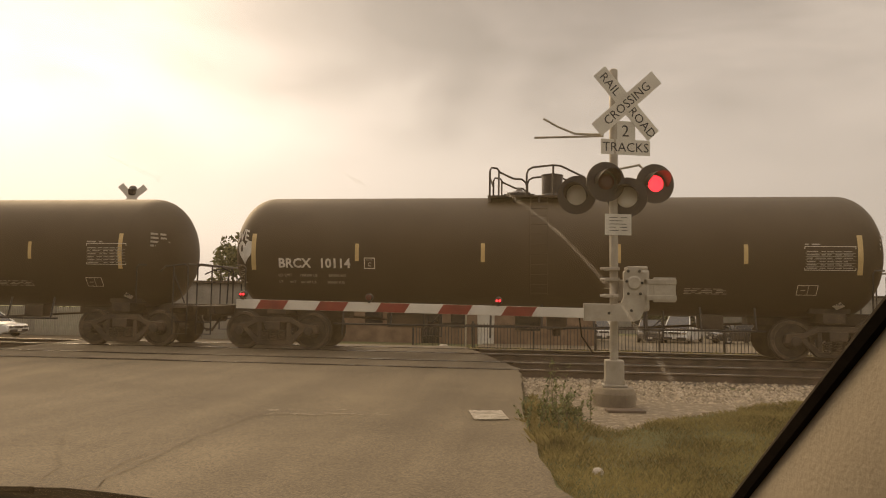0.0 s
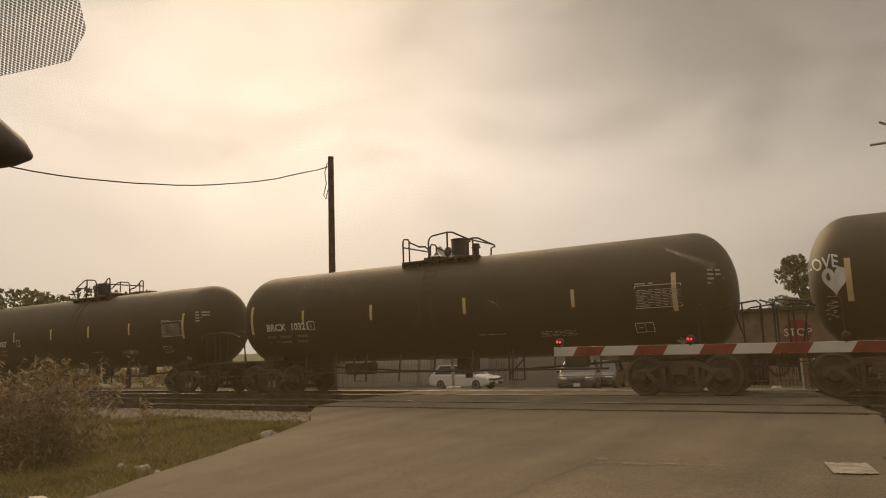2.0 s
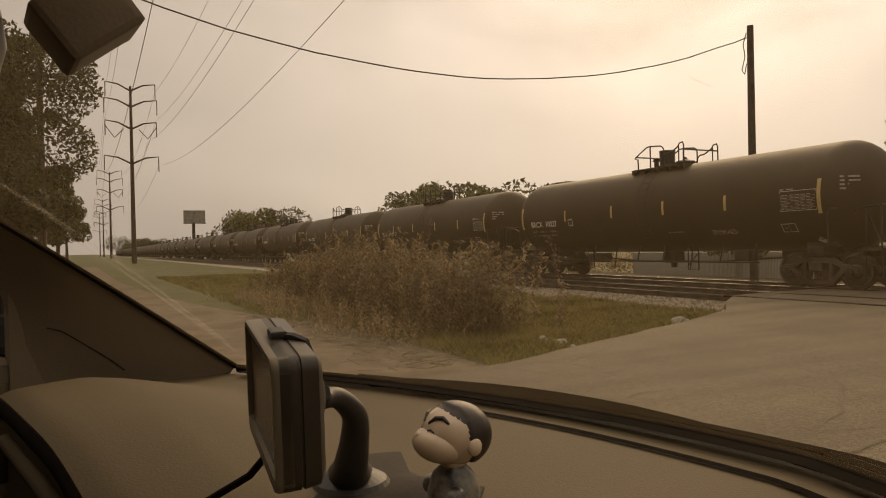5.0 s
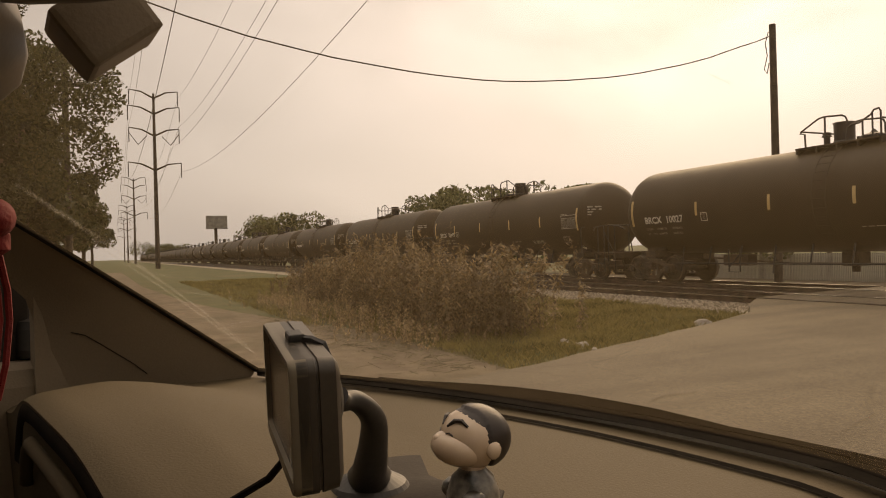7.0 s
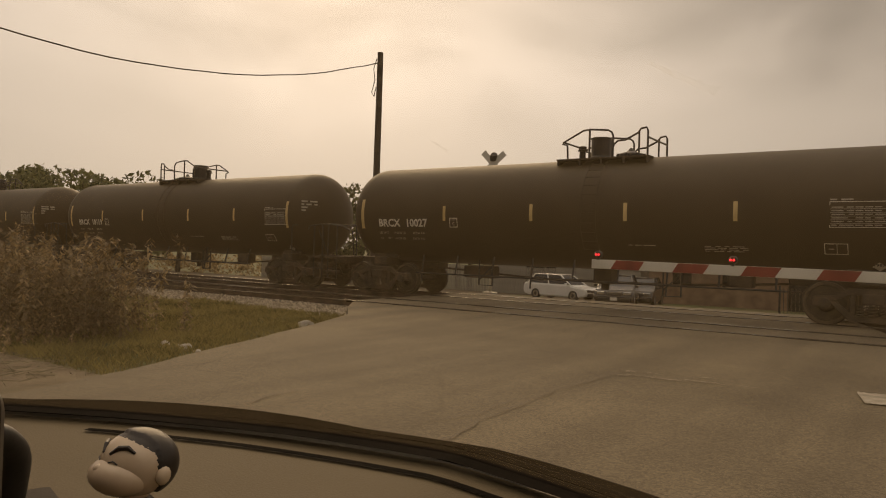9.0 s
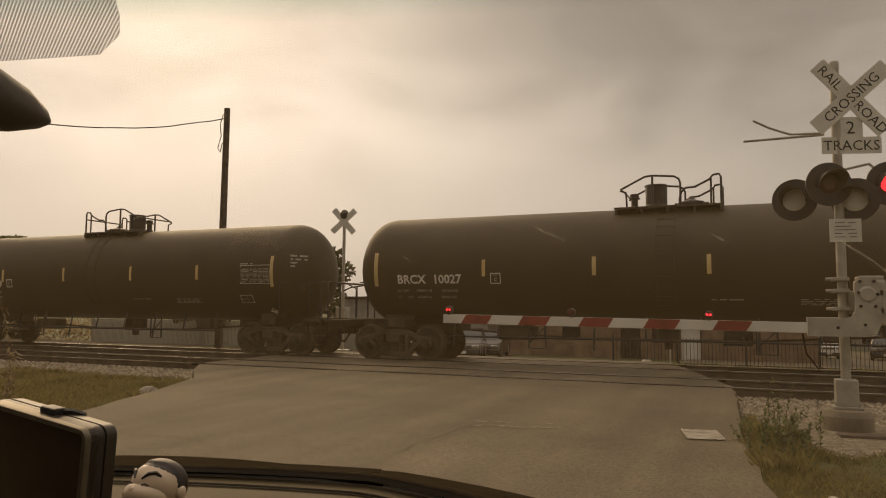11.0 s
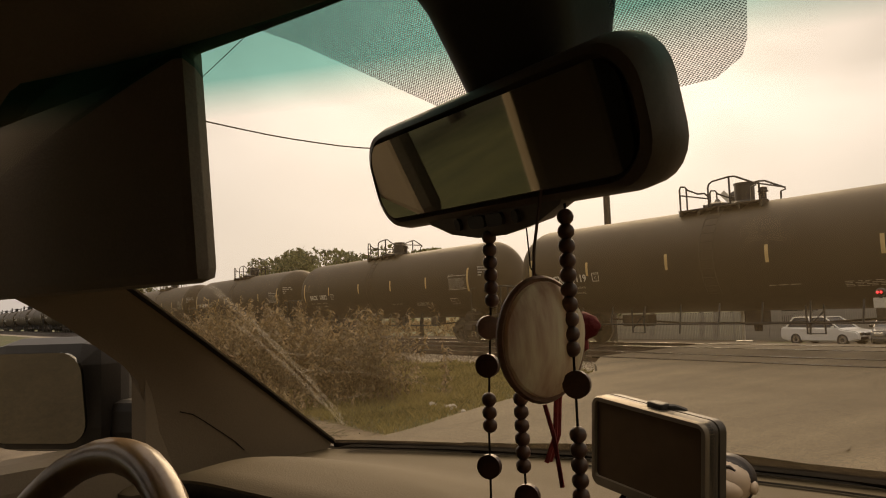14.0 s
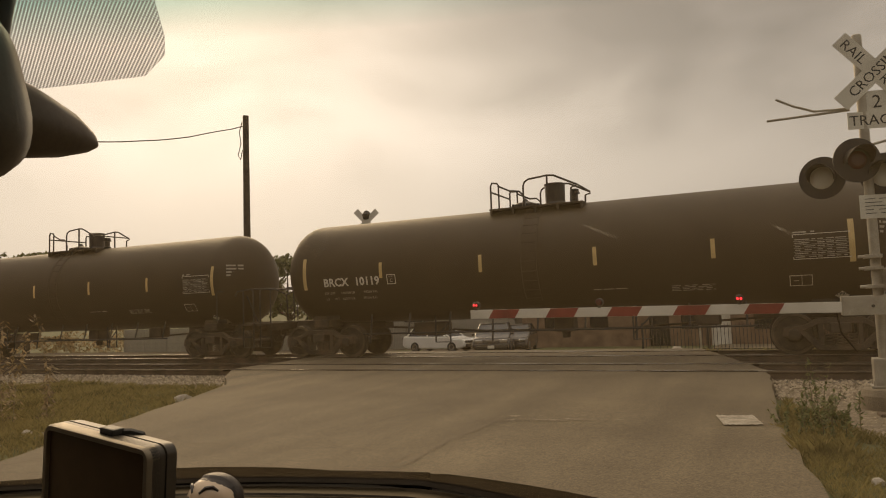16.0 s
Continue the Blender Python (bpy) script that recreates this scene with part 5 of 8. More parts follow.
billboard = thing("billboard", "dark billboard on a single steel post", "billboard", Matrix.Translation((-240, 30.5, -2)))
bm = bmesh.new()
rod(bm, (0, 0, -0.4), (0, 0, 12.7), 0.5, 12)
part("post", bm, POLE, billboard)
bm = bmesh.new()
box(bm, (0, 0.3, 14.65), (0.6, 6.6, 4.1), bevel=0.05)
part("panel", bm, SIDING, billboard, "grey sign panel")
bm = bmesh.new()
box(bm, (0.5, 0.3, 12.5), (0.7, 7.0, 0.12))
part("catwalk", bm, POLE, billboard)


# ---- plants ----
def leaf_cloud(centres, radii, count, size, rng, squash=0.8):
    """Small two-sided leaves scattered in the shells of many clumps."""
    centres, radii = np.array(centres), np.array(radii)
    pick = rng.integers(0, len(centres), count)
    d = rng.normal(size=(count, 3))
    d /= np.linalg.norm(d, axis=1, keepdims=True)
    p = centres[pick] + d * (radii[pick] * rng.uniform(0.55, 1.08, count) ** 0.6)[:, None] * (1, 1, squash)
    u = rng.normal(size=(count, 3))
    u /= np.linalg.norm(u, axis=1, keepdims=True)
    v = np.cross(u, rng.normal(size=(count, 3)))
    v /= np.linalg.norm(v, axis=1, keepdims=True)
    s = size * rng.uniform(0.6, 1.4, count)[:, None]
    quad = np.stack([p - u * s, p + v * s * 0.5, p + u * s, p - v * s * 0.5], 1).reshape(-1, 3)
    return quad.tolist(), [tuple(range(4 * k, 4 * k + 4)) for k in range(count)]


def build_tree(x, y, h, r, seed, leaves=2600, size=0.3, label="broad-crowned dark green tree", base=None):
    rng = np.random.default_rng(seed)
    t = thing("tree", label, "tree", Matrix.Translation((x, y, ground_z(x, y) if base is None else base)), group="trees")
    bm = bmesh.new()
    trunk_h = h * 0.4
    tube(bm, [(0, 0, -0.3), (0.1, 0.05, trunk_h * 0.5), (0.05, -0.1, trunk_h)], [h * 0.028, h * 0.022, h * 0.016], 8)
    centres, radii = [], []
    for k in range(16):
        a, e = rng.uniform(0, 6.28), rng.uniform(0.0, 1.0)
        q = math.sqrt(max(0.05, 1 - (e * 1.05 - 0.25) ** 2)) * rng.uniform(0.35, 0.8)
        c = (r * q * math.cos(a), r * q * math.sin(a), h * (0.3 + 0.58 * e))
        centres.append(c)
        radii.append(r * rng.uniform(0.24, 0.42))
        if k < 9:
            tube(bm, [(0.05, 0, trunk_h * rng.uniform(0.6, 1.0)), (c[0] * 0.5, c[1] * 0.5, c[2] * 0.75), c], [h * 0.012, h * 0.008, h * 0.003], 5)
    part("trunk", bm, BARK, t)
    v, f = leaf_cloud(centres, radii, leaves, size, rng)
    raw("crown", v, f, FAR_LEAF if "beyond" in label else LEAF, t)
    return t


for k, (x, y, h, r) in enumerate([(-27, -3.3, 15.0, 4.9), (-36, -4.6, 15.5, 4.8), (-46, -5.5, 12.5, 4.2), (-56, -5.5, 13, 4.2), (-72, -6, 13, 4.5), (-95, -4.5, 13, 4.5), (-130, -4, 13, 5), (-180, -4, 13, 6)]):
    build_tree(x, y, h, r, 100 + k, 44000 if k < 3 else 3500, 0.085 if k < 3 else 0.3, "tall dense tree beside the lane")
for k, (x, y, h, r) in enumerate([(-15, -17, 12, 5.0), (-6, -24, 13, 5.5), (5, -21, 12, 5.0), (-24, -13, 13, 5.0), (14, -15, 11, 4.5)]):
    build_tree(x, y, h, r, 300 + k, 9000, 0.2, "leafy roadside tree behind the waiting minivan")
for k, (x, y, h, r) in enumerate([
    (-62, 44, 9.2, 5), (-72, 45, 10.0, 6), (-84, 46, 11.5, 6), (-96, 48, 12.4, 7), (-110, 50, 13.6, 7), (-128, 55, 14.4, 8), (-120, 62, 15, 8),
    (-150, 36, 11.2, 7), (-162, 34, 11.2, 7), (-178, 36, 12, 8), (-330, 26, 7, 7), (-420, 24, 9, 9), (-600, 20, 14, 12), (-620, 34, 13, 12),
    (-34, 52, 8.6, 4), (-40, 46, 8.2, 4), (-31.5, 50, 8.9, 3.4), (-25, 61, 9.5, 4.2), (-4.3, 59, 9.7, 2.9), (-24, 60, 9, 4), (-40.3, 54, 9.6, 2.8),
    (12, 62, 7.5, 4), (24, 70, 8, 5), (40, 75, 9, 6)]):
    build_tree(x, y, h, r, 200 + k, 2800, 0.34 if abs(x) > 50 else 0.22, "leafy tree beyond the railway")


def build_hedge(x0, x1, y, h):
    """A long low belt of bushes along the far side of the street."""
    rng = np.random.default_rng(77)
    n = int((x1 - x0) / 1.1)
    centres = [(x0 + (x1 - x0) * (k + rng.uniform(0, 1)) / n, y + rng.normal(0, 0.5), ground_z(x0, y) + h * rng.uniform(0.25, 0.62)) for k in range(n)]
    v, f = leaf_cloud(centres, [h * rng.uniform(0.42, 0.6) for _ in range(n)], 14000, 0.13, rng)
    tagged(raw("hedge", v, f, WEED), "long low belt of brown bushes beyond the far street", "hedge", kind="stuff")


build_hedge(-135.0, -51.5, 46.0, 2.0)

STALK = surface("dry_weed_stalks", (0.1, 0.085, 0.05), (0.24, 0.2, 0.13), 3.0, 0.9, 0, 0.1, 30)


def build_weeds(name, spots, label, height, leaves_per, leaf, seed, mat=None):
    """Tall weeds: thin branching stems with many small leaves, some dry."""
    rng = np.random.default_rng(seed)
    w = thing(name, label, "bush")
    sv, sf, quads = [], [], []
    for x, y, h in spots:
        h = h * rng.uniform(0.55, 1.22) * height
        lean = rng.normal(0, 0.13, 2)
        z0 = ground_z(x, y)
        k = len(sv)
        for q in (0, 0.5, 1.0):
            cx, cy, cz = x + lean[0] * q * q * h, y + lean[1] * q * q * h, z0 + h * q
            s = 0.006 * (1 - 0.7 * q)
            sv += [(cx - s, cy, cz), (cx + s, cy - s, cz), (cx, cy + s, cz)]
        for q in (0, 3):
            for j in range(3):
                sf.append((k + q + j, k + q + (j + 1) % 3, k + q + 3 + (j + 1) % 3, k + q + 3 + j))
        n = leaves_per
        q = rng.uniform(0.06, 1.03, n)
        a = rng.uniform(0, 6.28, n)
        out = rng.uniform(0.01, 0.2, n) * (1.1 - 0.7 * q) * min(1.0, h)
        p = np.stack([x + lean[0] * q * q * h + out * np.cos(a), y + lean[1] * q * q * h + out * np.sin(a), z0 + h * q], 1)
        s = (leaf * rng.uniform(0.45, 1.45, n))[:, None]
        d = np.stack([np.cos(a), np.sin(a), rng.uniform(-1.3, 0.9, n)], 1) * s
        e = np.stack([-np.sin(a), np.cos(a), rng.uniform(-0.6, 0.6, n)], 1) * s * 0.45
        quads.append(np.stack([p - d, p + e, p + d, p - e], 1).reshape(-1, 3))
    lv = np.concatenate(quads)
    raw("stems", sv, sf, STALK, w)
    raw("leaves", lv.tolist(), [(k, k + 1, k + 2, k + 3) for k in range(0, len(lv), 4)], mat or WEED, w)
    return w


rng = np.random.default_rng(11)
spots = []
for _ in range(800):
    u = rng.uniform(0, 1) ** 1.1
    x = -9.95 - 18.4 * u + rng.normal(0, 0.3)
    y = 6.4 + 1.2 * u + rng.normal(0, 0.62)
    tall = lerp(-x, [(9.6, 1.14), (11.4, 1.18), (12.9, 1.02), (14.0, 1.25), (16.5, 1.4), (18.8, 1.42), (21, 1.05), (24, 0.92), (28, 0.72), (30, 0.5)]) * (1 + 0.26 * noise.noise((x * 0.9, y * 0.9, 3)))
    spots.append((min(x, -9.8 - 0.1 * abs(y - 6.4)), y, tall))
build_weeds("weed_thicket", spots, "tangled thicket of tall dusty weeds beside the lane", 1.12, 112, 0.04, 12)
spots = [(x, y, h) for x, y, h in zip(rng.uniform(-22, -9.3, 420), rng.normal(4.9, 0.45, 420), rng.uniform(0.2, 0.5, 420))]
build_weeds("low_weeds", spots, "low dry weeds along the edge of the lane", 1.0, 30, 0.024, 14)
spots = [(rng.normal(0.55, 0.16), rng.normal(8.9, 0.5), rng.uniform(0.2, 0.42)) for _ in range(46)] + [(rng.uniform(0.45, 0.85), rng.uniform(8.8, 9.8), 0.62) for _ in range(6)]
build_weeds("roadside_weeds", spots, "green tuft of weeds at the road's edge beside the signal", 1.0, 44, 0.026, 13, GREEN_WEED)


def build_litter():
    """Dry twigs and leaf litter on the lane along the weeds."""
    rng = np.random.default_rng(31)
    verts, faces = [], []
    for _ in range(700):
        x, y, w = rng.uniform(-17, -7.4), rng.normal(4.35, 0.4), rng.uniform(0, 6.28)
        if x > road_left(y) - 0.1:
            continue
        half, r = rng.uniform(0.03, 0.16), rng.uniform(0.002, 0.006)
        dx, dy, z = math.cos(w), math.sin(w), 0.045 - 0.008 * max(0, y)
        k = len(verts)
        for q, up in ((-1, 0.0), (1, rng.uniform(0, 0.05))):
            cx, cy = x + q * half * dx, y + q * half * dy
            verts.extend([(cx - r * dy, cy + r * dx, z + up), (cx + r * dy, cy - r * dx, z + up), (cx, cy, z + up + 1.6 * r)])
        faces.extend([(k, k + 1, k + 4, k + 3), (k + 1, k + 2, k + 5, k + 4), (k + 2, k, k + 3, k + 5), (k, k + 2, k + 1), (k + 3, k + 4, k + 5)])
    tagged(raw("twigs", verts, faces, STALK), "dry twigs and litter on the bare earth", "litter", kind="stuff")


build_litter()


def build_grass():
    rng = np.random.default_rng(21)
    verts, faces = [], []

    def blades(n, x0, x1, y0, y1, h, keep=lambda x, y: True, width=0.0035):
        for x, y, a, q, l0, l1 in zip(rng.uniform(x0, x1, n), rng.uniform(y0, y1, n), rng.uniform(0, 6.28, n), rng.uniform(0.35, 1.3, n), rng.normal(0, 0.4, n), rng.normal(0, 0.4, n)):
            if road_left(y) - 0.12 < x < road_right(y) + 0.03 or not keep(x, y):
                continue
            hh = h * q * (0.75 + 0.5 * noise.noise((x * 1.1, y * 1.1, 7)))
            c, s = math.cos(a) * width, math.sin(a) * width
            lx, ly = l0 * hh, l1 * hh
            z = ground_z(x, y) - 0.015
            k = len(verts)
            verts.extend([(x - c, y - s, z), (x + c, y + s, z), (x + lx * 0.4 + c * 0.6, y + ly * 0.4 + s * 0.6, z + hh * 0.65), (x + lx, y + ly, z + hh)])
            faces.extend([(k, k + 1, k + 2), (k, k + 2, k + 3)])
    verge = lambda x, y: y < gravel_line(x) + 0.1 and noise.noise((x * 0.9, y * 0.9, 4)) > -0.5
    blades(120000, 0.2, 5.4, 5.0, 12.0, 0.085, verge, 0.0018)
    blades(30000, 0.2, 4.0, 3.2, 5.4, 0.075, verge, 0.0017)
    blades(4200, 0.12, 0.75, 7.6, 10.4, 0.17, width=0.0026)
    blades(60000, -16, -7.0, 4.8, 12.0, 0.15, lambda x, y: x < road_left(y) - 0.1, 0.0028)
    blades(42000, -45, -14, 4.0, 12, 0.16, width=0.008)
    blades(8000, -3, 12, 21.6, 28.5, 0.16, width=0.006)
    tagged(raw("grass", verts, faces, GRASS), "long dry green grass on the verge", "grass", kind="stuff")


build_grass()

# white stones and litter at the road's left edge
def stone(x, y, r, seed, mat=CONCRETE, label="pale stone at the road's edge"):
    bm = bmesh.new()
    bmesh.ops.create_icosphere(bm, subdivisions=2, radius=r)
    for v in bm.verts:
        v.co *= 1 + 0.3 * noise.noise(v.co * (1.5 / r) + Vector((seed, 0, 0)))
        v.co.z *= 0.7
    bmesh.ops.translate(bm, verts=bm.verts, vec=(x, y, ground_z(x, y) + r * 0.45))
    return tagged(part("stone", bm, mat), label, "stone")


for k, (x, y, r) in enumerate([(-9.23, 9.77, 0.15), (-8.85, 6.62, 0.08), (-8.6, 6.7, 0.06), (-8.34, 6.6, 0.09), (-7.95, 6.5, 0.06), (-2.9, 25.3, 0.2), (0.8, 6.7, 0.05)]):
    stone(x, y, r, k)
bm = bmesh.new()
box(bm, (1.45, 10.22, 0.0), (0.5, 0.22, 0.05), Matrix.Rotation(0.1, 4, "Z"), bevel=0.012)
tagged(part("broken_slab", bm, RAIL), "flat rusty brown plate lying in front of the signal", "rubble")


# ---- beyond the tracks: fences, buildings and parked vehicles ----
def build_fence(name, x0, x1, y, h, gap, label, mat, slat=0.02):
    z = ground_z((x0 + x1) / 2, y)
    f = thing(name, label, "fence", Matrix.Translation((x0, y, z)))
    bm = bmesh.new()
    box(bm, (0, 0, h / 2), (slat, 0.02, h))
    first = part("slat", bm, mat, f)
    n = int((x1 - x0) / gap)
    for k in range(1, n + 1):
        share(first, Matrix.Translation((k * gap, 0, 0)), f)
    for zz in (h * 0.12, h * 0.88):
        bm = bmesh.new()
        box(bm, ((x1 - x0) / 2, 0.012, zz), (x1 - x0, 0.03, 0.04))
        part("fence_rail", bm, mat, f)
    bm = bmesh.new()
    box(bm, (0, 0, h * 0.53), (0.07, 0.07, h * 1.06))
    post = part("post", bm, mat, f)
    k = 2.4
    while k < x1 - x0:
        share(post, Matrix.Translation((k, 0, 0)), f)
        k += 2.4


build_fence("iron_fence", -4.6, 15.0, 29.0, 1.1, 0.13, "low black iron picket fence on grass", BLACK_METAL)
build_fence("slat_fence", -51.0, -15.4, 45.2, 1.92, 0.13, "tall grey slatted fence beyond the street", SIDING, 0.095)


def build_building(name, x0, x1, y, depth, h, label, mat, doors):
    z = ground_z((x0 + x1) / 2, y) - 0.2
    b = thing(name, label, "building", Matrix.Translation((x0, y, z)))
    w = x1 - x0
    cuts = sorted(doors)
    x = 0.0
    for dx, dw, dh, dz, kind in cuts + [(w, 0, 0, 0, "")]:
        if dx - x > 0.05:
            bm = bmesh.new()
            box(bm, ((x + dx) / 2, 0.15, h / 2), (dx - x, 0.3, h))
            part("wall", bm, mat, b)
        if dw:
            bm = bmesh.new()
            box(bm, (dx + dw / 2, 0.15, (dz + dh + h) / 2), (dw, 0.3, h - dz - dh))
            if dz > 0.02:
                box(bm, (dx + dw / 2, 0.15, dz / 2), (dw, 0.3, dz))
            part("wall", bm, mat, b)
            bm = bmesh.new()
            box(bm, (dx + dw / 2, 0.2, dz + dh / 2), (dw, 0.06, dh))
            part("door" if kind == "door" else "window", bm, SIGN_WHITE if kind == "door" else CAR_GLASS, b, "white door" if kind == "door" else "dark window")
        x = dx + dw
    bm = bmesh.new()
    box(bm, (0.15, depth / 2 + 0.3, h / 2), (0.3, depth, h))
    box(bm, (w - 0.15, depth / 2 + 0.3, h / 2), (0.3, depth, h))
    box(bm, (w / 2, depth + 0.45, h / 2), (w, 0.3, h))
    part("outer_wall", bm, mat, b)
    bm = bmesh.new()
    box(bm, (w / 2, depth / 2 + 0.2, h + 0.1), (w + 0.3, depth + 0.8, 0.2), bevel=0.03)
    part("roof", bm, POLE, b, "flat dark roof")


build_building("brick_building", -15.2, 4.0, 46.0, 9, 4.4, "low brown brick building beyond the street", BRICK,
               [(1.5, 1.2, 1.2, 1.4, "window"), (4.5, 1.2, 1.2, 1.4, "window"), (8.2, 1.2, 2.4, 0, "window"), (8.2 + 1.9, 1.0, 1.4, 1.2, "window"), (11.8, 1.1, 2.2, 0.1, "door"), (14.2, 1.6, 1.4, 1.1, "window")])
build_building("metal_shed", -28, -16.8, 47.6, 10, 3.9, "low grey metal shed behind the slatted fence", SIDING, [(3.0, 2.5, 2.4, 0, "window")])
build_building("long_warehouse", 8, 60, 76.0, 20, 4.2, "long low warehouse behind the parking lot", SIDING, [(k * 6.0 + 2, 2.4, 1.8, 0.8, "window") for k in range(8)])


def build_vehicle(name, label, m, paint, kind="sedan"):
    """A parked vehicle that points along +x, its wheels on z = 0."""
    v = thing(name, label, "car", m)
    L, W, H, hood, roof0, roof1, tail, belt = {
        "sedan": (4.5, 1.76, 1.5, 0.82, 1.5, 3.9, 0.98, 0.94),
        "suv": (4.6, 1.84, 1.75, 0.98, 1.35, 4.3, 1.0, 1.06),
        "saloon": (5.1, 1.84, 1.45, 0.74, 1.8, 3.95, 0.88, 0.88),
        "wagon": (4.6, 1.82, 1.52, 0.9, 1.4, 3.9, 0.95, 0.98),
        "van": (5.3, 2.0, 2.05, 1.0, 1.1, 5.15, 1.15, 1.15)}[kind]
    nose = L / 2
    prof = [(nose, 0.35), (nose - 0.01, 0.62), (nose - 0.14, hood - 0.04), (nose - 0.95, hood + 0.06), (nose - roof0 * 0.72, belt + 0.02)]
    prof += [(-nose + (L - roof1) * 0.55, belt + 0.04), (-nose + 0.08, tail + 0.02), (-nose, 0.6), (-nose + 0.03, 0.35)]
    bm = bmesh.new()
    slab(bm, prof + [(-nose + 0.5, 0.22), (nose - 0.5, 0.22)], -W / 2, W / 2)
    bmesh.ops.bevel(bm, geom=list(bm.edges), offset=0.07, segments=3, affect="EDGES")
    body = part("body", bm, paint, v, smooth=False)
    bm = bmesh.new()
    low = [(nose - roof0 * 0.72, belt), (-nose + (L - roof1) * 0.5 + 0.02, belt)]
    high = [(nose - roof0 - 0.45, H), (-nose + (L - roof1) + 0.12, H - 0.03)]
    fl = [(low[0][0], -W / 2 + 0.06, belt - 0.02), (low[1][0], -W / 2 + 0.06, belt - 0.02), (low[1][0], W / 2 - 0.06, belt - 0.02), (low[0][0], W / 2 - 0.06, belt - 0.02)]
    tp = [(high[0][0], -W / 2 + 0.26, H), (high[1][0], -W / 2 + 0.26, H), (high[1][0], W / 2 - 0.26, H), (high[0][0], W / 2 - 0.26, H)]
    a, b = [bm.verts.new(p) for p in fl], [bm.verts.new(p) for p in tp]
    for k in range(4):
        bm.faces.new((a[k], a[(k + 1) % 4], b[(k + 1) % 4], b[k]))
    bm.faces.new(a[::-1])
    bm.faces.new(b)
    bmesh.ops.recalc_face_normals(bm, faces=bm.faces)
    bmesh.ops.bevel(bm, geom=list(bm.edges), offset=0.05, segments=2, affect="EDGES")
    part("greenhouse", bm, CAR_GLASS, v, "dark tinted windows")
    bm = bmesh.new()
    box(bm, ((high[0][0] + high[1][0]) / 2, 0, H + 0.005), (high[0][0] - high[1][0] + 0.1, W - 0.5, 0.05), bevel=0.02)
    for s in (-1, 1):
        for p, q in ((fl[0], tp[0]), (fl[1], tp[1])):
            rod(bm, (p[0], s * abs(p[1]), p[2]), (q[0], s * abs(q[1]), q[2]), 0.045, 6)
        mid = (p[0] + fl[0][0]) / 2
        rod(bm, (mid, s * (W / 2 - 0.06), belt), ((tp[0][0] + tp[1][0]) / 2, s * (W / 2 - 0.26), H), 0.04, 6)
    part("roof", bm, paint, v)
    for x in (nose - 0.9, -nose + 0.95):
        for s in (-1, 1):
            bm = bmesh.new()
            lathe(bm, [(-0.1, 0.2), (-0.1, 0.29), (-0.07, 0.33), (0.07, 0.33), (0.1, 0.29), (0.1, 0.2)], 22, "y", Matrix.Translation((x, s * (W / 2 - 0.09), 0.33)))
            w = part("tyre", bm, TYRE, v)
            bm = bmesh.new()
            lathe(bm, [(-0.09, 0.03), (-0.1, 0.19), (-0.075, 0.21), (0.075, 0.21), (0.1, 0.19), (0.09, 0.03)], 18, "y", Matrix.Translation((x, s * (W / 2 - 0.085), 0.33)))
            part("rim", bm, CHROME, w, "alloy rim")
    for s in (-1, 1):
        bm = bmesh.new()
        box(bm, (nose - 0.06, s * (W / 2 - 0.3), hood - 0.18), (0.14, 0.36, 0.15), bevel=0.03)
        part("headlight", bm, CHROME, v, "clear headlight")
        bm = bmesh.new()
        box(bm, (-nose + 0.05, s * (W / 2 - 0.2), tail - 0.12), (0.12, 0.25, 0.2), bevel=0.03)
        part("tail_light", bm, RED_DARK, v, "red tail light")
        bm = bmesh.new()
        box(bm, (nose - roof0 * 0.9, s * (W / 2 + 0.07), belt + 0.05), (0.12, 0.16, 0.12), bevel=0.03)
        part("side_mirror", bm, paint, v)
    bm = bmesh.new()
    box(bm, (nose - 0.02, 0, hood - 0.2), (0.08, W - 1.1, 0.14), bevel=0.02)
    box(bm, (nose + 0.0, 0, 0.42), (0.08, W - 0.3, 0.16), bevel=0.03)
    part("grille", bm, DARK_PLASTIC, v, "dark grille and bumper")
    for k in range(4):
        bm = bmesh.new()
        box(bm, (nose + 0.025, 0, hood - 0.255 + 0.036 * k), (0.014, W - 1.16, 0.012))
        part("grille_slat", bm, CHROME, v, "bright grille slat")
    bm = bmesh.new()
    box(bm, (nose + 0.05, 0, 0.45), (0.02, 0.32, 0.15))
    part("front_plate", bm, SIGN_WHITE, v, "plain pale plate")
    return v


build_vehicle("suv", "dark sport utility vehicle waiting at the far side of the crossing", pose(-13.15, 35.3, -1.03, 0, 0, -74), DARK_CAR, "wagon")
build_vehicle("car", "dark car waiting behind the sport utility vehicle", pose(-13.5, 39.9, -1.25, 0, 0, -80), DARK_CAR, "wagon")
PASSING_CAR = build_vehicle("car", "dark sedan driving along the far street", pose(131.4, 43.3, -1.355, 0, 0, 180), DARK_CAR, "saloon")
WHITE_SEDAN = build_vehicle("sedan", "white sedan rolling up beside the far street", pose(-33.7, 40.2, -1.275, 0, 0, -2), WHITE_CAR, "sedan")
build_vehicle("van", "white passenger van parked behind the fence", pose(11.6, 58.0, -1.72, 0, 0, -115), WHITE_CAR, "van")
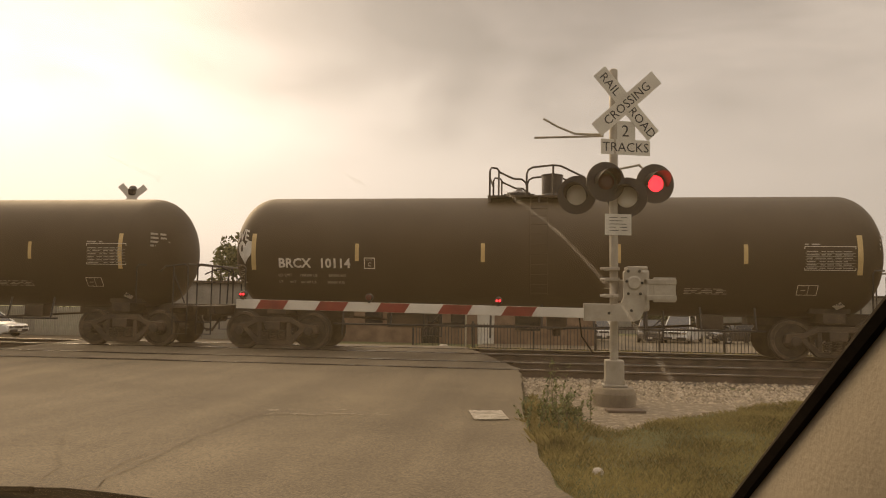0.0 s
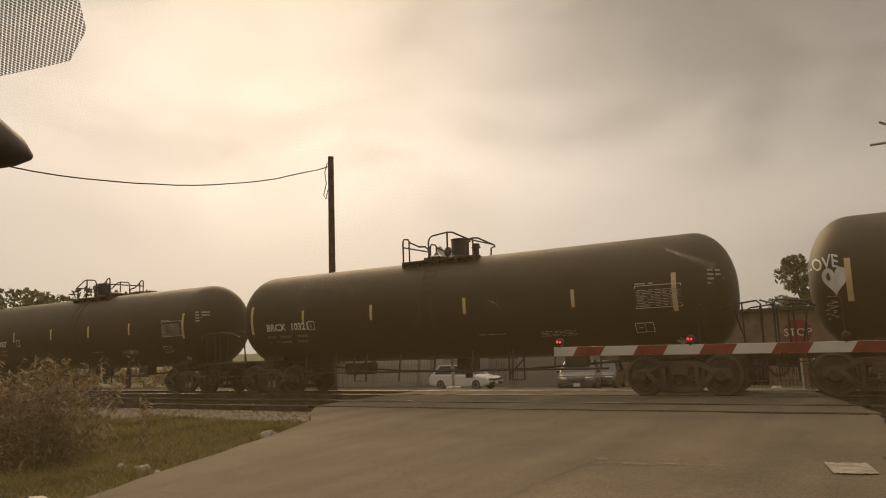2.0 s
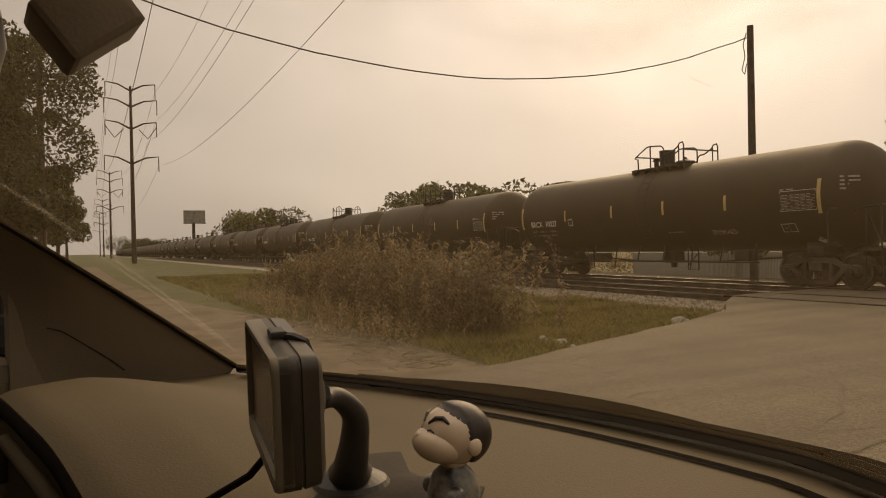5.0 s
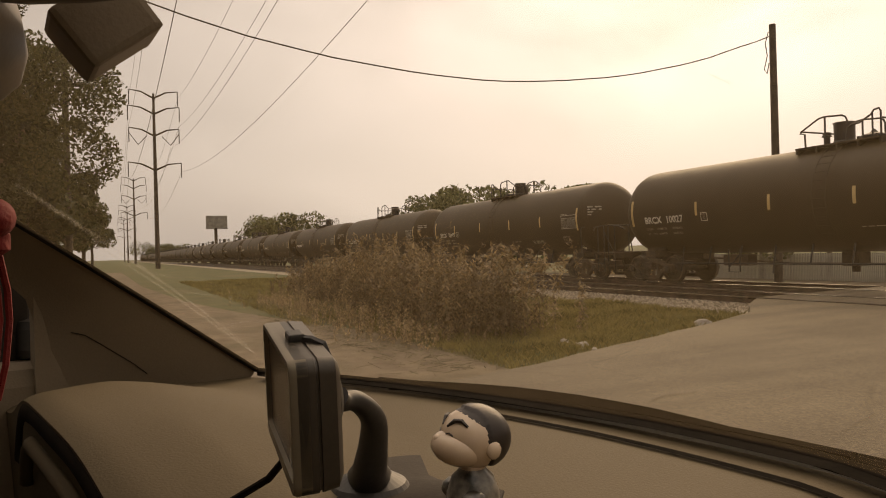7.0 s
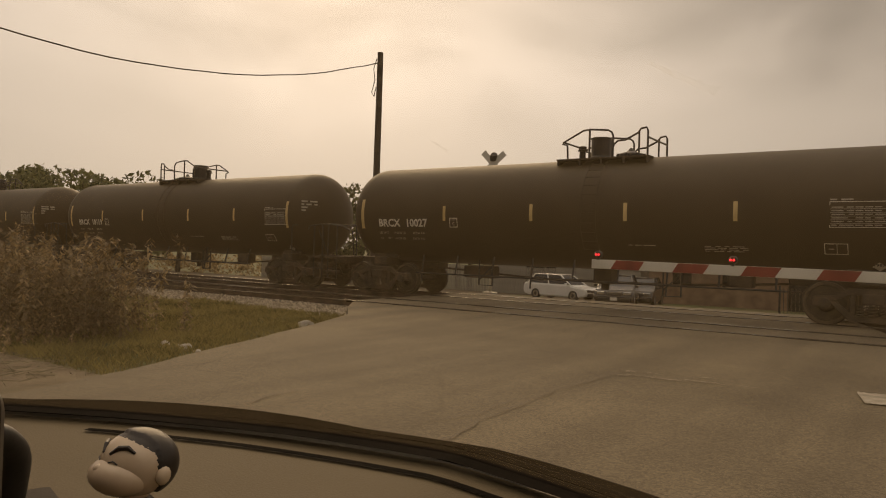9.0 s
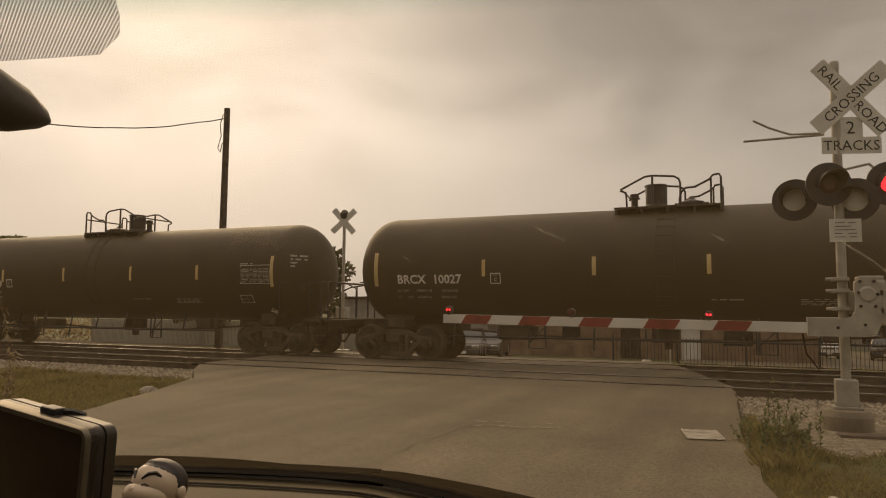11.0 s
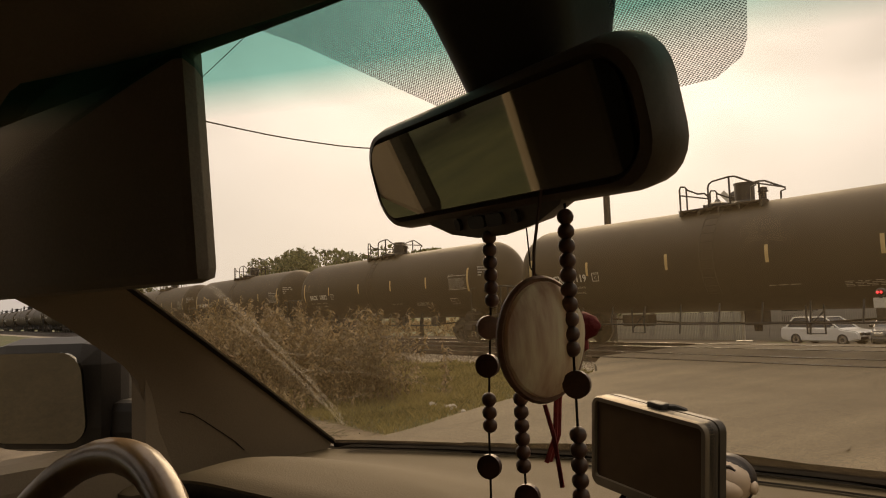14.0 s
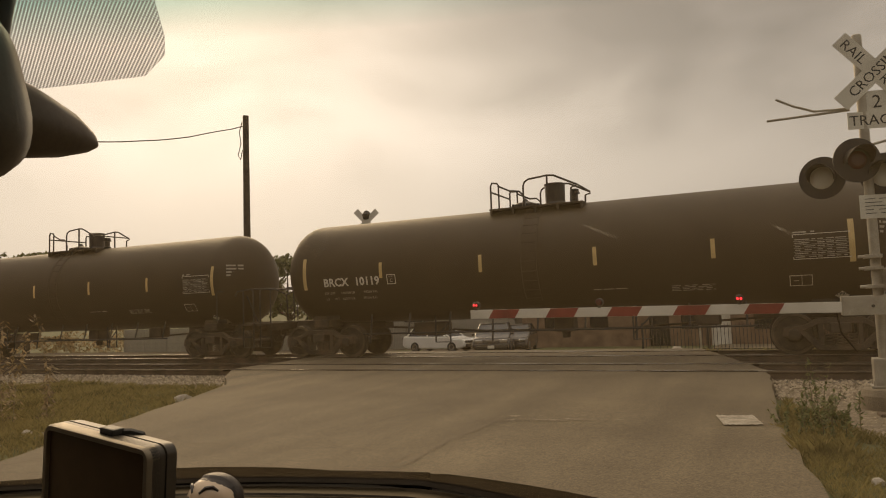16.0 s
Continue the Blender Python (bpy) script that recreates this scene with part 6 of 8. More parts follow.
for k, (x, y, a, paint, kind, label) in enumerate([
    (9.0, 57, -100, DARK_CAR, "suv", "dark sport utility vehicle parked behind the fence"), (5.0, 58, -80, WHITE_CAR, "suv", "pale pickup-sized vehicle parked behind the fence"),
    (1.8, 58, -100, DARK_CAR, "sedan", "dark sedan parked behind the fence"), (15.6, 58, -160, DARK_CAR, "sedan", "dark sedan parked beside the van"),
    (18.8, 57, -150, WHITE_CAR, "sedan", "white sedan parked behind the fence"), (21.6, 57, -100, DARK_CAR, "suv", "dark sport utility vehicle parked by a pole")]):
    build_vehicle("car", label, pose(x, y, ground_z(x, y) + (0.06 if y > 40 else 0.02), 0, 0, a), paint, kind)


# stop sign beyond the tracks
stop_sign = thing("stop_sign", "red octagonal stop sign on a steel post beyond the tracks", "stop sign", Matrix.Translation((-2.15, 25.5, -0.4)))
bm = bmesh.new()
rod(bm, (0, 0.03, -0.1), (0, 0.03, 2.2), 0.03, 8)
part("post", bm, GALV, stop_sign)
octagon = [(0.38 * math.cos(radians(22.5 + 45 * k)) / math.cos(radians(22.5)), 1.9 + 0.38 * math.sin(radians(22.5 + 45 * k)) / math.cos(radians(22.5))) for k in range(8)]
plate = flat_sign("sign_face", octagon, Matrix(), stop_sign, "red octagon with white letters", RED_PAINT)
sign_text("STOP", 0.34, 0, 1.9, Matrix(), plate, True, SIGN_WHITE)


# ---- the car from which the camera looks: its own axes, x to its right, y ahead, z up ----
CAR_M = Matrix.Translation((-0.287, 0.897, 0)) @ Matrix.Rotation(radians(13), 4, "Z")
own_car = thing("minivan", "interior of a waiting minivan with grey dash and beige trim", "car", CAR_M)


def glass_base(a):
    return 0.165 - 0.165 * (a / 0.7) ** 2 if a < -0.1 else 0.162 - 0.33 * (a + 0.05) ** 2


def side_drop(a):
    """The dash and the base of the glass fall away to the passenger's side."""
    return 0.12 * max(0.0, a - 0.1)


def glass_top(a):
    return -0.475 - 0.165 * (a / 0.66) ** 2


def glass_at(u, v):
    """A place on the windshield: u from -1 to 1 across, v from 0 at the base to 1 at the header."""
    a = 0.02 + u * ((0.632 + 0.025 * v) if u > 0 else (0.74 - 0.06 * v))
    y = glass_base(u * 0.7) * (1 - v) + glass_top(u * 0.66) * v
    return Vector((a, y, 1.262 + 0.435 * v + 0.008 * math.sin(math.pi * v) - side_drop(a) * max(0.0, 1 - 2 * v)))


def glass_patch(bm, u0, u1, v0, v1, nu=24, nv=16, lift=0.0):
    rows = []
    for j in range(nv + 1):
        row = []
        for i in range(nu + 1):
            p = glass_at(u0 + (u1 - u0) * i / nu, v0 + (v1 - v0) * j / nv)
            row.append(bm.verts.new(p + Vector((0, -0.75, -0.65)) * lift))
        rows.append(row)
    for a, b in zip(rows, rows[1:]):
        for i in range(nu):
            bm.faces.new((a[i], a[i + 1], b[i + 1], b[i]))


def rounded(w, h, r, k=6, taper=0.0):
    pts = []
    for cx, cz, a0 in ((w / 2 - r, h / 2 - r, 0), (-w / 2 + r, h / 2 - r, 90), (-w / 2 + r, -h / 2 + r, 180), (w / 2 - r, -h / 2 + r, 270)):
        for i in range(k + 1):
            a = radians(a0 + 90 * i / k)
            x = cx + r * math.cos(a)
            pts.append((x, (cz + r * math.sin(a)) * (1 + taper * x / w)))
    return pts


bm = bmesh.new()
glass_patch(bm, -1, 1, -0.02, 1.0)
screen = part("windshield", bm, WINDSHIELD, own_car, "dusty curved windshield", smooth=True)
screen.visible_shadow = False

# blue-green shade band and dotted frit at the top of the glass
BAND = clear("shade_band", (0.42, 0.68, 0.66), 0.0, 0.0)
n, l = BAND.node_tree.nodes, BAND.node_tree.links
tr = [k for k in n if k.type == "BSDF_TRANSPARENT"][0]
co, sep, rng_node = n.new("ShaderNodeTexCoord"), n.new("ShaderNodeSeparateXYZ"), n.new("ShaderNodeMapRange")
mixc = n.new("ShaderNodeMixRGB")
mixc.inputs["Color1"].default_value, mixc.inputs["Color2"].default_value = (1, 1, 1, 1), (0.22, 0.55, 0.53, 1)
rng_node.inputs["From Min"].default_value, rng_node.inputs["From Max"].default_value = 1.632, 1.656
l.new(co.outputs["Object"], sep.inputs[0])
lean = n.new("ShaderNodeMath")
lean.operation = "MULTIPLY_ADD"
lean.inputs[1].default_value = 0.06
l.new(sep.outputs["X"], lean.inputs[0])
l.new(sep.outputs["Z"], lean.inputs[2])
l.new(lean.outputs[0], rng_node.inputs["Value"])
l.new(rng_node.outputs["Result"], mixc.inputs["Fac"])
l.new(mixc.outputs["Color"], tr.inputs["Color"])
bm = bmesh.new()
glass_patch(bm, -1, 1, 0.68, 1.0, 24, 8, 0.004)
band = part("shade_band", bm, BAND, own_car, "blue-green tinted band along the top of the glass", smooth=True)
band.visible_shadow = False

FRIT, n, l, p = nodes_of("dotted_frit")
co, vor, cmp_ = n.new("ShaderNodeTexCoord"), n.new("ShaderNodeTexVoronoi"), n.new("ShaderNodeMapRange")
vor.voronoi_dimensions = "2D"
vor.inputs["Scale"].default_value, vor.inputs["Randomness"].default_value = 600.0, 0.0
turn = n.new("ShaderNodeMapping")
turn.inputs["Scale"].default_value = (1.0, 1.25, 1.0)
turn.inputs["Rotation"].default_value = (0, 0, radians(45))
cmp_.inputs["From Min"].default_value, cmp_.inputs["From Max"].default_value = 0.3, 0.52
cmp_.inputs["To Min"].default_value, cmp_.inputs["To Max"].default_value = 0.85, 0.12
tr, mxs = n.new("ShaderNodeBsdfTransparent"), n.new("ShaderNodeMixShader")
p.inputs["Base Color"].default_value = (0.02, 0.02, 0.02, 1)
l.new(co.outputs["Object"], turn.inputs["Vector"])
l.new(turn.outputs["Vector"], vor.inputs["Vector"])
l.new(vor.outputs["Distance"], cmp_.inputs["Value"])
l.new(cmp_.outputs[0], mxs.inputs["Fac"])
l.new(tr.outputs[0], mxs.inputs[1])
l.new(p.outputs[0], mxs.inputs[2])
l.new(mxs.outputs[0], n["Material Output"].inputs["Surface"])
bm = bmesh.new()
rows = []
for k in range(13):
    v = 0.813 + 0.187 * k / 12
    left = -0.185 - 0.88 * (v - 0.816) - (0.0 if v < 0.97 else 0.3 * (v - 0.97))
    right = 0.103 + 0.33 * (v - 0.813) - 0.03 * max(0.0, 1 - (v - 0.813) / 0.034) ** 3
    rows.append([bm.verts.new(glass_at(left + (right - left) * i / 20, v) + Vector((0, -0.006, -0.006))) for i in range(21)])
for a, b in zip(rows, rows[1:]):
    for k in range(20):
        bm.faces.new((a[k], a[k + 1], b[k + 1], b[k]))
frit = part("frit", bm, FRIT, own_car, "dotted black frit round the mirror mount")

# marks on the glass: dried wiper arcs, smears and specks
SMEAR, n, l, p = nodes_of("dried_smear")
co, grit, thin = n.new("ShaderNodeTexCoord"), n.new("ShaderNodeTexNoise"), n.new("ShaderNodeMapRange")
grit.inputs["Scale"].default_value, grit.inputs["Detail"].default_value = 160.0, 6.0
thin.inputs["From Min"].default_value, thin.inputs["From Max"].default_value = 0.38, 0.7
thin.inputs["To Min"].default_value, thin.inputs["To Max"].default_value = 0.03, 0.12
tr, mxs, tl = n.new("ShaderNodeBsdfTransparent"), n.new("ShaderNodeMixShader"), n.new("ShaderNodeBsdfTranslucent")
tl.inputs["Color"].default_value = (0.8, 0.74, 0.64, 1)
l.new(co.outputs["Object"], grit.inputs["Vector"])
l.new(grit.outputs["Fac"], thin.inputs["Value"])
l.new(thin.outputs["Result"], mxs.inputs["Fac"])
l.new(tr.outputs[0], mxs.inputs[1])
l.new(tl.outputs[0], mxs.inputs[2])
l.new(mxs.outputs[0], n["Material Output"].inputs["Surface"])


def smear(points, widths, label):
    bm = bmesh.new()
    rng = random.Random(len(points) + int(points[0][0] * 1000))
    fine = []
    for k in range((len(points) - 1) * 8 + 1):
        i, q = min(k // 8, len(points) - 2), k / 8 - min(k // 8, len(points) - 2)
        w = widths[0] + (widths[1] - widths[0]) * k / (8 * (len(points) - 1))
        fine.append((points[i][0] * (1 - q) + points[i + 1][0] * q, points[i][1] * (1 - q) + points[i + 1][1] * q, w * rng.uniform(0.6, 1.2)))
    rows = []
    for k, (u, v, w) in enumerate(fine):
        du, dv = fine[min(k + 1, len(fine) - 1)][0] - fine[max(k - 1, 0)][0], fine[min(k + 1, len(fine) - 1)][1] - fine[max(k - 1, 0)][1]
        d = max(1e-6, math.hypot(du * 0.7, dv * 0.75))
        a, b = -dv * 0.75 / d * w / 0.7, du * 0.7 / d * w / 0.75
        rows.append([bm.verts.new(glass_at(u + s * a, v + s * b) + Vector((0, -0.002, -0.002))) for s in (-1, 1)])
    for r, q in zip(rows, rows[1:]):
        bm.faces.new((r[0], r[1], q[1], q[0]))
    ob = part("glass_smear", bm, SMEAR, own_car, label)
    ob.visible_shadow = False


smear([(0.7246, 0.556), (0.7608, 0.526), (0.8206, 0.467), (0.9125, 0.359)], (0.0007, 0.0012), "straight dried wiper streak")
smear([(-0.838, 0.61), (-0.845, 0.476), (-0.872, 0.28), (-0.905, 0.115)], (0.005, 0.003), "dusty smear beside the pillar")
smear([(-0.86, 0.30), (-0.75, 0.29), (-0.635, 0.24)], (0.002, 0.001), "thin wiper arc")
smear([(-0.87, 0.19), (-0.80, 0.207), (-0.74, 0.20)], (0.0018, 0.001), "thin wiper arc")
smear([(-0.88, 0.46), (-0.89, 0.30), (-0.92, 0.08)], (0.003, 0.005), "dusty film beside the pillar")
smear([(-0.86, 0.36), (-0.78, 0.345), (-0.70, 0.30), (-0.62, 0.225), (-0.55, 0.14)], (0.0016, 0.001), "thin wiper arc")
smear([(-0.85, 0.55), (-0.862, 0.40), (-0.885, 0.22)], (0.0016, 0.0012), "thin wiper arc")
smear([(0.452, 0.588), (0.467, 0.578), (0.4855, 0.567)], (0.0007, 0.0022), "small white smear")
smear([(0.30, 0.55), (0.31, 0.54)], (0.0006, 0.0014), "small white smear")
smear([(0.62, 0.57), (0.64, 0.555)], (0.0006, 0.0015), "small white smear")
smear([(-0.42, 0.96), (-0.431, 0.935)], (0.0011, 0.0007), "short dark speck")

# rubber edge along the sides and base of the glass
bm = bmesh.new()
for s in (-1, 1):
    tube(bm, [glass_at(s * 0.998, v / 10) for v in range(0, 11)], 0.0045, 6)
tube(bm, [glass_at(u / 12, -0.01) for u in range(-12, 13)], 0.007, 6)
part("glass_seal", bm, RUBBER, own_car, "black rubber seal")


PROFILE = ((0.0, 0.006), (0.05, 0.05), (0.16, 0.16), (0.34, 0.3), (0.55, 0.45), (0.75, 0.62), (0.9, 0.8), (1.0, 1.0))


def pillar_width(s, v):
    """How far the trim reaches back from the glass: broad at the foot, narrow beside the door window."""
    return lerp(v, [(0, 0.26), (0.2, 0.22), (0.33, 0.14), (0.39, 0.085), (0.43, 0.066), (0.6, 0.06), (1, 0.08)]) if s < 0 else lerp(v, [(0, 0.30), (0.5, 0.22), (0.8, 0.14), (1, 0.10)])


def build_pillar(s):
    """The trimmed post beside the windshield, its face running down into the quarter trim."""
    bm = bmesh.new()
    rows = []
    for k in range(25):
        v = k / 24
        e = glass_at(s * 1.0, v)
        room = 0.776 - abs(e.x)
        wide = pillar_width(s, v)
        row = []
        for f, w in PROFILE:
            if s > 0:
                f = 0.3 * f - 0.05 * math.sin(math.pi * min(1, w / 0.4)) if w < 0.4 else 0.3 * f + 0.6 * max(0, w - 0.7)
            row.append(e + Vector((s * room * f, -0.58 * w * wide, -0.82 * w * wide)))
        row.append(e + Vector((s * (room + 0.04), -0.5 * wide, -0.6 * wide)))
        row.append(e + Vector((s * (room + 0.04), -0.012, -0.012)))
        row.append(e + Vector((s * 0.015, -0.004, -0.006)))
        rows.append([bm.verts.new(p) for p in row])
    for a, b in zip(rows, rows[1:]):
        for k in range(len(a)):
            bm.faces.new((a[k], a[(k + 1) % len(a)], b[(k + 1) % len(a)], b[k]))
    bm.faces.new(rows[0])
    bm.faces.new(rows[-1][::-1])
    bmesh.ops.recalc_face_normals(bm, faces=bm.faces)
    # same trim on both sides, the right one with light in its colour
    return part("windshield_pillar", bm, TRIM if s < 0 else LIGHTENED_TRIM, own_car, "beige trimmed windshield pillar", smooth=True)


for s in (-1, 1):
    build_pillar(s)


def dash_front(a):
    """Where the dash top ends: a hood over the dials at the driver's side, a rounded nose elsewhere."""
    return lerp(a, [(-0.16, -0.335), (-0.08, -0.36), (0.0, -0.44)])


def dash_z(a, y):
    """Height of the dash top: flat, rising to the hood at the driver's side."""
    z = 1.252 + 0.004 * y - side_drop(a) - 0.10 * max(0, -y - 0.26) ** 1.2
    side = math.exp(-(((a + 0.43) / 0.27) ** 4)) if a < -0.43 else math.exp(-(((a + 0.43) / 0.30) ** 2))
    hood = side * max(0.0, min(1.0, (-y - 0.02) / 0.22))
    z += 0.043 * hood * hood * (3 - 2 * hood)
    if y < -0.30 and a > -0.16:
        z -= 0.16 * ((-y - 0.30) / 0.12) ** 2.2 * min(1.0, (a + 0.16) / 0.16)
    return z


bm = bmesh.new()
rows = []
for j in range(41):
    f = j / 40
    row = []
    for i in range(81):
        a = -0.82 + 1.66 * i / 80
        back = glass_base(max(-0.7, min(0.7, (a - 0.02) * 0.7 / 0.74))) - 0.012
        y = back + (dash_front(a) - back) * f
        row.append(bm.verts.new((a, y, dash_z(a, y) - 0.006 * max(0.0, (f - 0.94) / 0.06) ** 2)))
    rows.append(row)
for r, q in zip(rows, rows[1:]):
    for k in range(80):
        bm.faces.new((r[k], r[k + 1], q[k + 1], q[k]))
low = [bm.verts.new((-0.82 + 1.66 * i / 80, -0.30, 0.62)) for i in range(81)]
for k in range(80):
    bm.faces.new((rows[-1][k], rows[-1][k + 1], low[k + 1], low[k]))
part("dashboard", bm, DASH, own_car, "grey grained dashboard top", smooth=True)

# dark padded lip under the hood, a paler ring inside it and the shaded dials
def hood_line(drop, y, x0, x1, n=32):
    pts = []
    for k in range(n + 1):
        a = x0 + (x1 - x0) * k / n
        end = max(0.0, abs(2 * k / n - 1) - 0.8) / 0.2
        pts.append((a, y, dash_z(a, -0.335) - drop - 0.05 * end ** 2))
    return pts


bm = bmesh.new()
tube(bm, hood_line(0.019, -0.322, -0.68, -0.03), 0.0165, 12)
part("hood_lip", bm, RUBBER, own_car, "dark padded lip of the dial hood", smooth=True)
bm = bmesh.new()
tube(bm, hood_line(0.05, -0.335, -0.60, -0.14), 0.009, 10)
part("dial_ring", bm, DASH, own_car, "grey ring round the dials", smooth=True)
bm = bmesh.new()
box(bm, (-0.38, -0.31, 1.16), (0.62, 0.02, 0.2), bevel=0.008)
cluster = part("dial_cluster", bm, DARK_PLASTIC, own_car, "dark recessed dial cluster")
for x in (-0.47, -0.33, -0.22):
    bm = bmesh.new()
    lathe(bm, [(-0.3215, 0.004), (-0.3215, 0.04), (-0.326, 0.043), (-0.32, 0.046)], 28, "y", Matrix.Translation((x, 0, 1.205)))
    part("dial_face", bm, SIGN_BLACK, cluster, "dark dial")

# slot of the defroster, and the black band printed along the foot of the glass
for name, near, far, lift, mat, label in (("defroster_vent", 0.064, 0.054, 0.0022, RUBBER, "dark slot vent along the glass"), ("glass_foot_band", 0.026, 0.004, 0.008, RUBBER, "black band along the foot of the glass")):
    bm = bmesh.new()
    rows = []
    for i in range(41):
        a = (-0.3 if name == "defroster_vent" else -0.68) + (0.92 if name == "defroster_vent" else 1.3) * i / 40
        y = glass_base(a)
        rows.append([bm.verts.new((a, y - near, dash_z(a, y - near) + lift)), bm.verts.new((a, y - far, dash_z(a, y - far) + lift))])
    for r, q in zip(rows, rows[1:]):
        bm.faces.new((r[0], r[1], q[1], q[0]))
    bmesh.ops.solidify(bm, geom=list(bm.faces), thickness=-0.002)
    part(name, bm, mat, own_car, label)

# quarter trim below the pillar
for s in (-1, 1):
    bm = bmesh.new()
    slab(bm, [(-0.30, 0.85), (-0.30, 1.40), (-0.16, 1.32), (-0.04, 1.25), (-0.02, 0.85)], -0.02, 0.02, Matrix.Translation((s * 0.79, 0, 0)) @ Matrix.Rotation(math.pi / 2, 4, "Z"))
    part("quarter_trim", bm, TRIM, own_car, "beige triangular trim below the pillar")
# seam of a triangular cover on the driver's pillar trim
bm = bmesh.new()
seam = []
for v, w in ((0.327, 0.585), (0.305, 0.5), (0.275, 0.45), (0.235, 0.4), (0.205, 0.37), (0.175, 0.37)):
    e = glass_at(-1.0, v)
    wide = pillar_width(-1, v)
    f = lerp(w, [(q, p) for p, q in PROFILE])
    seam.append(e + Vector((-(0.776 - abs(e.x)) * f + 0.0004, -0.58 * w * wide, -0.82 * w * wide)))
tube(bm, seam, 0.0007, 5)
part("trim_seam", bm, RUBBER, own_car, "thin dark seam")

# steering wheel
bm = bmesh.new()
sw = Matrix.Translation((-0.446, -0.565, 1.184)) @ Matrix.Rotation(radians(-24), 4, "X")
ring = [(0.185 * math.cos(t), 0, 0.185 * math.sin(t)) for t in [math.tau * k / 48 for k in range(49)]]
tube(bm, ring, 0.0165, 10)
bmesh.ops.transform(bm, matrix=sw, verts=bm.verts)
wheel = part("steering_wheel", bm, WHEEL_WOOD, own_car, "steering wheel with glossy woodgrain rim", smooth=True)
bm = bmesh.new()
lathe(bm, [(-0.03, 0.02), (-0.025, 0.08), (0.02, 0.09), (0.05, 0.05)], 20, "y")
for a in (0, 180, 270):
    box(bm, (0.13 * math.cos(radians(a)), 0, 0.13 * math.sin(radians(a))), (0.1 if a != 270 else 0.04, 0.02, 0.04 if a != 270 else 0.1), bevel=0.008)
bmesh.ops.transform(bm, matrix=sw, verts=bm.verts)
part("hub", bm, DARK_PLASTIC, wheel)

# sun visor folded down before the driver, headliner and roof
bm = bmesh.new()
box(bm, (-0.557, -0.512, 1.636), (0.50, 0.024, 0.262), Matrix.Rotation(radians(4), 4, "Z") @ Matrix.Rotation(radians(4), 4, "X"), bevel=0.0115)
part("sun_visor", bm, LINING, own_car, "folded-down beige sun visor in shade")
bm = bmesh.new()
rows = []
for j in range(9):
    row = []
    for i in range(25):
        u = -1 + 2 * i / 24
        y0 = glass_top(u * 0.66) + 0.01
        y = y0 + (-3.2 - y0) * (j / 8) ** 1.5
        z = 1.70 + 0.12 * (1 - math.exp(-(y0 - y) * 4)) - 0.07 * abs(u) ** 3
        row.append(bm.verts.new((0.02 + u * 0.78, y, z)))
    rows.append(row)
for r, q in zip(rows, rows[1:]):
    for k in range(24):
        bm.faces.new((r[k], r[k + 1], q[k + 1], q[k]))
ext = bmesh.ops.extrude_face_region(bm, geom=list(bm.faces))
bmesh.ops.translate(bm, verts=[v for v in ext["geom"] if isinstance(v, bmesh.types.BMVert)], vec=(0, 0.0, 0.06))
bmesh.ops.recalc_face_normals(bm, faces=bm.faces)
part("headliner", bm, LINING, own_car, "beige cloth headliner", smooth=True)

# doors, posts, floor, seats behind and the tailgate close the cabin
for s in (-1, 1):
    bm = bmesh.new()
    box(bm, (s * 0.83, -1.68, 0.83), (0.1, 3.04, 0.94), bevel=0.03)
    part("door_panel", bm, TRIM, own_car, "beige door panel")
    bm = bmesh.new()
    for y, w in ((-1.05, 0.12), (-2.15, 0.14), (-3.1, 0.3))[0 if s > 0 else 1:]:
        box(bm, (s * 0.80, y, 1.5), (0.06, w, 0.6), Matrix.Rotation(radians(-s * 5), 4, "Y"), bevel=0.02)
    box(bm, (s * 0.78, -1.85, 1.765), (0.08, 2.7, 0.08), bevel=0.02)
    part("roof_post", bm, TRIM, own_car)
bm = bmesh.new()
box(bm, (0, 0, 0), (0.05, 0.17, 0.66), bevel=0.02)
bmesh.ops.transform(bm, matrix=Matrix.Translation((-0.80, -0.86, 1.47)) @ Matrix.Rotation(radians(9), 4, "X") @ Matrix.Rotation(radians(5), 4, "Y"), verts=bm.verts)
part("roof_post", bm, LIGHTENED_TRIM, own_car, "pale slanted door post")
bm = bmesh.new()
box(bm, (0, -3.25, 0.8), (1.7, 0.1, 0.9))
box(bm, (0, -1.6, 0.4), (1.7, 3.4, 0.1))
box(bm, (0, -0.1, 0.75), (1.6, 0.3, 0.6))
part("floor_and_tail", bm, TRIM, own_car)
for x in (-0.4, 0.4):
    bm = bmesh.new()
    box(bm, (x, -1.72, 1.05), (0.5, 0.16, 0.66), Matrix.Rotation(radians(14), 4, "X"), bevel=0.05)
    box(bm, (x, -1.4, 0.72), (0.5, 0.5, 0.16), bevel=0.05)
    box(bm, (x, -1.83, 1.46), (0.28, 0.1, 0.18), bevel=0.04)
    part("seat", bm, LINING, own_car, "beige cloth seat")

# tinted glass behind the front doors
TINTED = clear("privacy_glass", (0.06, 0.06, 0.05), 0.0, 0.06)
for s in (-1, 1):
    for y0, y1 in ((-2.09, -1.11 if s > 0 else -0.92), (-2.95, -2.22)):
        bm = bmesh.new()
        box(bm, (s * 0.80, (y0 + y1) / 2, 1.5), (0.006, y1 - y0, 0.54), Matrix.Rotation(radians(-s * 5), 4, "Y"))
        part("rear_window", bm, TINTED, own_car, "dark tinted side window")
bm = bmesh.new()
box(bm, (0, -3.25, 1.5), (1.5, 0.006, 0.5))
part("rear_window", bm, TINTED, own_car, "dark tinted tailgate window")

